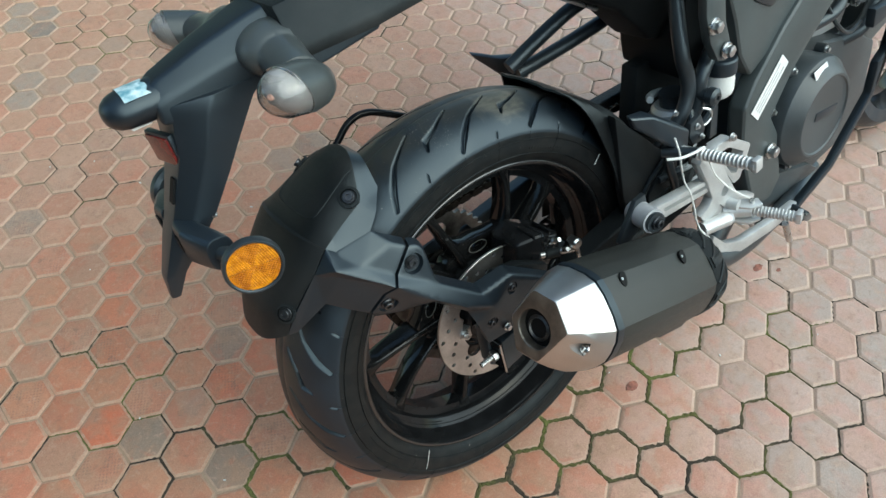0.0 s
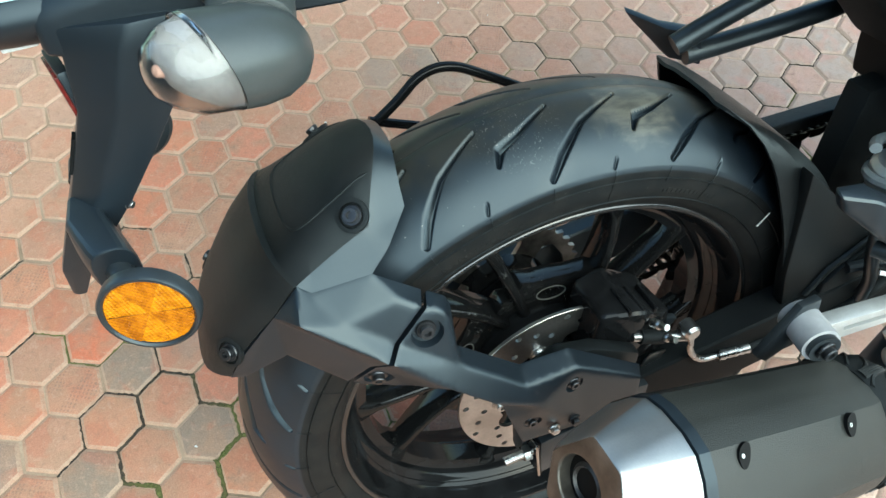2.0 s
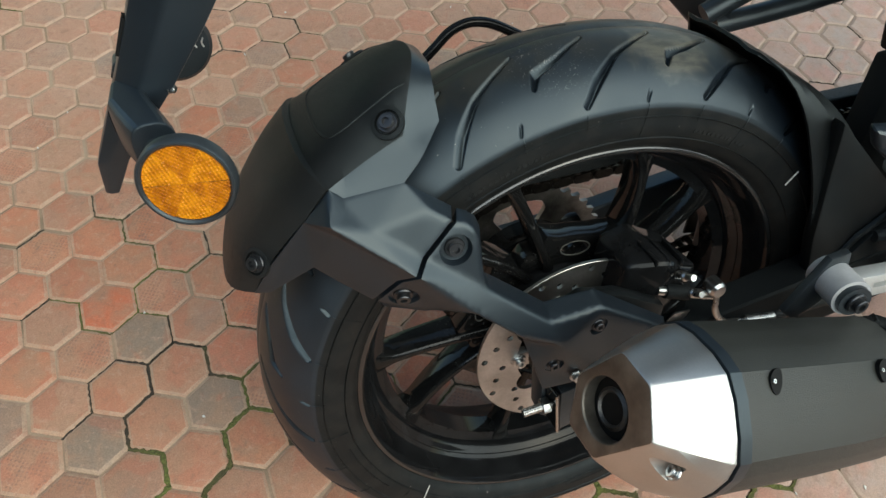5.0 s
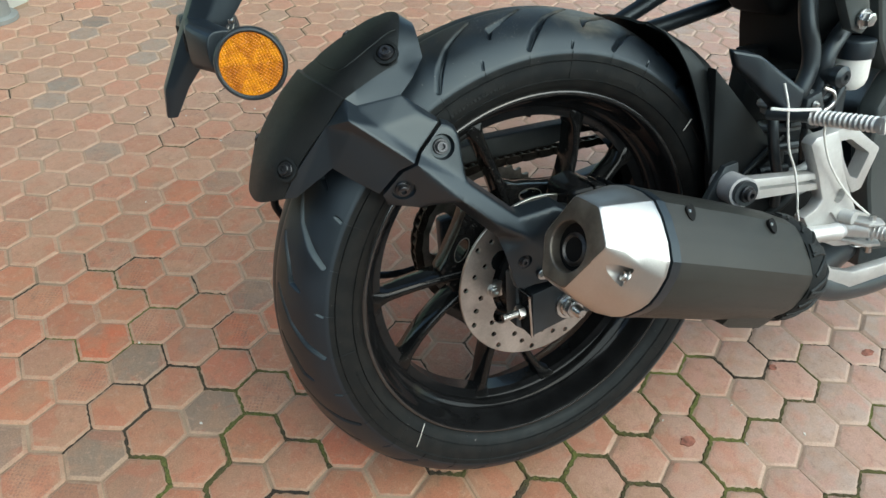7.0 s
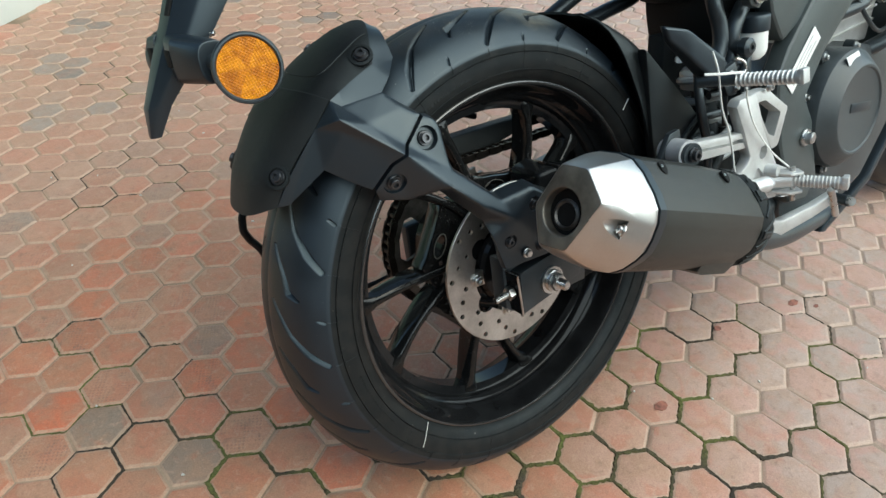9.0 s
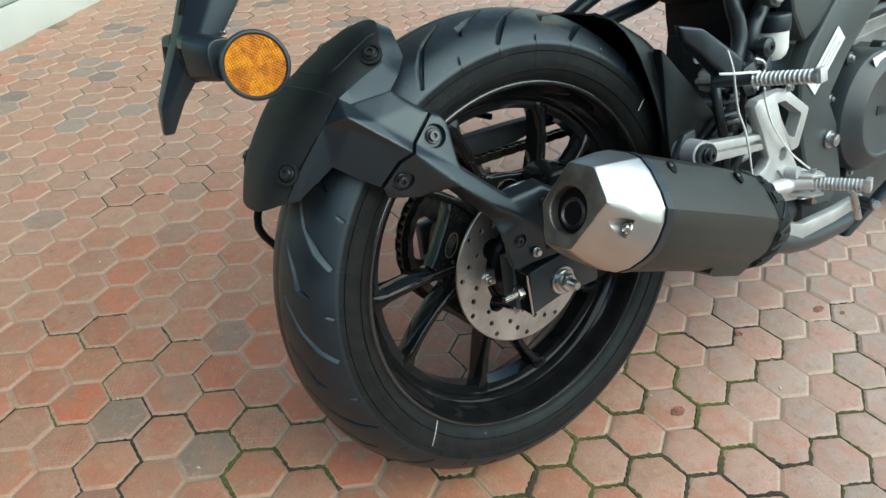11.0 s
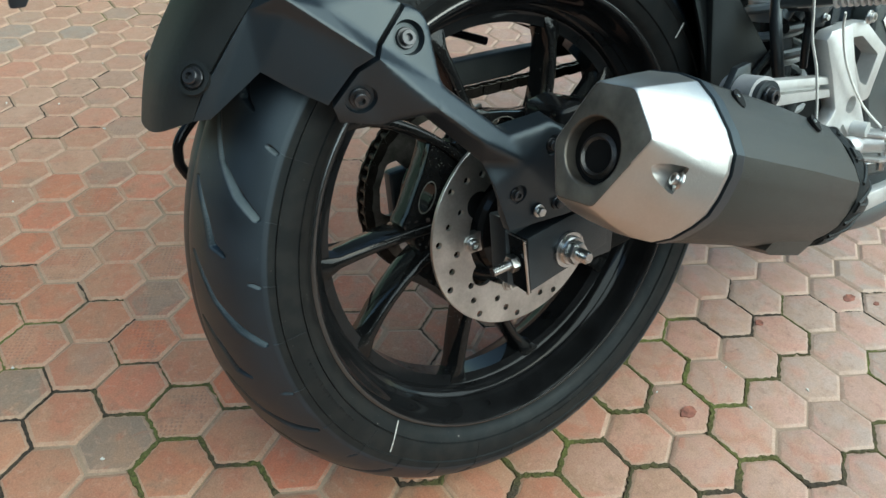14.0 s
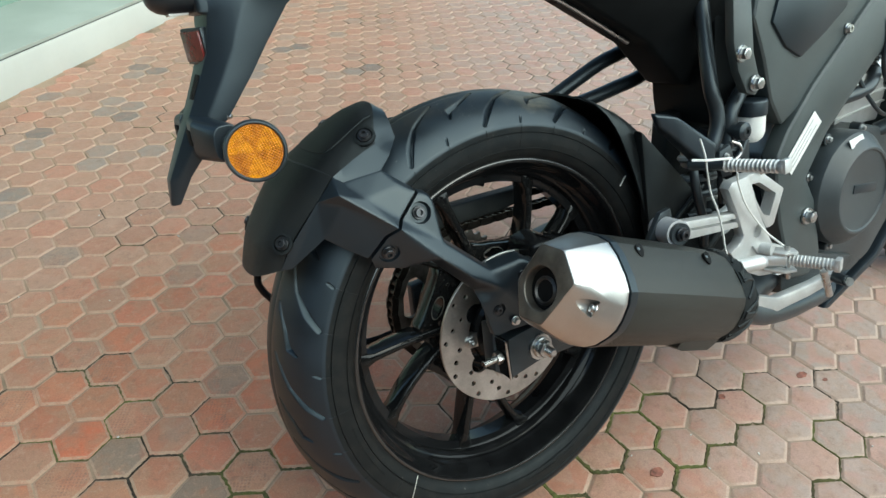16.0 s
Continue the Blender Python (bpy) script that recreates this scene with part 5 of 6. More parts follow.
def reflector_disc(parent, loc, way, letters=False):
    m = facing(loc, way)
    r = 0.0298
    house = part("reflector", moved(lathe([(0, 0.010), (r - 0.004, 0.010), (r, 0.006), (r, -0.002), (r - 0.0010, -0.0036), (r - 0.0026, -0.0038), (r - 0.0038, -0.0026), (r - 0.0042, 0.0), (0, 0.0)], 56), m), SATIN, parent, "round amber reflector in a black housing")
    q = r - 0.0041
    for k in range(6):
        bm = bmesh.new()
        a0 = math.tau * k / 6
        top = bm.verts.new((0, -0.0016, 0))
        prev = None
        for s in range(9):
            a = a0 + math.tau / 6 * s / 8
            v = bm.verts.new((q * math.cos(a), -0.0016 - (0.0007 if k % 2 else 0.0), q * math.sin(a)))
            w = bm.verts.new((q * math.cos(a), 0.001, q * math.sin(a)))
            if prev:
                bm.faces.new((top, prev[0], v))
                bm.faces.new((prev[0], prev[1], w, v))
            prev = (v, w)
        part("lens_sector", moved(bm, m), AMBER[k % 2], house, "amber lens")
    if letters:
        for k, (x, z) in enumerate(((-0.021, 0.004), (-0.015, 0.003), (-0.009, 0.004), (-0.003, 0.003))):
            part("ink_stroke", moved(tube([(x, 0.0102, -z), (x + 0.0012, 0.0104, 0), (x - 0.0008, 0.0102, z)], 0.0007, 6), m), CHALK, house)
    return house


for sgn in (-1, 1):
    rings = []
    for y, rx, rz, e in ((0.016, 0.0120, 0.0205, 0.45), (0.038, 0.0135, 0.0205, 0.45), (0.052, 0.0150, 0.0200, 0.60), (0.068, 0.0150, 0.0192, 0.70), (0.074, 0.0138, 0.0180, 0.70)):
        rings.append([(-0.3360 + 0.35 * max(0.0, y - 0.038) + rx * (abs(math.cos(a)) ** e) * math.copysign(1, math.cos(a)), sgn * y, 0.333 - 0.08 * y + rz * (abs(math.sin(a)) ** e) * math.copysign(1, math.sin(a))) for a in [(k + 0.5) * math.tau / 28 for k in range(28)]])
    sp = part("reflector_bracket", bevel(loft(bmesh.new(), rings), 0.0010, 2, 40), PLASTIC, tail, "", 12)
    # near-black block for the shade in an uncut slot
    part("bracket_slot_shade", prism([(-0.3506, 0.325), (-0.340, 0.325), (-0.340, 0.340), (-0.3506, 0.340)], sgn * 0.022, sgn * 0.036, round_by=0.0006), HOLE_SHADE, sp)
    part("reflector_stem", tube([(-0.324, sgn * 0.070, 0.327), (-0.317, sgn * 0.090, 0.324), (-0.311, sgn * 0.106, 0.322)], 0.0085, 12, smooth=0), SATIN, sp)
    reflector_disc(tail, (-0.309, sgn * 0.1105, 0.321), (-0.25, sgn * 1.0, 0.05), sgn > 0)


def indicator(sgn):
    """Grey indicator with a clear lens on a stalk."""
    c = Vector((-0.219, sgn * 0.134, 0.474))
    prof = [(-0.0395, 0.004), (-0.037, 0.012), (-0.030, 0.019), (-0.019, 0.0242), (-0.004, 0.0262), (0.010, 0.0262), (0.022, 0.0243), (0.031, 0.0200), (0.0375, 0.0125), (0.0405, 0.006), (0.041, 0.002)]
    ax = Vector((0.875, -sgn * 0.408, -0.259)).normalized()
    ay = (Vector((0, sgn, 0)) - ax * ax.y * sgn).normalized()
    az = Vector((0, 0, 1)) - ax * ax.z
    az = (az - ay * az.dot(ay)).normalized()
    axis_at = lambda x, y, z: ax * x + ay * y + az * z
    def body(rows, skew=0.0):
        return loft(bmesh.new(), [[c + axis_at(x + (skew * r * math.sin(k * math.tau / 24) if abs(x + 0.0115) < 0.004 else 0.0), 0.95 * r * math.cos(k * math.tau / 24), r * math.sin(k * math.tau / 24) * 0.88) for k in range(24)] for x, r in rows])
    house = part("indicator", body([(-0.0095, 0.0257)] + prof[5:], -0.42), INDI, bike, "dark grey indicator with a clear lens on a black stalk")
    clear = body(prof[:4] + [(-0.0135, 0.0252), (-0.0100, 0.0259)], -0.42)
    bmesh.ops.recalc_face_normals(clear, faces=clear.faces)
    bmesh.ops.delete(clear, geom=[f for f in clear.faces if len(f.verts) > 4 and (f.calc_center_median() - c).dot(ax) > -0.025], context="FACES_ONLY")
    bmesh.ops.solidify(clear, geom=clear.faces, thickness=0.0012)
    lens = part("lens", clear, LENS, house, "clear lens")
    lens.visible_shadow = False
    bowl = []
    for x, r, wave in ((-0.0095, 0.0243, 0.0), (-0.0200, 0.0215, 0.04), (-0.0280, 0.0150, 0.10), (-0.0320, 0.0090, 0.08), (-0.0330, 0.0030, 0.0)):
        bowl.append([c + axis_at(x - 0.36 * r * math.sin(k * math.tau / 16), 0.95 * r * (1 - wave * (k % 2)) * math.cos(k * math.tau / 16), 0.88 * r * (1 - wave * (k % 2)) * math.sin(k * math.tau / 16)) for k in range(16)])
    part("lamp_bowl", loft(bmesh.new(), bowl), WHITE_LAMP, house, "faceted silver lamp bowl", 50)
    part("bulb", body([(-0.0362, 0.0010), (-0.0352, 0.0028), (-0.0330, 0.0034), (-0.0300, 0.0034)]), BULB, house, "pale amber bulb")
    stalk = loft(bmesh.new(), [[(x + rx * math.cos(k * math.tau / 20), sgn * y, z + rz * math.sin(k * math.tau / 20)) for k in range(20)] for x, y, z, rx, rz in
                               ((-0.195, 0.036, 0.484, 0.034, 0.026), (-0.196, 0.052, 0.483, 0.033, 0.025), (-0.196, 0.063, 0.482, 0.029, 0.021), (-0.197, 0.067, 0.481, 0.024, 0.018), (-0.202, 0.095, 0.478, 0.022, 0.016), (-0.207, 0.116, 0.475, 0.023, 0.018))])
    part("stalk", bevel(stalk, 0.002, 2, 35), INDI, house)


BULB = material("pale_amber_bulb", (0.50, 0.30, 0.24), 0.25, stain=(200, 0.2), coat=0.3)
INDI = material("grey_indicator_shell", (0.055, 0.062, 0.062), 0.32, bump=0.05, bump_scale=1000, stain=(14, 0.15))
WHITE_LAMP = material("lamp_bowl", (0.30, 0.29, 0.29), 0.55, 0.0, bump=0.9, bump_scale=160)
indicator(-1)
indicator(1)

SPRING = material("grey_spring_paint", (0.30, 0.325, 0.335), 0.35, stain=(40, 0.2))

# ---- right side: footrests, frame, engine, shock ----
def beam(poly, lo, hi, round_by=0.003):
    return prism(poly, lo, hi, round_by=round_by)


post_bm = beam([(0.292, 0.148), (0.300, 0.156), (0.336, 0.158), (0.356, 0.109), (0.371, 0.084), (0.400, 0.038), (0.420, 0.030), (0.446, 0.016), (0.444, 0.000), (0.400, -0.012), (0.372, -0.006), (0.345, 0.008), (0.318, 0.030), (0.302, 0.052), (0.322, 0.060), (0.330, 0.070), (0.312, 0.111)], -0.185, -0.168, 0.004)
tool = lathe([(0, -0.22), (0.0095, -0.22), (0.0095, -0.176), (0, -0.176)], 28, at=(0.360, 0, 0.069))
tool = join(tool, prism([(0.334, 0.036), (0.352, 0.022), (0.372, 0.026), (0.350, 0.050)], -0.22, -0.180, round_by=0.003))
hanger_bm = cut(post_bm, tool)
loop_bm = beam([(0.330, 0.158), (0.368, 0.156), (0.424, 0.118), (0.404, 0.066), (0.388, 0.064), (0.362, 0.098)], -0.182, -0.164, 0.004)
hanger_bm = join(hanger_bm, cut(loop_bm, beam([(0.346, 0.142), (0.364, 0.141), (0.404, 0.115), (0.391, 0.083), (0.376, 0.090), (0.358, 0.116)], -0.22, -0.13, 0.003)))
arm_bm = beam([(0.190, 0.130), (0.206, 0.124), (0.325, 0.106), (0.335, 0.082), (0.212, 0.096), (0.192, 0.102)], -0.180, -0.164, 0.003)
groove = beam([(0.222, 0.1130), (0.322, 0.0985), (0.324, 0.0925), (0.224, 0.1065)], -0.20, -0.1700, 0.001)
hanger_bm = join(hanger_bm, cut(arm_bm, groove))
hanger = part("footrest_hanger", hanger_bm, CAST, bike, "cast silver aluminium footrest hanger with a triangular loop", 28)
part("mount_boss", tube([(0.196, -0.150, 0.112), (0.187, -0.190, 0.116)], 0.0175, 28, smooth=0), FOAM, hanger, "grey rubber silencer mount")
part("mount_cap", tube([(0.188, -0.187, 0.1155), (0.1865, -0.195, 0.116)], 0.0145, 28, smooth=0), SATIN, hanger)
bolt(hanger, (0.1865, -0.195, 0.116), 0.0095, BLACK_BOLT, kind="socket")
part("mount_tab", prism([(0.150, 0.085), (0.185, 0.138), (0.205, 0.140), (0.212, 0.100), (0.190, 0.085), (0.165, 0.070)], -0.162, -0.154, round_by=0.002), SATIN, hanger)


def footrest(base, tip, r, name):
    """Ribbed aluminium footrest bar."""
    base, tip = Vector(base), Vector(tip)
    d = (tip - base)
    n = 14
    rows = []
    for k in range(n * 4 + 1):
        t = k / (n * 4)
        rr = r * (1.0, 1.03, 0.86, 0.86)[k % 4] if 0.02 < t < 0.95 else r * 1.08
        rows.append((rr, d.length * t))
    bm = lathe([(0, 0)] + rows + [(0, d.length)], 18)
    ob = part("footrest", moved(bm, Matrix.Translation(base) @ d.to_track_quat("Y", "Z").to_matrix().to_4x4()), CAST, bike, name, 20)
    part("footrest_end", moved(bevel(box((-r * 0.95, -0.004, -r * 0.9), (r * 0.95, 0.004, r * 1.15)), 0.002), Matrix.Translation(tip) @ d.to_track_quat("Y", "Z").to_matrix().to_4x4()), CAST, ob)
    part("footrest_tongue", tube([base - d * 0.45, base + d * 0.05], r * 0.85, 12, smooth=0), CAST, ob)
    return ob


footrest((0.256, -0.207, 0.194), (0.262, -0.284, 0.202), 0.0084, "ribbed silver passenger footrest, folded out")
footrest((0.402, -0.206, 0.018), (0.424, -0.270, 0.020), 0.0090, "ribbed silver rider footrest")
part("peg_pivot", tube([(0.236, -0.165, 0.192), (0.254, -0.206, 0.196)], 0.0075, 14, smooth=0), SATIN, hanger)
part("peg_clevis", tube([(0.372, -0.175, 0.020), (0.398, -0.205, 0.022)], 0.013, 14, smooth=0), CAST, hanger)
for dz in (0.012, -0.016):
    part("clevis_plate", bevel(loft(bmesh.new(), [[(0.372, -0.190, 0.020 + dz), (0.392, -0.188, 0.020 + dz), (0.418, -0.206, 0.016 + dz), (0.408, -0.220, 0.016 + dz), (0.386, -0.214, 0.018 + dz)], [(0.372, -0.190, 0.024 + dz), (0.392, -0.188, 0.024 + dz), (0.418, -0.206, 0.020 + dz), (0.408, -0.220, 0.020 + dz), (0.386, -0.214, 0.022 + dz)]]), 0.001), CAST, hanger)
part("clevis_pin", tube([(0.400, -0.207, 0.040), (0.404, -0.208, -0.012)], 0.0040, 10, smooth=0), ZINC, hanger)
part("pedal_pivot", tube([(0.306, -0.186, 0.028), (0.352, -0.198, 0.027)], 0.0110, 18, smooth=0), CAST, hanger)
part("pivot_cap", tube([(0.350, -0.1975, 0.027), (0.358, -0.200, 0.027)], 0.0085, 16, smooth=0), FOAM, hanger)
part("stop_knob", tube([(0.372, -0.184, 0.040), (0.375, -0.200, 0.040)], 0.0085, 16, smooth=0), CAST, hanger)
part("return_spring", tube([(0.384 + 0.0055 * math.cos(k * 0.9) + 0.0012 * k, -0.200 + 0.0055 * math.sin(k * 0.9), 0.000 - 0.0002 * k) for k in range(20)], 0.0012, 6, smooth=3), ZINC, hanger)
part("peg_feeler", tube([(0.407, -0.259, 0.014), (0.426, -0.260, -0.030)], 0.0050, 12, smooth=0), ZINC, hanger)
lever = part("brake_pedal", bevel(loft(bmesh.new(), [[(x - 0.004, y, z - h), (x + 0.004, y, z + h), (x + 0.004, y + 0.014, z + h), (x - 0.004, y + 0.014, z - h)] for x, y, z, h in
            ((0.330, -0.190, -0.012, 0.012), (0.362, -0.192, -0.050, 0.016), (0.400, -0.196, -0.060, 0.012), (0.470, -0.209, -0.052, 0.010), (0.526, -0.214, -0.045, 0.009))]), 0.003, 2), CAST, bike, "silver brake pedal lever")
part("pedal_pad", tube([(0.522, -0.208, -0.046), (0.508, -0.240, -0.041)], 0.0085, 16, smooth=0), PLASTIC, lever, "ribbed black rubber pad")
part("pedal_tip", tube([(0.5085, -0.239, -0.0412), (0.5055, -0.2455, -0.040)], 0.0068, 14, smooth=0), ZINC, lever)
part("link_pipe", tube([(0.330, -0.190, -0.050), (0.384, -0.186, -0.074), (0.450, -0.178, -0.092), (0.512, -0.168, -0.104), (0.644, -0.145, -0.126), (0.780, -0.110, -0.136)], 0.0155, 18), SATIN, bike, "black exhaust link pipe under the engine")
part("heel_guard", bevel(loft(bmesh.new(), [[(0.172, -0.164, 0.270), (0.176, -0.152, 0.272), (0.184, -0.152, 0.252), (0.180, -0.164, 0.252)],
     [(0.204, -0.176, 0.262), (0.206, -0.150, 0.264), (0.214, -0.150, 0.226), (0.212, -0.176, 0.224)],
     [(0.268, -0.184, 0.216), (0.270, -0.152, 0.220), (0.268, -0.152, 0.176), (0.264, -0.184, 0.178)]]), 0.005, 3, 15), PLASTIC, bike, "black plastic heel guard")
cord = part("tie_cord", tube([(0.213, -0.200, 0.236), (0.216, -0.206, 0.214), (0.221, -0.206, 0.190), (0.234, -0.202, 0.160), (0.252, -0.200, 0.130), (0.266, -0.198, 0.095), (0.273, -0.197, 0.072), (0.289, -0.195, 0.042), (0.317, -0.192, 0.009)], 0.0019, 8, flat=0.7), CORD, bike, "flat white cord tied round the footrests")
part("cord_tail", tube([(0.198, -0.200, 0.212), (0.214, -0.210, 0.210), (0.240, -0.212, 0.206), (0.262, -0.210, 0.202)], 0.0019, 8, flat=0.7), CORD, cord)
part("cord_strap", tube([(0.288, -0.200, 0.176), (0.297, -0.196, 0.158), (0.322, -0.193, 0.118), (0.366, -0.193, 0.070), (0.405, -0.200, 0.036), (0.432, -0.206, 0.012)], 0.0018, 8, flat=0.7), CORD, cord)
bolt(hanger, (0.362, -0.186, 0.160), 0.007, ZINC, kind="socket")

# perimeter frame spar and pivot plate
spar = [(0.535, 0.248), (0.475, 0.188), (0.452, 0.150), (0.455, 0.100), (0.470, 0.040), (0.492, -0.020), (0.505, -0.065), (0.560, -0.075), (0.588, -0.040), (0.560, 0.060), (0.533, 0.103),
        (0.580, 0.165), (0.660, 0.230), (0.770, 0.310), (0.900, 0.400), (0.900, 0.500), (0.790, 0.440), (0.700, 0.378), (0.600, 0.298)]
frame_ob = part("main_frame", prism(spar, -0.150, -0.118, round_by=0.008, seg=3), FRAME, bike, "dark painted perimeter frame spar", 30)
label = part("warning_label", moved(box((-0.049, -0.0145, 0), (0.049, 0.0145, 0.0008)), Matrix.Translation((0.511, -0.1512, 0.163)) @ Matrix.Rotation(radians(-45), 4, "Y") @ Matrix.Rotation(radians(90), 4, "X")), PAPER, frame_ob, "white paper label with grey print")
for k in range(3):
    part("print_line", moved(box((-0.040, -0.0075 + 0.007 * k, 0.0009), (0.038 - 0.012 * (k % 2), -0.0060 + 0.007 * k, 0.0014)), Matrix.Translation((0.511, -0.1512, 0.163)) @ Matrix.Rotation(radians(-45), 4, "Y") @ Matrix.Rotation(radians(90), 4, "X")), INK, label)
part("seat_rail_tab", prism([(0.335, 0.400), (0.340, 0.335), (0.352, 0.295), (0.372, 0.262), (0.392, 0.255), (0.404, 0.268), (0.385, 0.315), (0.372, 0.400)], -0.150, -0.135, round_by=0.004), FRAME, frame_ob)
bolt(frame_ob, (0.536, -0.151, 0.038), 0.0140, ZINC)
for p in ((0.356, -0.150, 0.318), (0.385, -0.152, 0.274)):
    bolt(frame_ob, p, 0.0115, ZINC)
cover = [(0.392, 0.360), (0.420, 0.300), (0.440, 0.240), (0.470, 0.196), (0.530, 0.226), (0.600, 0.284), (0.640, 0.318), (0.700, 0.372), (0.72, 0.48), (0.42, 0.48)]
side_cover = part("side_cover", prism(cover, -0.142, -0.112, round_by=0.007, seg=3), FRAME, bike, "dark grey plastic side cover", 30)
part("cover_inset", prism([(0.428, 0.350), (0.462, 0.312), (0.500, 0.292), (0.560, 0.322), (0.610, 0.352), (0.60, 0.44), (0.46, 0.44)], -0.147, -0.138, round_by=0.004), PLASTIC, side_cover)
bolt(side_cover, (0.620, -0.143, 0.318), 0.0085, ZINC, kind="socket")

# engine with its round clutch cover
engine = part("engine", bevel(loft(bmesh.new(), [[(x, -0.122, z0), (x, -0.122, z1), (x, 0.10, z1), (x, 0.10, z0)] for x, z0, z1 in
              ((0.500, -0.060, 0.060), (0.560, -0.105, 0.120), (0.720, -0.130, 0.150), (0.860, -0.110, 0.115), (0.920, -0.06, 0.08))]), 0.012, 3), ENGINE, bike, "black engine case with a round clutch cover")
CL = (0.655, 0, 0.055)
part("clutch_cover", lathe([(0.097, -0.110), (0.098, -0.148), (0.0955, -0.155), (0.0900, -0.160), (0.0760, -0.1745), (0.0725, -0.1765), (0.0690, -0.1765), (0.0670, -0.1740), (0.0640, -0.1735), (0, -0.1740)], 72, at=CL), ENGINE, engine, "round black clutch cover", 28)
part("cover_emblem", moved(box((-0.034, -0.0075, 0), (0.034, 0.0075, 0.0016), 0.0006), Matrix.Translation((CL[0] + 0.004, -0.1735, CL[2] + 0.004)) @ Matrix.Rotation(radians(8), 4, "Y") @ Matrix.Rotation(radians(90), 4, "X")), PLASTIC, engine, "raised plain emblem bar")
part("cover_sticker", moved(box((-0.020, -0.007, 0), (0.020, 0.007, 0.0008)), Matrix.Translation((0.640, -0.164, 0.140)) @ Matrix.Rotation(radians(70), 4, "X") @ Matrix.Rotation(radians(6), 4, "Z")), PAPER, engine, "small white sticker with print")
for k, a in enumerate((20, 62, 118, 158, 205, 258, 300, 338)):
    c = (CL[0] + 0.104 * math.cos(radians(a)), -0.136, CL[2] + 0.104 * math.sin(radians(a)))
    part("cover_lug", lathe([(0, -0.120), (0.010, -0.120), (0.0095, -0.136), (0, -0.136)], 20, at=(c[0], 0, c[2])), ENGINE, engine)
    bolt(engine, c, 0.0062, ZINC, kind="hex")
part("cylinder", bevel(loft(bmesh.new(), [[(0.70, -0.09, 0.14), (0.84, -0.09, 0.13), (0.84, 0.07, 0.13), (0.70, 0.07, 0.14)], [(0.76, -0.09, 0.30), (0.90, -0.09, 0.28), (0.90, 0.07, 0.28), (0.76, 0.07, 0.30)]]), 0.006), CAST, engine, "bare aluminium cylinder")
for p, q, r in (((0.640, -0.130, 0.205), (0.760, -0.120, 0.250), 0.011), ((0.74, -0.125, 0.245), (0.86, -0.11, 0.235), 0.007)):
    part("coolant_hose", tube([p, ((p[0] + q[0]) / 2, p[1] - 0.012, (p[2] + q[2]) / 2 - 0.01), q], r, 14), SATIN, engine)
part("hose_clip", tube([(0.735, -0.126, 0.240), (0.748, -0.124, 0.244)], 0.0135, 18, smooth=0), ZINC, engine)
for k in range(6):
    z = 0.160 + 0.022 * k
    part("cooling_fin", moved(box((-0.078, -0.092, -0.0018), (0.078, 0.075, 0.0018), 0.0008), Matrix.Translation((0.772 + 0.0085 * k, -0.003, z)) @ Matrix.Rotation(radians(-4), 4, "Y")), CAST, engine)
part("intake_hose", tube([(0.655, -0.120, 0.300), (0.690, -0.135, 0.275), (0.735, -0.140, 0.272), (0.785, -0.130, 0.290), (0.830, -0.115, 0.330)], 0.0085, 12), SATIN, engine)
part("vent_hose", tube([(0.700, -0.140, 0.345), (0.722, -0.150, 0.300), (0.720, -0.152, 0.255), (0.742, -0.150, 0.220), (0.790, -0.145, 0.205), (0.850, -0.140, 0.215)], 0.0048, 10), SATIN, engine)
for p in ((0.700, -0.137, 0.273), (0.800, -0.127, 0.300), (0.746, -0.150, 0.218)):
    part("hose_clamp", lathe([(0.0096, -0.004), (0.0104, -0.004), (0.0104, 0.004), (0.0096, 0.004)], 18, at=p, closed=True), ZINC, engine)
part("radiator_hose", tube([(0.800, -0.110, 0.120), (0.835, -0.130, 0.140), (0.880, -0.125, 0.190), (0.900, -0.110, 0.260)], 0.0140, 14), SATIN, engine)
part("wire_loop", tube([(0.66, -0.135, 0.255), (0.69, -0.150, 0.200), (0.74, -0.150, 0.165), (0.80, -0.14, 0.160)], 0.0035, 8), SATIN, engine)
part("starter_bracket", prism([(0.78, 0.16), (0.86, 0.17), (0.865, 0.10), (0.83, 0.08), (0.825, 0.02), (0.725, -0.078), (0.585, -0.128), (0.575, -0.136), (0.590, -0.140), (0.733, -0.091), (0.838, 0.012), (0.872, 0.09), (0.885, 0.185), (0.775, 0.195)], -0.172, -0.156, round_by=0.004), PLASTIC, engine, "black engine guard bar")
bolt(engine, (0.845, -0.173, 0.125), 0.008, ZINC)
for p in ((0.515, -0.134, -0.012), (0.552, -0.134, -0.020), (0.575, -0.134, -0.052)):
    bolt(engine, p, 0.0062, ZINC)
part("engine_foot", prism([(0.50, -0.02), (0.60, -0.05), (0.72, -0.09), (0.76, -0.12), (0.62, -0.13), (0.51, -0.10)], -0.134, -0.10, round_by=0.005), ENGINE, engine)

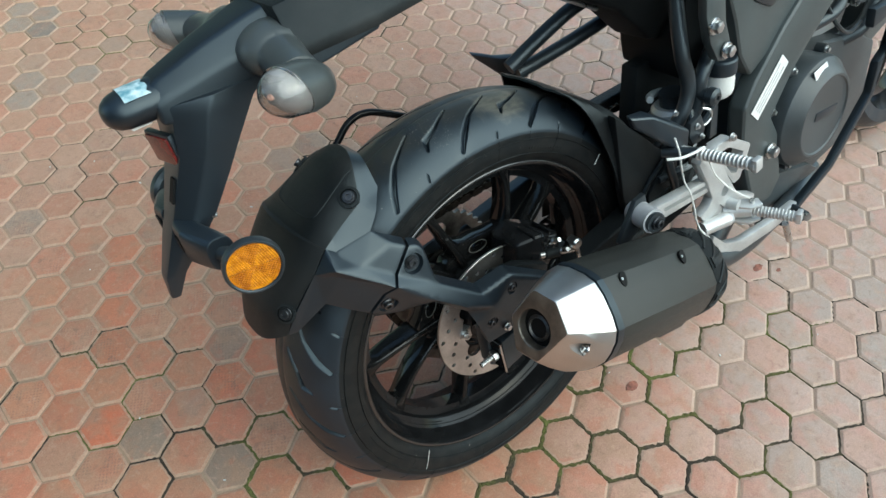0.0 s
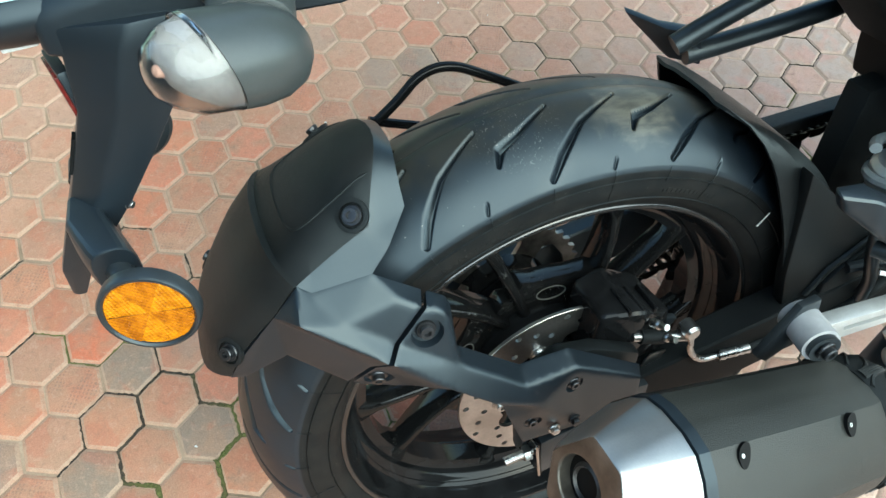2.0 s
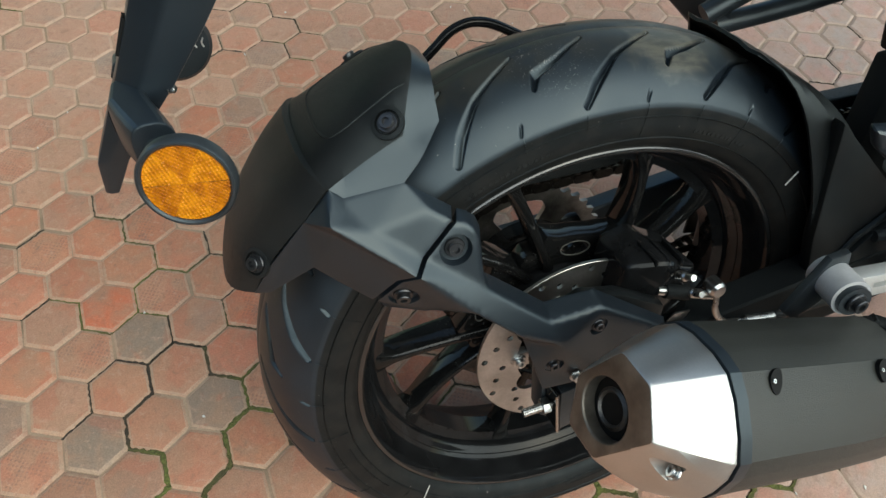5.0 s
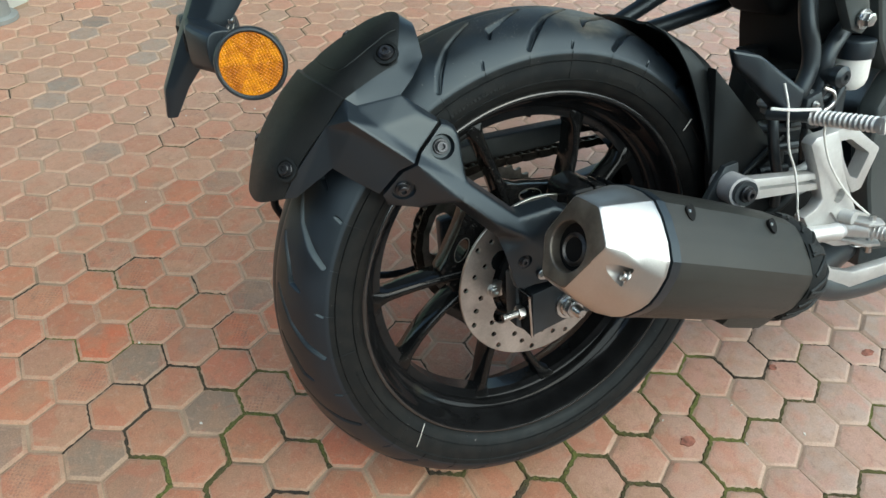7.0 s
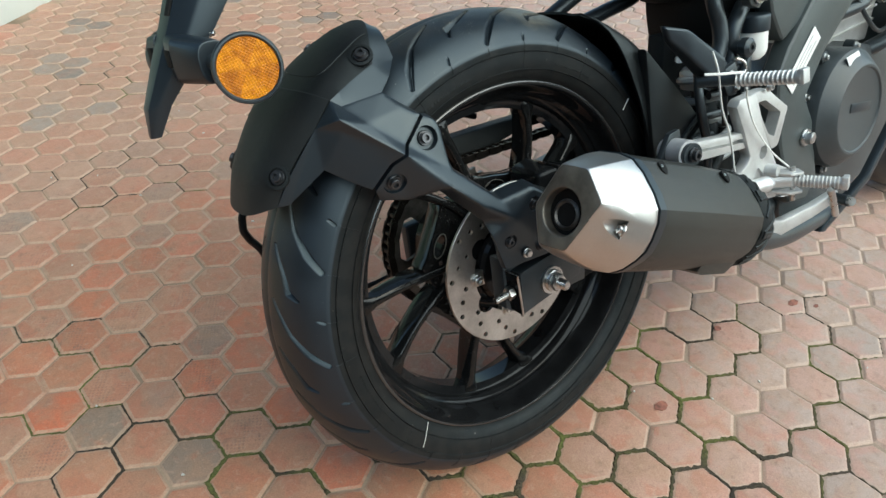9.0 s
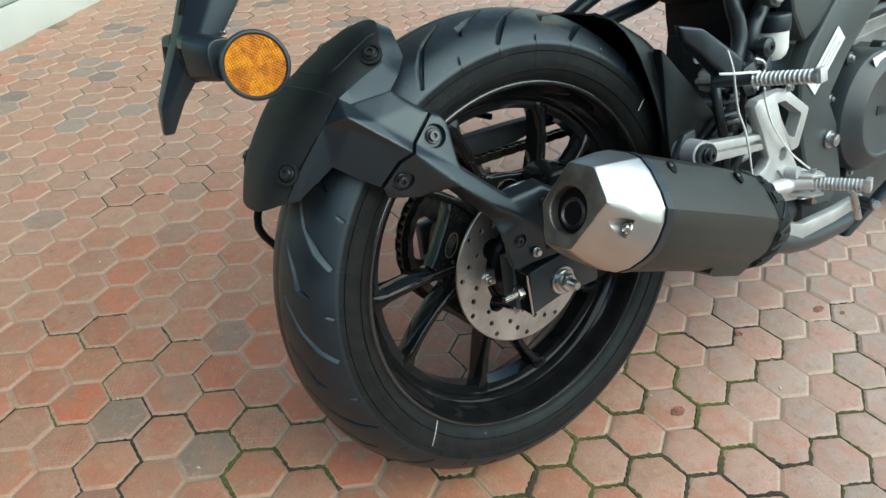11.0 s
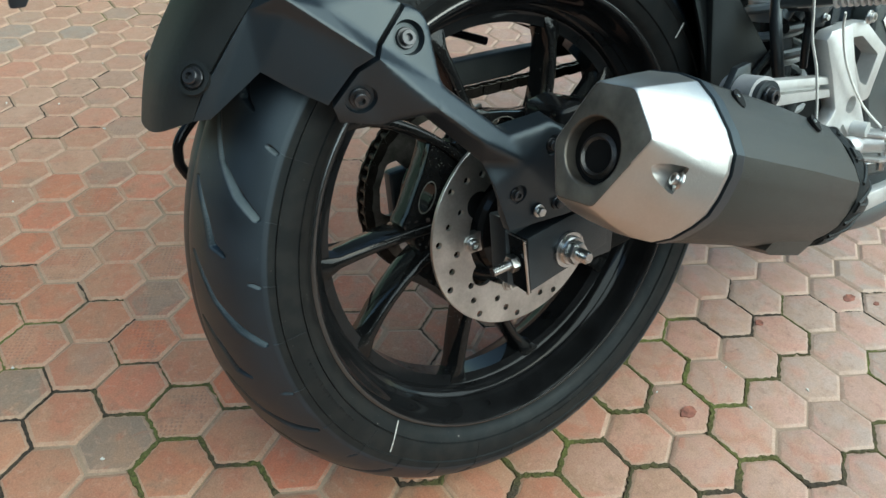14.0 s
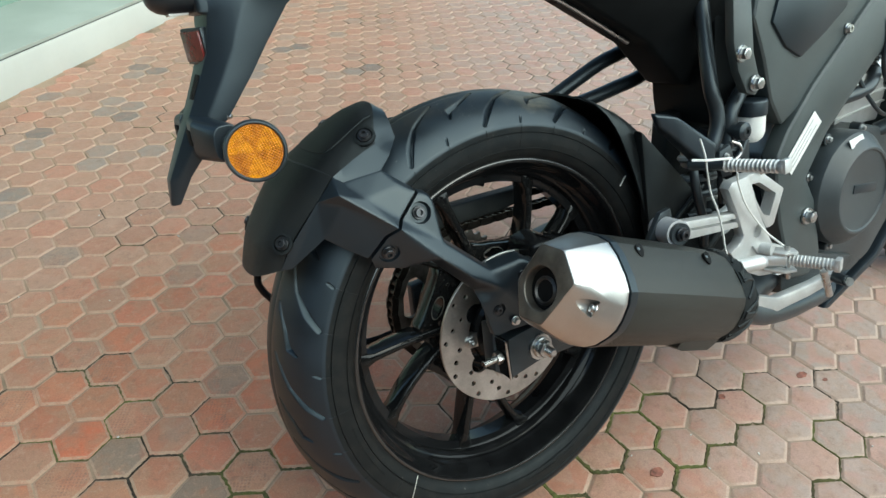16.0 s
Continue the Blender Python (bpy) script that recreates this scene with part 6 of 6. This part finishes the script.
# brake fluid bottle
bottle = part("fluid_bottle", lathe([(0, 0), (0.012, 0.0), (0.018, 0.006), (0.0205, 0.014), (0.0205, 0.040), (0, 0.040)], 32, axis="Z", at=(0.420, -0.124, 0.182)), WHITE, bike, "white translucent brake fluid bottle with a black cap")
part("cap", bevel(lathe([(0, 0.039), (0.0225, 0.039), (0.0225, 0.060), (0.020, 0.062), (0, 0.062)], 32, axis="Z", at=(0.420, -0.124, 0.182)), 0.0012), PLASTIC, bottle, "ribbed black cap")
part("bottle_screw", lathe([(0, -0.118), (0.010, -0.118), (0.010, -0.138), (0.013, -0.140), (0.013, -0.150), (0.008, -0.154), (0.0035, -0.154), (0.003, -0.151), (0, -0.151)], 24, at=(0.372, 0, 0.208)), SATIN, bottle)
part("bottle_strap", prism([(0.398, 0.120), (0.416, 0.120), (0.414, 0.192), (0.400, 0.192)], -0.128, -0.122, round_by=0.001), SATIN, bottle)
part("fluid_hose", tube([(0.405, -0.128, 0.188), (0.392, -0.126, 0.165), (0.372, -0.120, 0.150), (0.352, -0.12, 0.170)], 0.0055, 10), SATIN, bottle)

# hoses and sub-frame tubes under the seat
for pts in ([(0.368, -0.060, 0.470), (0.360, -0.078, 0.400), (0.351, -0.094, 0.340), (0.346, -0.104, 0.303), (0.345, -0.112, 0.268), (0.352, -0.116, 0.240), (0.352, -0.118, 0.215), (0.340, -0.118, 0.188), (0.322, -0.112, 0.160)],
            [(0.440, -0.100, 0.262), (0.412, -0.112, 0.257), (0.388, -0.120, 0.246), (0.374, -0.122, 0.228), (0.372, -0.122, 0.205), (0.366, -0.122, 0.184), (0.348, -0.112, 0.158)]):
    part("sub_frame_tube", tube(pts, 0.0108, 16), SATIN, bike, "black bent tube")
def keel(rows):
    """A body with a flat keel that rises to both sides: x, keel height, half width of the keel, height and half width of its sides."""
    return bevel(loft(bmesh.new(), [[(x, -k, z), (x, k, z), (x, w, zs), (x, w, 0.56), (x, -w, 0.56), (x, -w, zs)] for x, z, k, zs, w in rows]), 0.006, 2, 15)


part("tail_tray", keel([(0.02, 0.485, 0.030, 0.505, 0.070), (0.165, 0.416, 0.032, 0.470, 0.085), (0.305, 0.338, 0.035, 0.420, 0.09), (0.375, 0.268, 0.035, 0.400, 0.10), (0.50, 0.24, 0.04, 0.40, 0.11)]), MATT_AND_SHADE, bike, "black plastic tray under the seat")
part("tray_trim", tube([(0.03, -0.006, 0.4745), (0.165, -0.006, 0.4125), (0.292, -0.006, 0.3410)], 0.0036, 8, smooth=4), ZINC, bike, "bare metal edge strip")
part("inner_box", bevel(loft(bmesh.new(), [[(0.385 + dx, -0.085, z), (0.400 + dx, 0.050, z), (0.62, 0.050, z), (0.62, -0.085, z)] for dx, z in ((0.0, 0.40), (0.0, 0.30), (0.004, 0.24), (0.010, 0.205))]), 0.006), MATT_AND_SHADE, bike, "black plastic airbox")
part("seat", bevel(loft(bmesh.new(), [[(x, -w, z0), (x, w, z0), (x, w * 0.8, z), (x, -w * 0.8, z)] for x, w, z0, z in ((-0.06, 0.07, 0.64, 0.66), (0.05, 0.11, 0.62, 0.67), (0.15, 0.13, 0.58, 0.65), (0.5, 0.13, 0.545, 0.60), (0.62, 0.10, 0.545, 0.62))]), 0.012, 3), PLASTIC_TEX, bike, "black seat")
part("fuel_tank", bevel(loft(bmesh.new(), [[(x, -w, 0.44), (x, w, 0.44), (x, w * 0.7, z), (x, -w * 0.7, z)] for x, w, z in ((0.60, 0.10, 0.62), (0.75, 0.15, 0.70), (0.95, 0.14, 0.70))]), 0.02, 3), FRAME, bike, "dark fuel tank")
spring = [(0.392 + 0.032 * math.cos(k * 0.4) - 0.0003 * k, -0.078 + 0.030 * math.sin(k * 0.4), 0.020 + 0.00205 * k) for k in range(86)]
part("shock_spring", tube(spring, 0.0058, 8, smooth=2), SPRING, bike, "grey shock absorber spring")
part("spring_collar", lathe([(0, 0.150), (0.030, 0.150), (0.031, 0.156), (0.031, 0.172), (0.026, 0.178), (0, 0.178)], 32, axis="Z", at=(0.370, -0.078, 0.0)), CAST, bike, "bare aluminium spring collar")
part("linkage_hose", tube([(0.300, -0.120, 0.190), (0.292, -0.128, 0.160), (0.300, -0.130, 0.120), (0.318, -0.126, 0.080), (0.330, -0.118, 0.040)], 0.0065, 12), SATIN, bike, "black rubber hose")
part("breather_hose", tube([(0.352, -0.124, 0.190), (0.340, -0.136, 0.168), (0.336, -0.138, 0.140), (0.348, -0.132, 0.105)], 0.0042, 10), SATIN, bike, "thin black hose")
part("wire_clip", tube([(0.356, -0.140, 0.196), (0.366, -0.146, 0.190), (0.368, -0.147, 0.178), (0.358, -0.145, 0.170), (0.348, -0.142, 0.172)], 0.0022, 8), ZINC, bike, "bright wire clip")
part("switch_bracket", prism([(0.318, 0.190), (0.340, 0.196), (0.352, 0.170), (0.346, 0.150), (0.326, 0.152), (0.316, 0.170)], -0.150, -0.142, round_by=0.002), SATIN, bike, "small black bracket")
for p in ((0.330, -0.151, 0.182), (0.342, -0.151, 0.160), (0.310, -0.128, 0.205)):
    bolt(frame_ob, p, 0.0048, ZINC)
part("inner_guard", prism([(0.345, -0.02), (0.52, -0.06), (0.56, 0.22), (0.372, 0.22)], -0.012, 0.02, round_by=0.004), MATT_AND_SHADE, bike, "black plastic guard behind the shock absorber")
part("shock_body", tube([(0.395, -0.078, -0.01), (0.367, -0.078, 0.200)], 0.018, 16, smooth=0), SATIN, bike)
for k in range(4):
    part("link_bolt", tube([(0.30 + 0.02 * k, -0.11, 0.09 + 0.028 * k), (0.34 + 0.02 * k, -0.118, 0.09 + 0.028 * k)], 0.006, 10, smooth=0), SATIN, bike)

# left side: footrest hanger tubes, foot guard, side stand
for pts in ([(0.225, 0.118, 0.250), (0.262, 0.112, 0.268), (0.330, 0.095, 0.302), (0.390, 0.082, 0.322), (0.45, 0.075, 0.36)],
            [(0.240, 0.118, 0.236), (0.300, 0.108, 0.244), (0.360, 0.092, 0.258), (0.420, 0.080, 0.275), (0.47, 0.07, 0.32)]):
    part("footrest_tube", tube(pts, 0.0118, 14), SATIN, bike, "black bent footrest tube")
part("left_foot_plate", bevel(loft(bmesh.new(), [[(0.202, 0.180, 0.268), (0.206, 0.192, 0.270), (0.214, 0.192, 0.258), (0.212, 0.180, 0.256)], [(0.225, 0.135, 0.262), (0.228, 0.155, 0.264), (0.236, 0.155, 0.225), (0.234, 0.135, 0.225)], [(0.250, 0.105, 0.262), (0.252, 0.125, 0.264), (0.256, 0.125, 0.225), (0.254, 0.105, 0.225)]]), 0.003), SATIN, bike)
guard = [(-0.240, 0.158, -0.02), (-0.252, 0.160, 0.045), (-0.266, 0.160, 0.072), (-0.270, 0.160, 0.092), (-0.254, 0.160, 0.120), (-0.165, 0.162, 0.185), (-0.080, 0.163, 0.240), (-0.045, 0.164, 0.266), (-0.012, 0.164, 0.268), (0.030, 0.163, 0.246), (0.120, 0.16, 0.190), (0.22, 0.15, 0.14)]
leg_guard = part("leg_guard", tube(guard, 0.0054, 12), GLOSS, bike, "thin black tubular guard beside the wheel")
part("guard_stay", tube([(-0.105, 0.163, 0.232), (0.0, 0.155, 0.190), (0.10, 0.12, 0.15)], 0.005, 10), GLOSS, leg_guard)
part("guard_stay", tube([(-0.235, 0.158, -0.02), (-0.12, 0.150, -0.06), (0.0, 0.12, -0.03)], 0.0055, 10), GLOSS, leg_guard)
part("side_stand", tube([(0.56, 0.11, -0.12), (0.60, 0.22, -0.20), (0.62, 0.32, -0.235)], 0.011, 14), SATIN, bike, "black side stand")
# front wheel, far ahead
part("front_tyre", lathe([(0.245, -0.045), (0.275, -0.050), (0.292, -0.03), (0.298, 0), (0.292, 0.03), (0.275, 0.05), (0.245, 0.045)], 96, at=(1.335, 0, -0.012), closed=True), RUBBER, bike, "black front tyre")
part("front_rim", lathe([(0.245, -0.045), (0.235, -0.03), (0.225, 0), (0.235, 0.03), (0.245, 0.045)], 96, at=(1.335, 0, -0.012), closed=True), GLOSS, bike)
part("radiator_shroud", prism([(0.86, 0.06), (0.98, 0.10), (1.02, 0.40), (0.90, 0.42)], -0.12, 0.12, round_by=0.01), FRAME, bike, "black radiator shroud")

# ---- the paving ----
PITCH, TURN_DEG, START = 0.08486, 3.10, (-0.4854, 0.6616)
ground = tagged(new("ground"), "red and grey hexagonal concrete paving with mossy joints", "paving", kind="structure")
far = bmesh.new()
bmesh.ops.create_grid(far, x_segments=1, y_segments=1, size=400)
sheet = part("joint_bed", moved(far, Matrix.Translation((0, 0, -0.0040))), JOINT, ground, "sandy joints with green moss")


def hex_block(r, top, chamfer=0.0036, depth=0.012):
    """Rings of a paver: foot, shoulder and rounded top."""
    return [[(x, y, z) for x, y in hexagon(q, 30)] for q, z in
            ((r, top - depth), (r, top - chamfer), (r - 0.0060, top - 0.10 * chamfer), (r - 0.0078, top))]


bm = bmesh.new()
loft(bm, hex_block(0.0485, 0.0))
bmesh.ops.delete(bm, geom=[f for f in bm.faces if len(f.verts) == 6 and f.calc_center_median().z < -0.01], context="FACES_ONLY")
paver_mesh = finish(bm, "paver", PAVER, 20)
rng = random.Random(7)
e1 = Vector((PITCH * math.cos(radians(TURN_DEG)), PITCH * math.sin(radians(TURN_DEG)), 0))
e2 = Vector((PITCH * math.cos(radians(TURN_DEG + 60)), PITCH * math.sin(radians(TURN_DEG + 60)), 0))
cells, index = [], {}
for i in range(-90, 110):
    for j in range(-60, 90):
        p = Vector((*START, 0)) + i * e1 + j * e2
        along = STEP.inverted() @ p
        if -1.9 < p.x < 4.6 and -1.5 < p.y < 4.6 and along.y < -0.03 and (p.x < 3.0 or p.y > 0.8):
            cells.append(p)
            index[(i, j)] = p
GREY_CELLS = {(-4, 16), (-3, 15), (-3, 14), (-4, 15), (-3, 11), (-3, 10), (-4, 19), (-3, 19), (-6, 14), (-6, 13), (-5, 9), (-5, 8), (-7, 18), (-1, 10), (-4, 20), (1, 17), (2, 17), (2, 16), (3, 19), (4, 19), (7, 14), (8, 14)}
grey_at = {tuple(index[c]) for c in GREY_CELLS if c in index}
cells.sort(key=lambda p: (p.x + 0.05) ** 2 + (p.y - 0.1) ** 2)
poses = []
for p in cells:
    tilt = pose(p.x + rng.gauss(0, 0.0008), p.y + rng.gauss(0, 0.0008), rng.uniform(-0.0018, 0.0), rng.gauss(0, 0.45), rng.gauss(0, 0.45), TURN_DEG + rng.gauss(0, 0.8))
    poses.append(tilt)
grey_mesh = paver_mesh.copy()
grey_mesh.materials.clear()
grey_mesh.materials.append(PAVER_GREY)
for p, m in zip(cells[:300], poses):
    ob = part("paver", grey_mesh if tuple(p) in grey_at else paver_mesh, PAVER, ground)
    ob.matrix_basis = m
base = np.array([v.co for v in paver_mesh.vertices])
faces = [list(f.vertices) for f in paver_mesh.polygons]
verts, polys = [], []
rng_far = random.Random(8)
outer = []
for i in range(-110, 130):
    for j in range(-110, 110):
        p = Vector((*START, 0)) + i * e1 + j * e2
        if (i, j) not in index and -3.3 < p.x < 5.6 and -4.9 < p.y < 5.6 and (STEP.inverted() @ p).y < -0.03:
            outer.append(pose(p.x, p.y, rng_far.uniform(-0.0018, 0.0), rng_far.gauss(0, 0.45), rng_far.gauss(0, 0.45), TURN_DEG + rng_far.gauss(0, 0.8)))
for k, m in enumerate(poses[300:] + outer):
    a = np.array(m)
    verts.append(base @ a[:3, :3].T + a[:3, 3])
    polys += [[v + k * len(base) for v in f] for f in faces]
me = bpy.data.meshes.new("paving_field")
me.from_pydata(np.concatenate(verts).tolist(), [], polys)
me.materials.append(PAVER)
me.materials.append(PAVER_GREY)
me.polygons.foreach_set("material_index", np.repeat([int(tuple(p) in grey_at) for p in cells[300:]] + [0] * len(outer), len(faces)).astype(np.int32))
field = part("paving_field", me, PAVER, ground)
tagged(field, kind="stuff")

# paving stones are cast in blocks; soil and moss sit in the joints between the blocks
block = {}
order = sorted(index, key=lambda c: (c[0] * 7919 + c[1] * 104729) % 1009)
for c in order:
    if c in block:
        continue
    group, edge = [c], [c]
    block[c] = c
    size = rng.choice((3, 4, 5, 7, 9))
    while edge and len(group) < size:
        q = edge.pop(0)
        for d in ((1, 0), (0, 1), (-1, 1), (-1, 0), (0, -1), (1, -1)):
            k = (q[0] + d[0], q[1] + d[1])
            if k in index and k not in block and len(group) < size and rng.random() < 0.8:
                block[k] = c
                group.append(k)
                edge.append(k)
verts, polys, kinds = [], [], []
half_edge = PITCH / math.sqrt(3) / 2
for c, p in index.items():
    for d in ((1, 0), (0, 1), (-1, 1)):
        k = (c[0] + d[0], c[1] + d[1])
        if k not in index or block[k] == block[c] or p.y > 2.4 or p.x > 2.6:
            continue
        a = (index[k] - p).normalized()
        mid, t = (index[k] + p) / 2, Vector((-a.y, a.x, 0))
        damp = max(0.0, 1 - math.hypot((mid.x - 0.05) / 0.60, (mid.y + 0.28) / 0.36))
        damp = max(damp, 0.75 * max(0.0, 1 - math.hypot((mid.x + 0.42) / 0.30, (mid.y - 0.02) / 0.28)))
        run = math.sin(7.1 * mid.x + 1.3 + 2.2 * mid.y) * math.cos(6.3 * mid.y - 0.4 - 1.7 * mid.x)
        if run < (-0.05 if mid.x > 0.15 and mid.y < 0.6 else 0.34) - 2.5 * damp:
            continue
        mossy = damp > rng.uniform(0.02, 0.22) or run > 0.72 or (mid.x < 0.15 and rng.random() < 0.55)
        w = rng.uniform(0.0013, 0.0023) + 0.0046 * min(1.0, 1.5 * damp) * rng.uniform(0.4, 1.0)
        n = 10
        base_i = len(verts)
        for s in range(n + 1):
            q = mid + t * half_edge * 1.06 * (2 * s / n - 1) + a * rng.gauss(0, 0.0007)
            h = -0.0030 + 0.0022 * min(1.0, 1.8 * damp) + rng.uniform(-0.0008, 0.0008)
            ww = w * (rng.uniform(0.35, 1.45) if mossy else rng.uniform(0.75, 1.15))
            verts += [tuple(q - a * ww + Vector((0, 0, -0.0045))), tuple(q - a * ww * 0.55 + Vector((0, 0, h))), tuple(q + a * ww * 0.55 + Vector((0, 0, h))), tuple(q + a * ww + Vector((0, 0, -0.0045)))]
        for s in range(n):
            for e in range(3):
                v = base_i + 4 * s + e
                polys.append((v, v + 1, v + 5, v + 4))
                kinds.append(int(not mossy))
me = bpy.data.meshes.new("moss_joint")
me.from_pydata(verts, [], polys)
me.materials.append(MOSS)
me.materials.append(SOIL)
me.polygons.foreach_set("material_index", kinds)
tagged(part("moss_joint", me, MOSS, ground, "dark soil and green moss in the joints"), kind="stuff")


# spilt stains and scraps on the stones
STAIN = material("dried_red_stain", (0.25, 0.095, 0.065), 0.7, stain=(90, 0.5))
SCRAP = material("white_scrap", (0.62, 0.60, 0.56), 0.8, stain=(60, 0.2))


def blot(x, y, rx, ry):
    ring = [(x + rx * (0.75 + 0.4 * rng.random()) * math.cos(k * math.tau / 18), y + ry * (0.75 + 0.4 * rng.random()) * math.sin(k * math.tau / 18)) for k in range(18)]
    return prism(ring, -0.0012, 0.0004, axis="Z")


for x, y, rx, ry in ((0.245, -0.193, 0.013, 0.009), (0.672, -0.178, 0.014, 0.007), (0.483, -0.136, 0.008, 0.006), (0.70, -0.21, 0.006, 0.004)):
    part("stain", blot(x, y, rx, ry), STAIN, ground, "dried reddish stain on a stone")
bm = bmesh.new()
for k in range(46):
    x, y = rng.uniform(-0.9, 0.9), rng.uniform(-0.7, 1.3)
    c, s = math.cos(k * 1.7), math.sin(k * 1.7)
    a, b = rng.uniform(0.0012, 0.0034), rng.uniform(0.0008, 0.0016)
    bm = join(bm, prism([(x + c * p - s * q, y + s * p + c * q) for p, q in ((-a, -b), (0.2 * a, -b), (a, 0.3 * b), (-0.6 * a, b))], -0.001, 0.0014, axis="Z"))
tagged(part("litter", bm, SCRAP, ground, "tiny pale scraps lying on the stones"), kind="stuff")
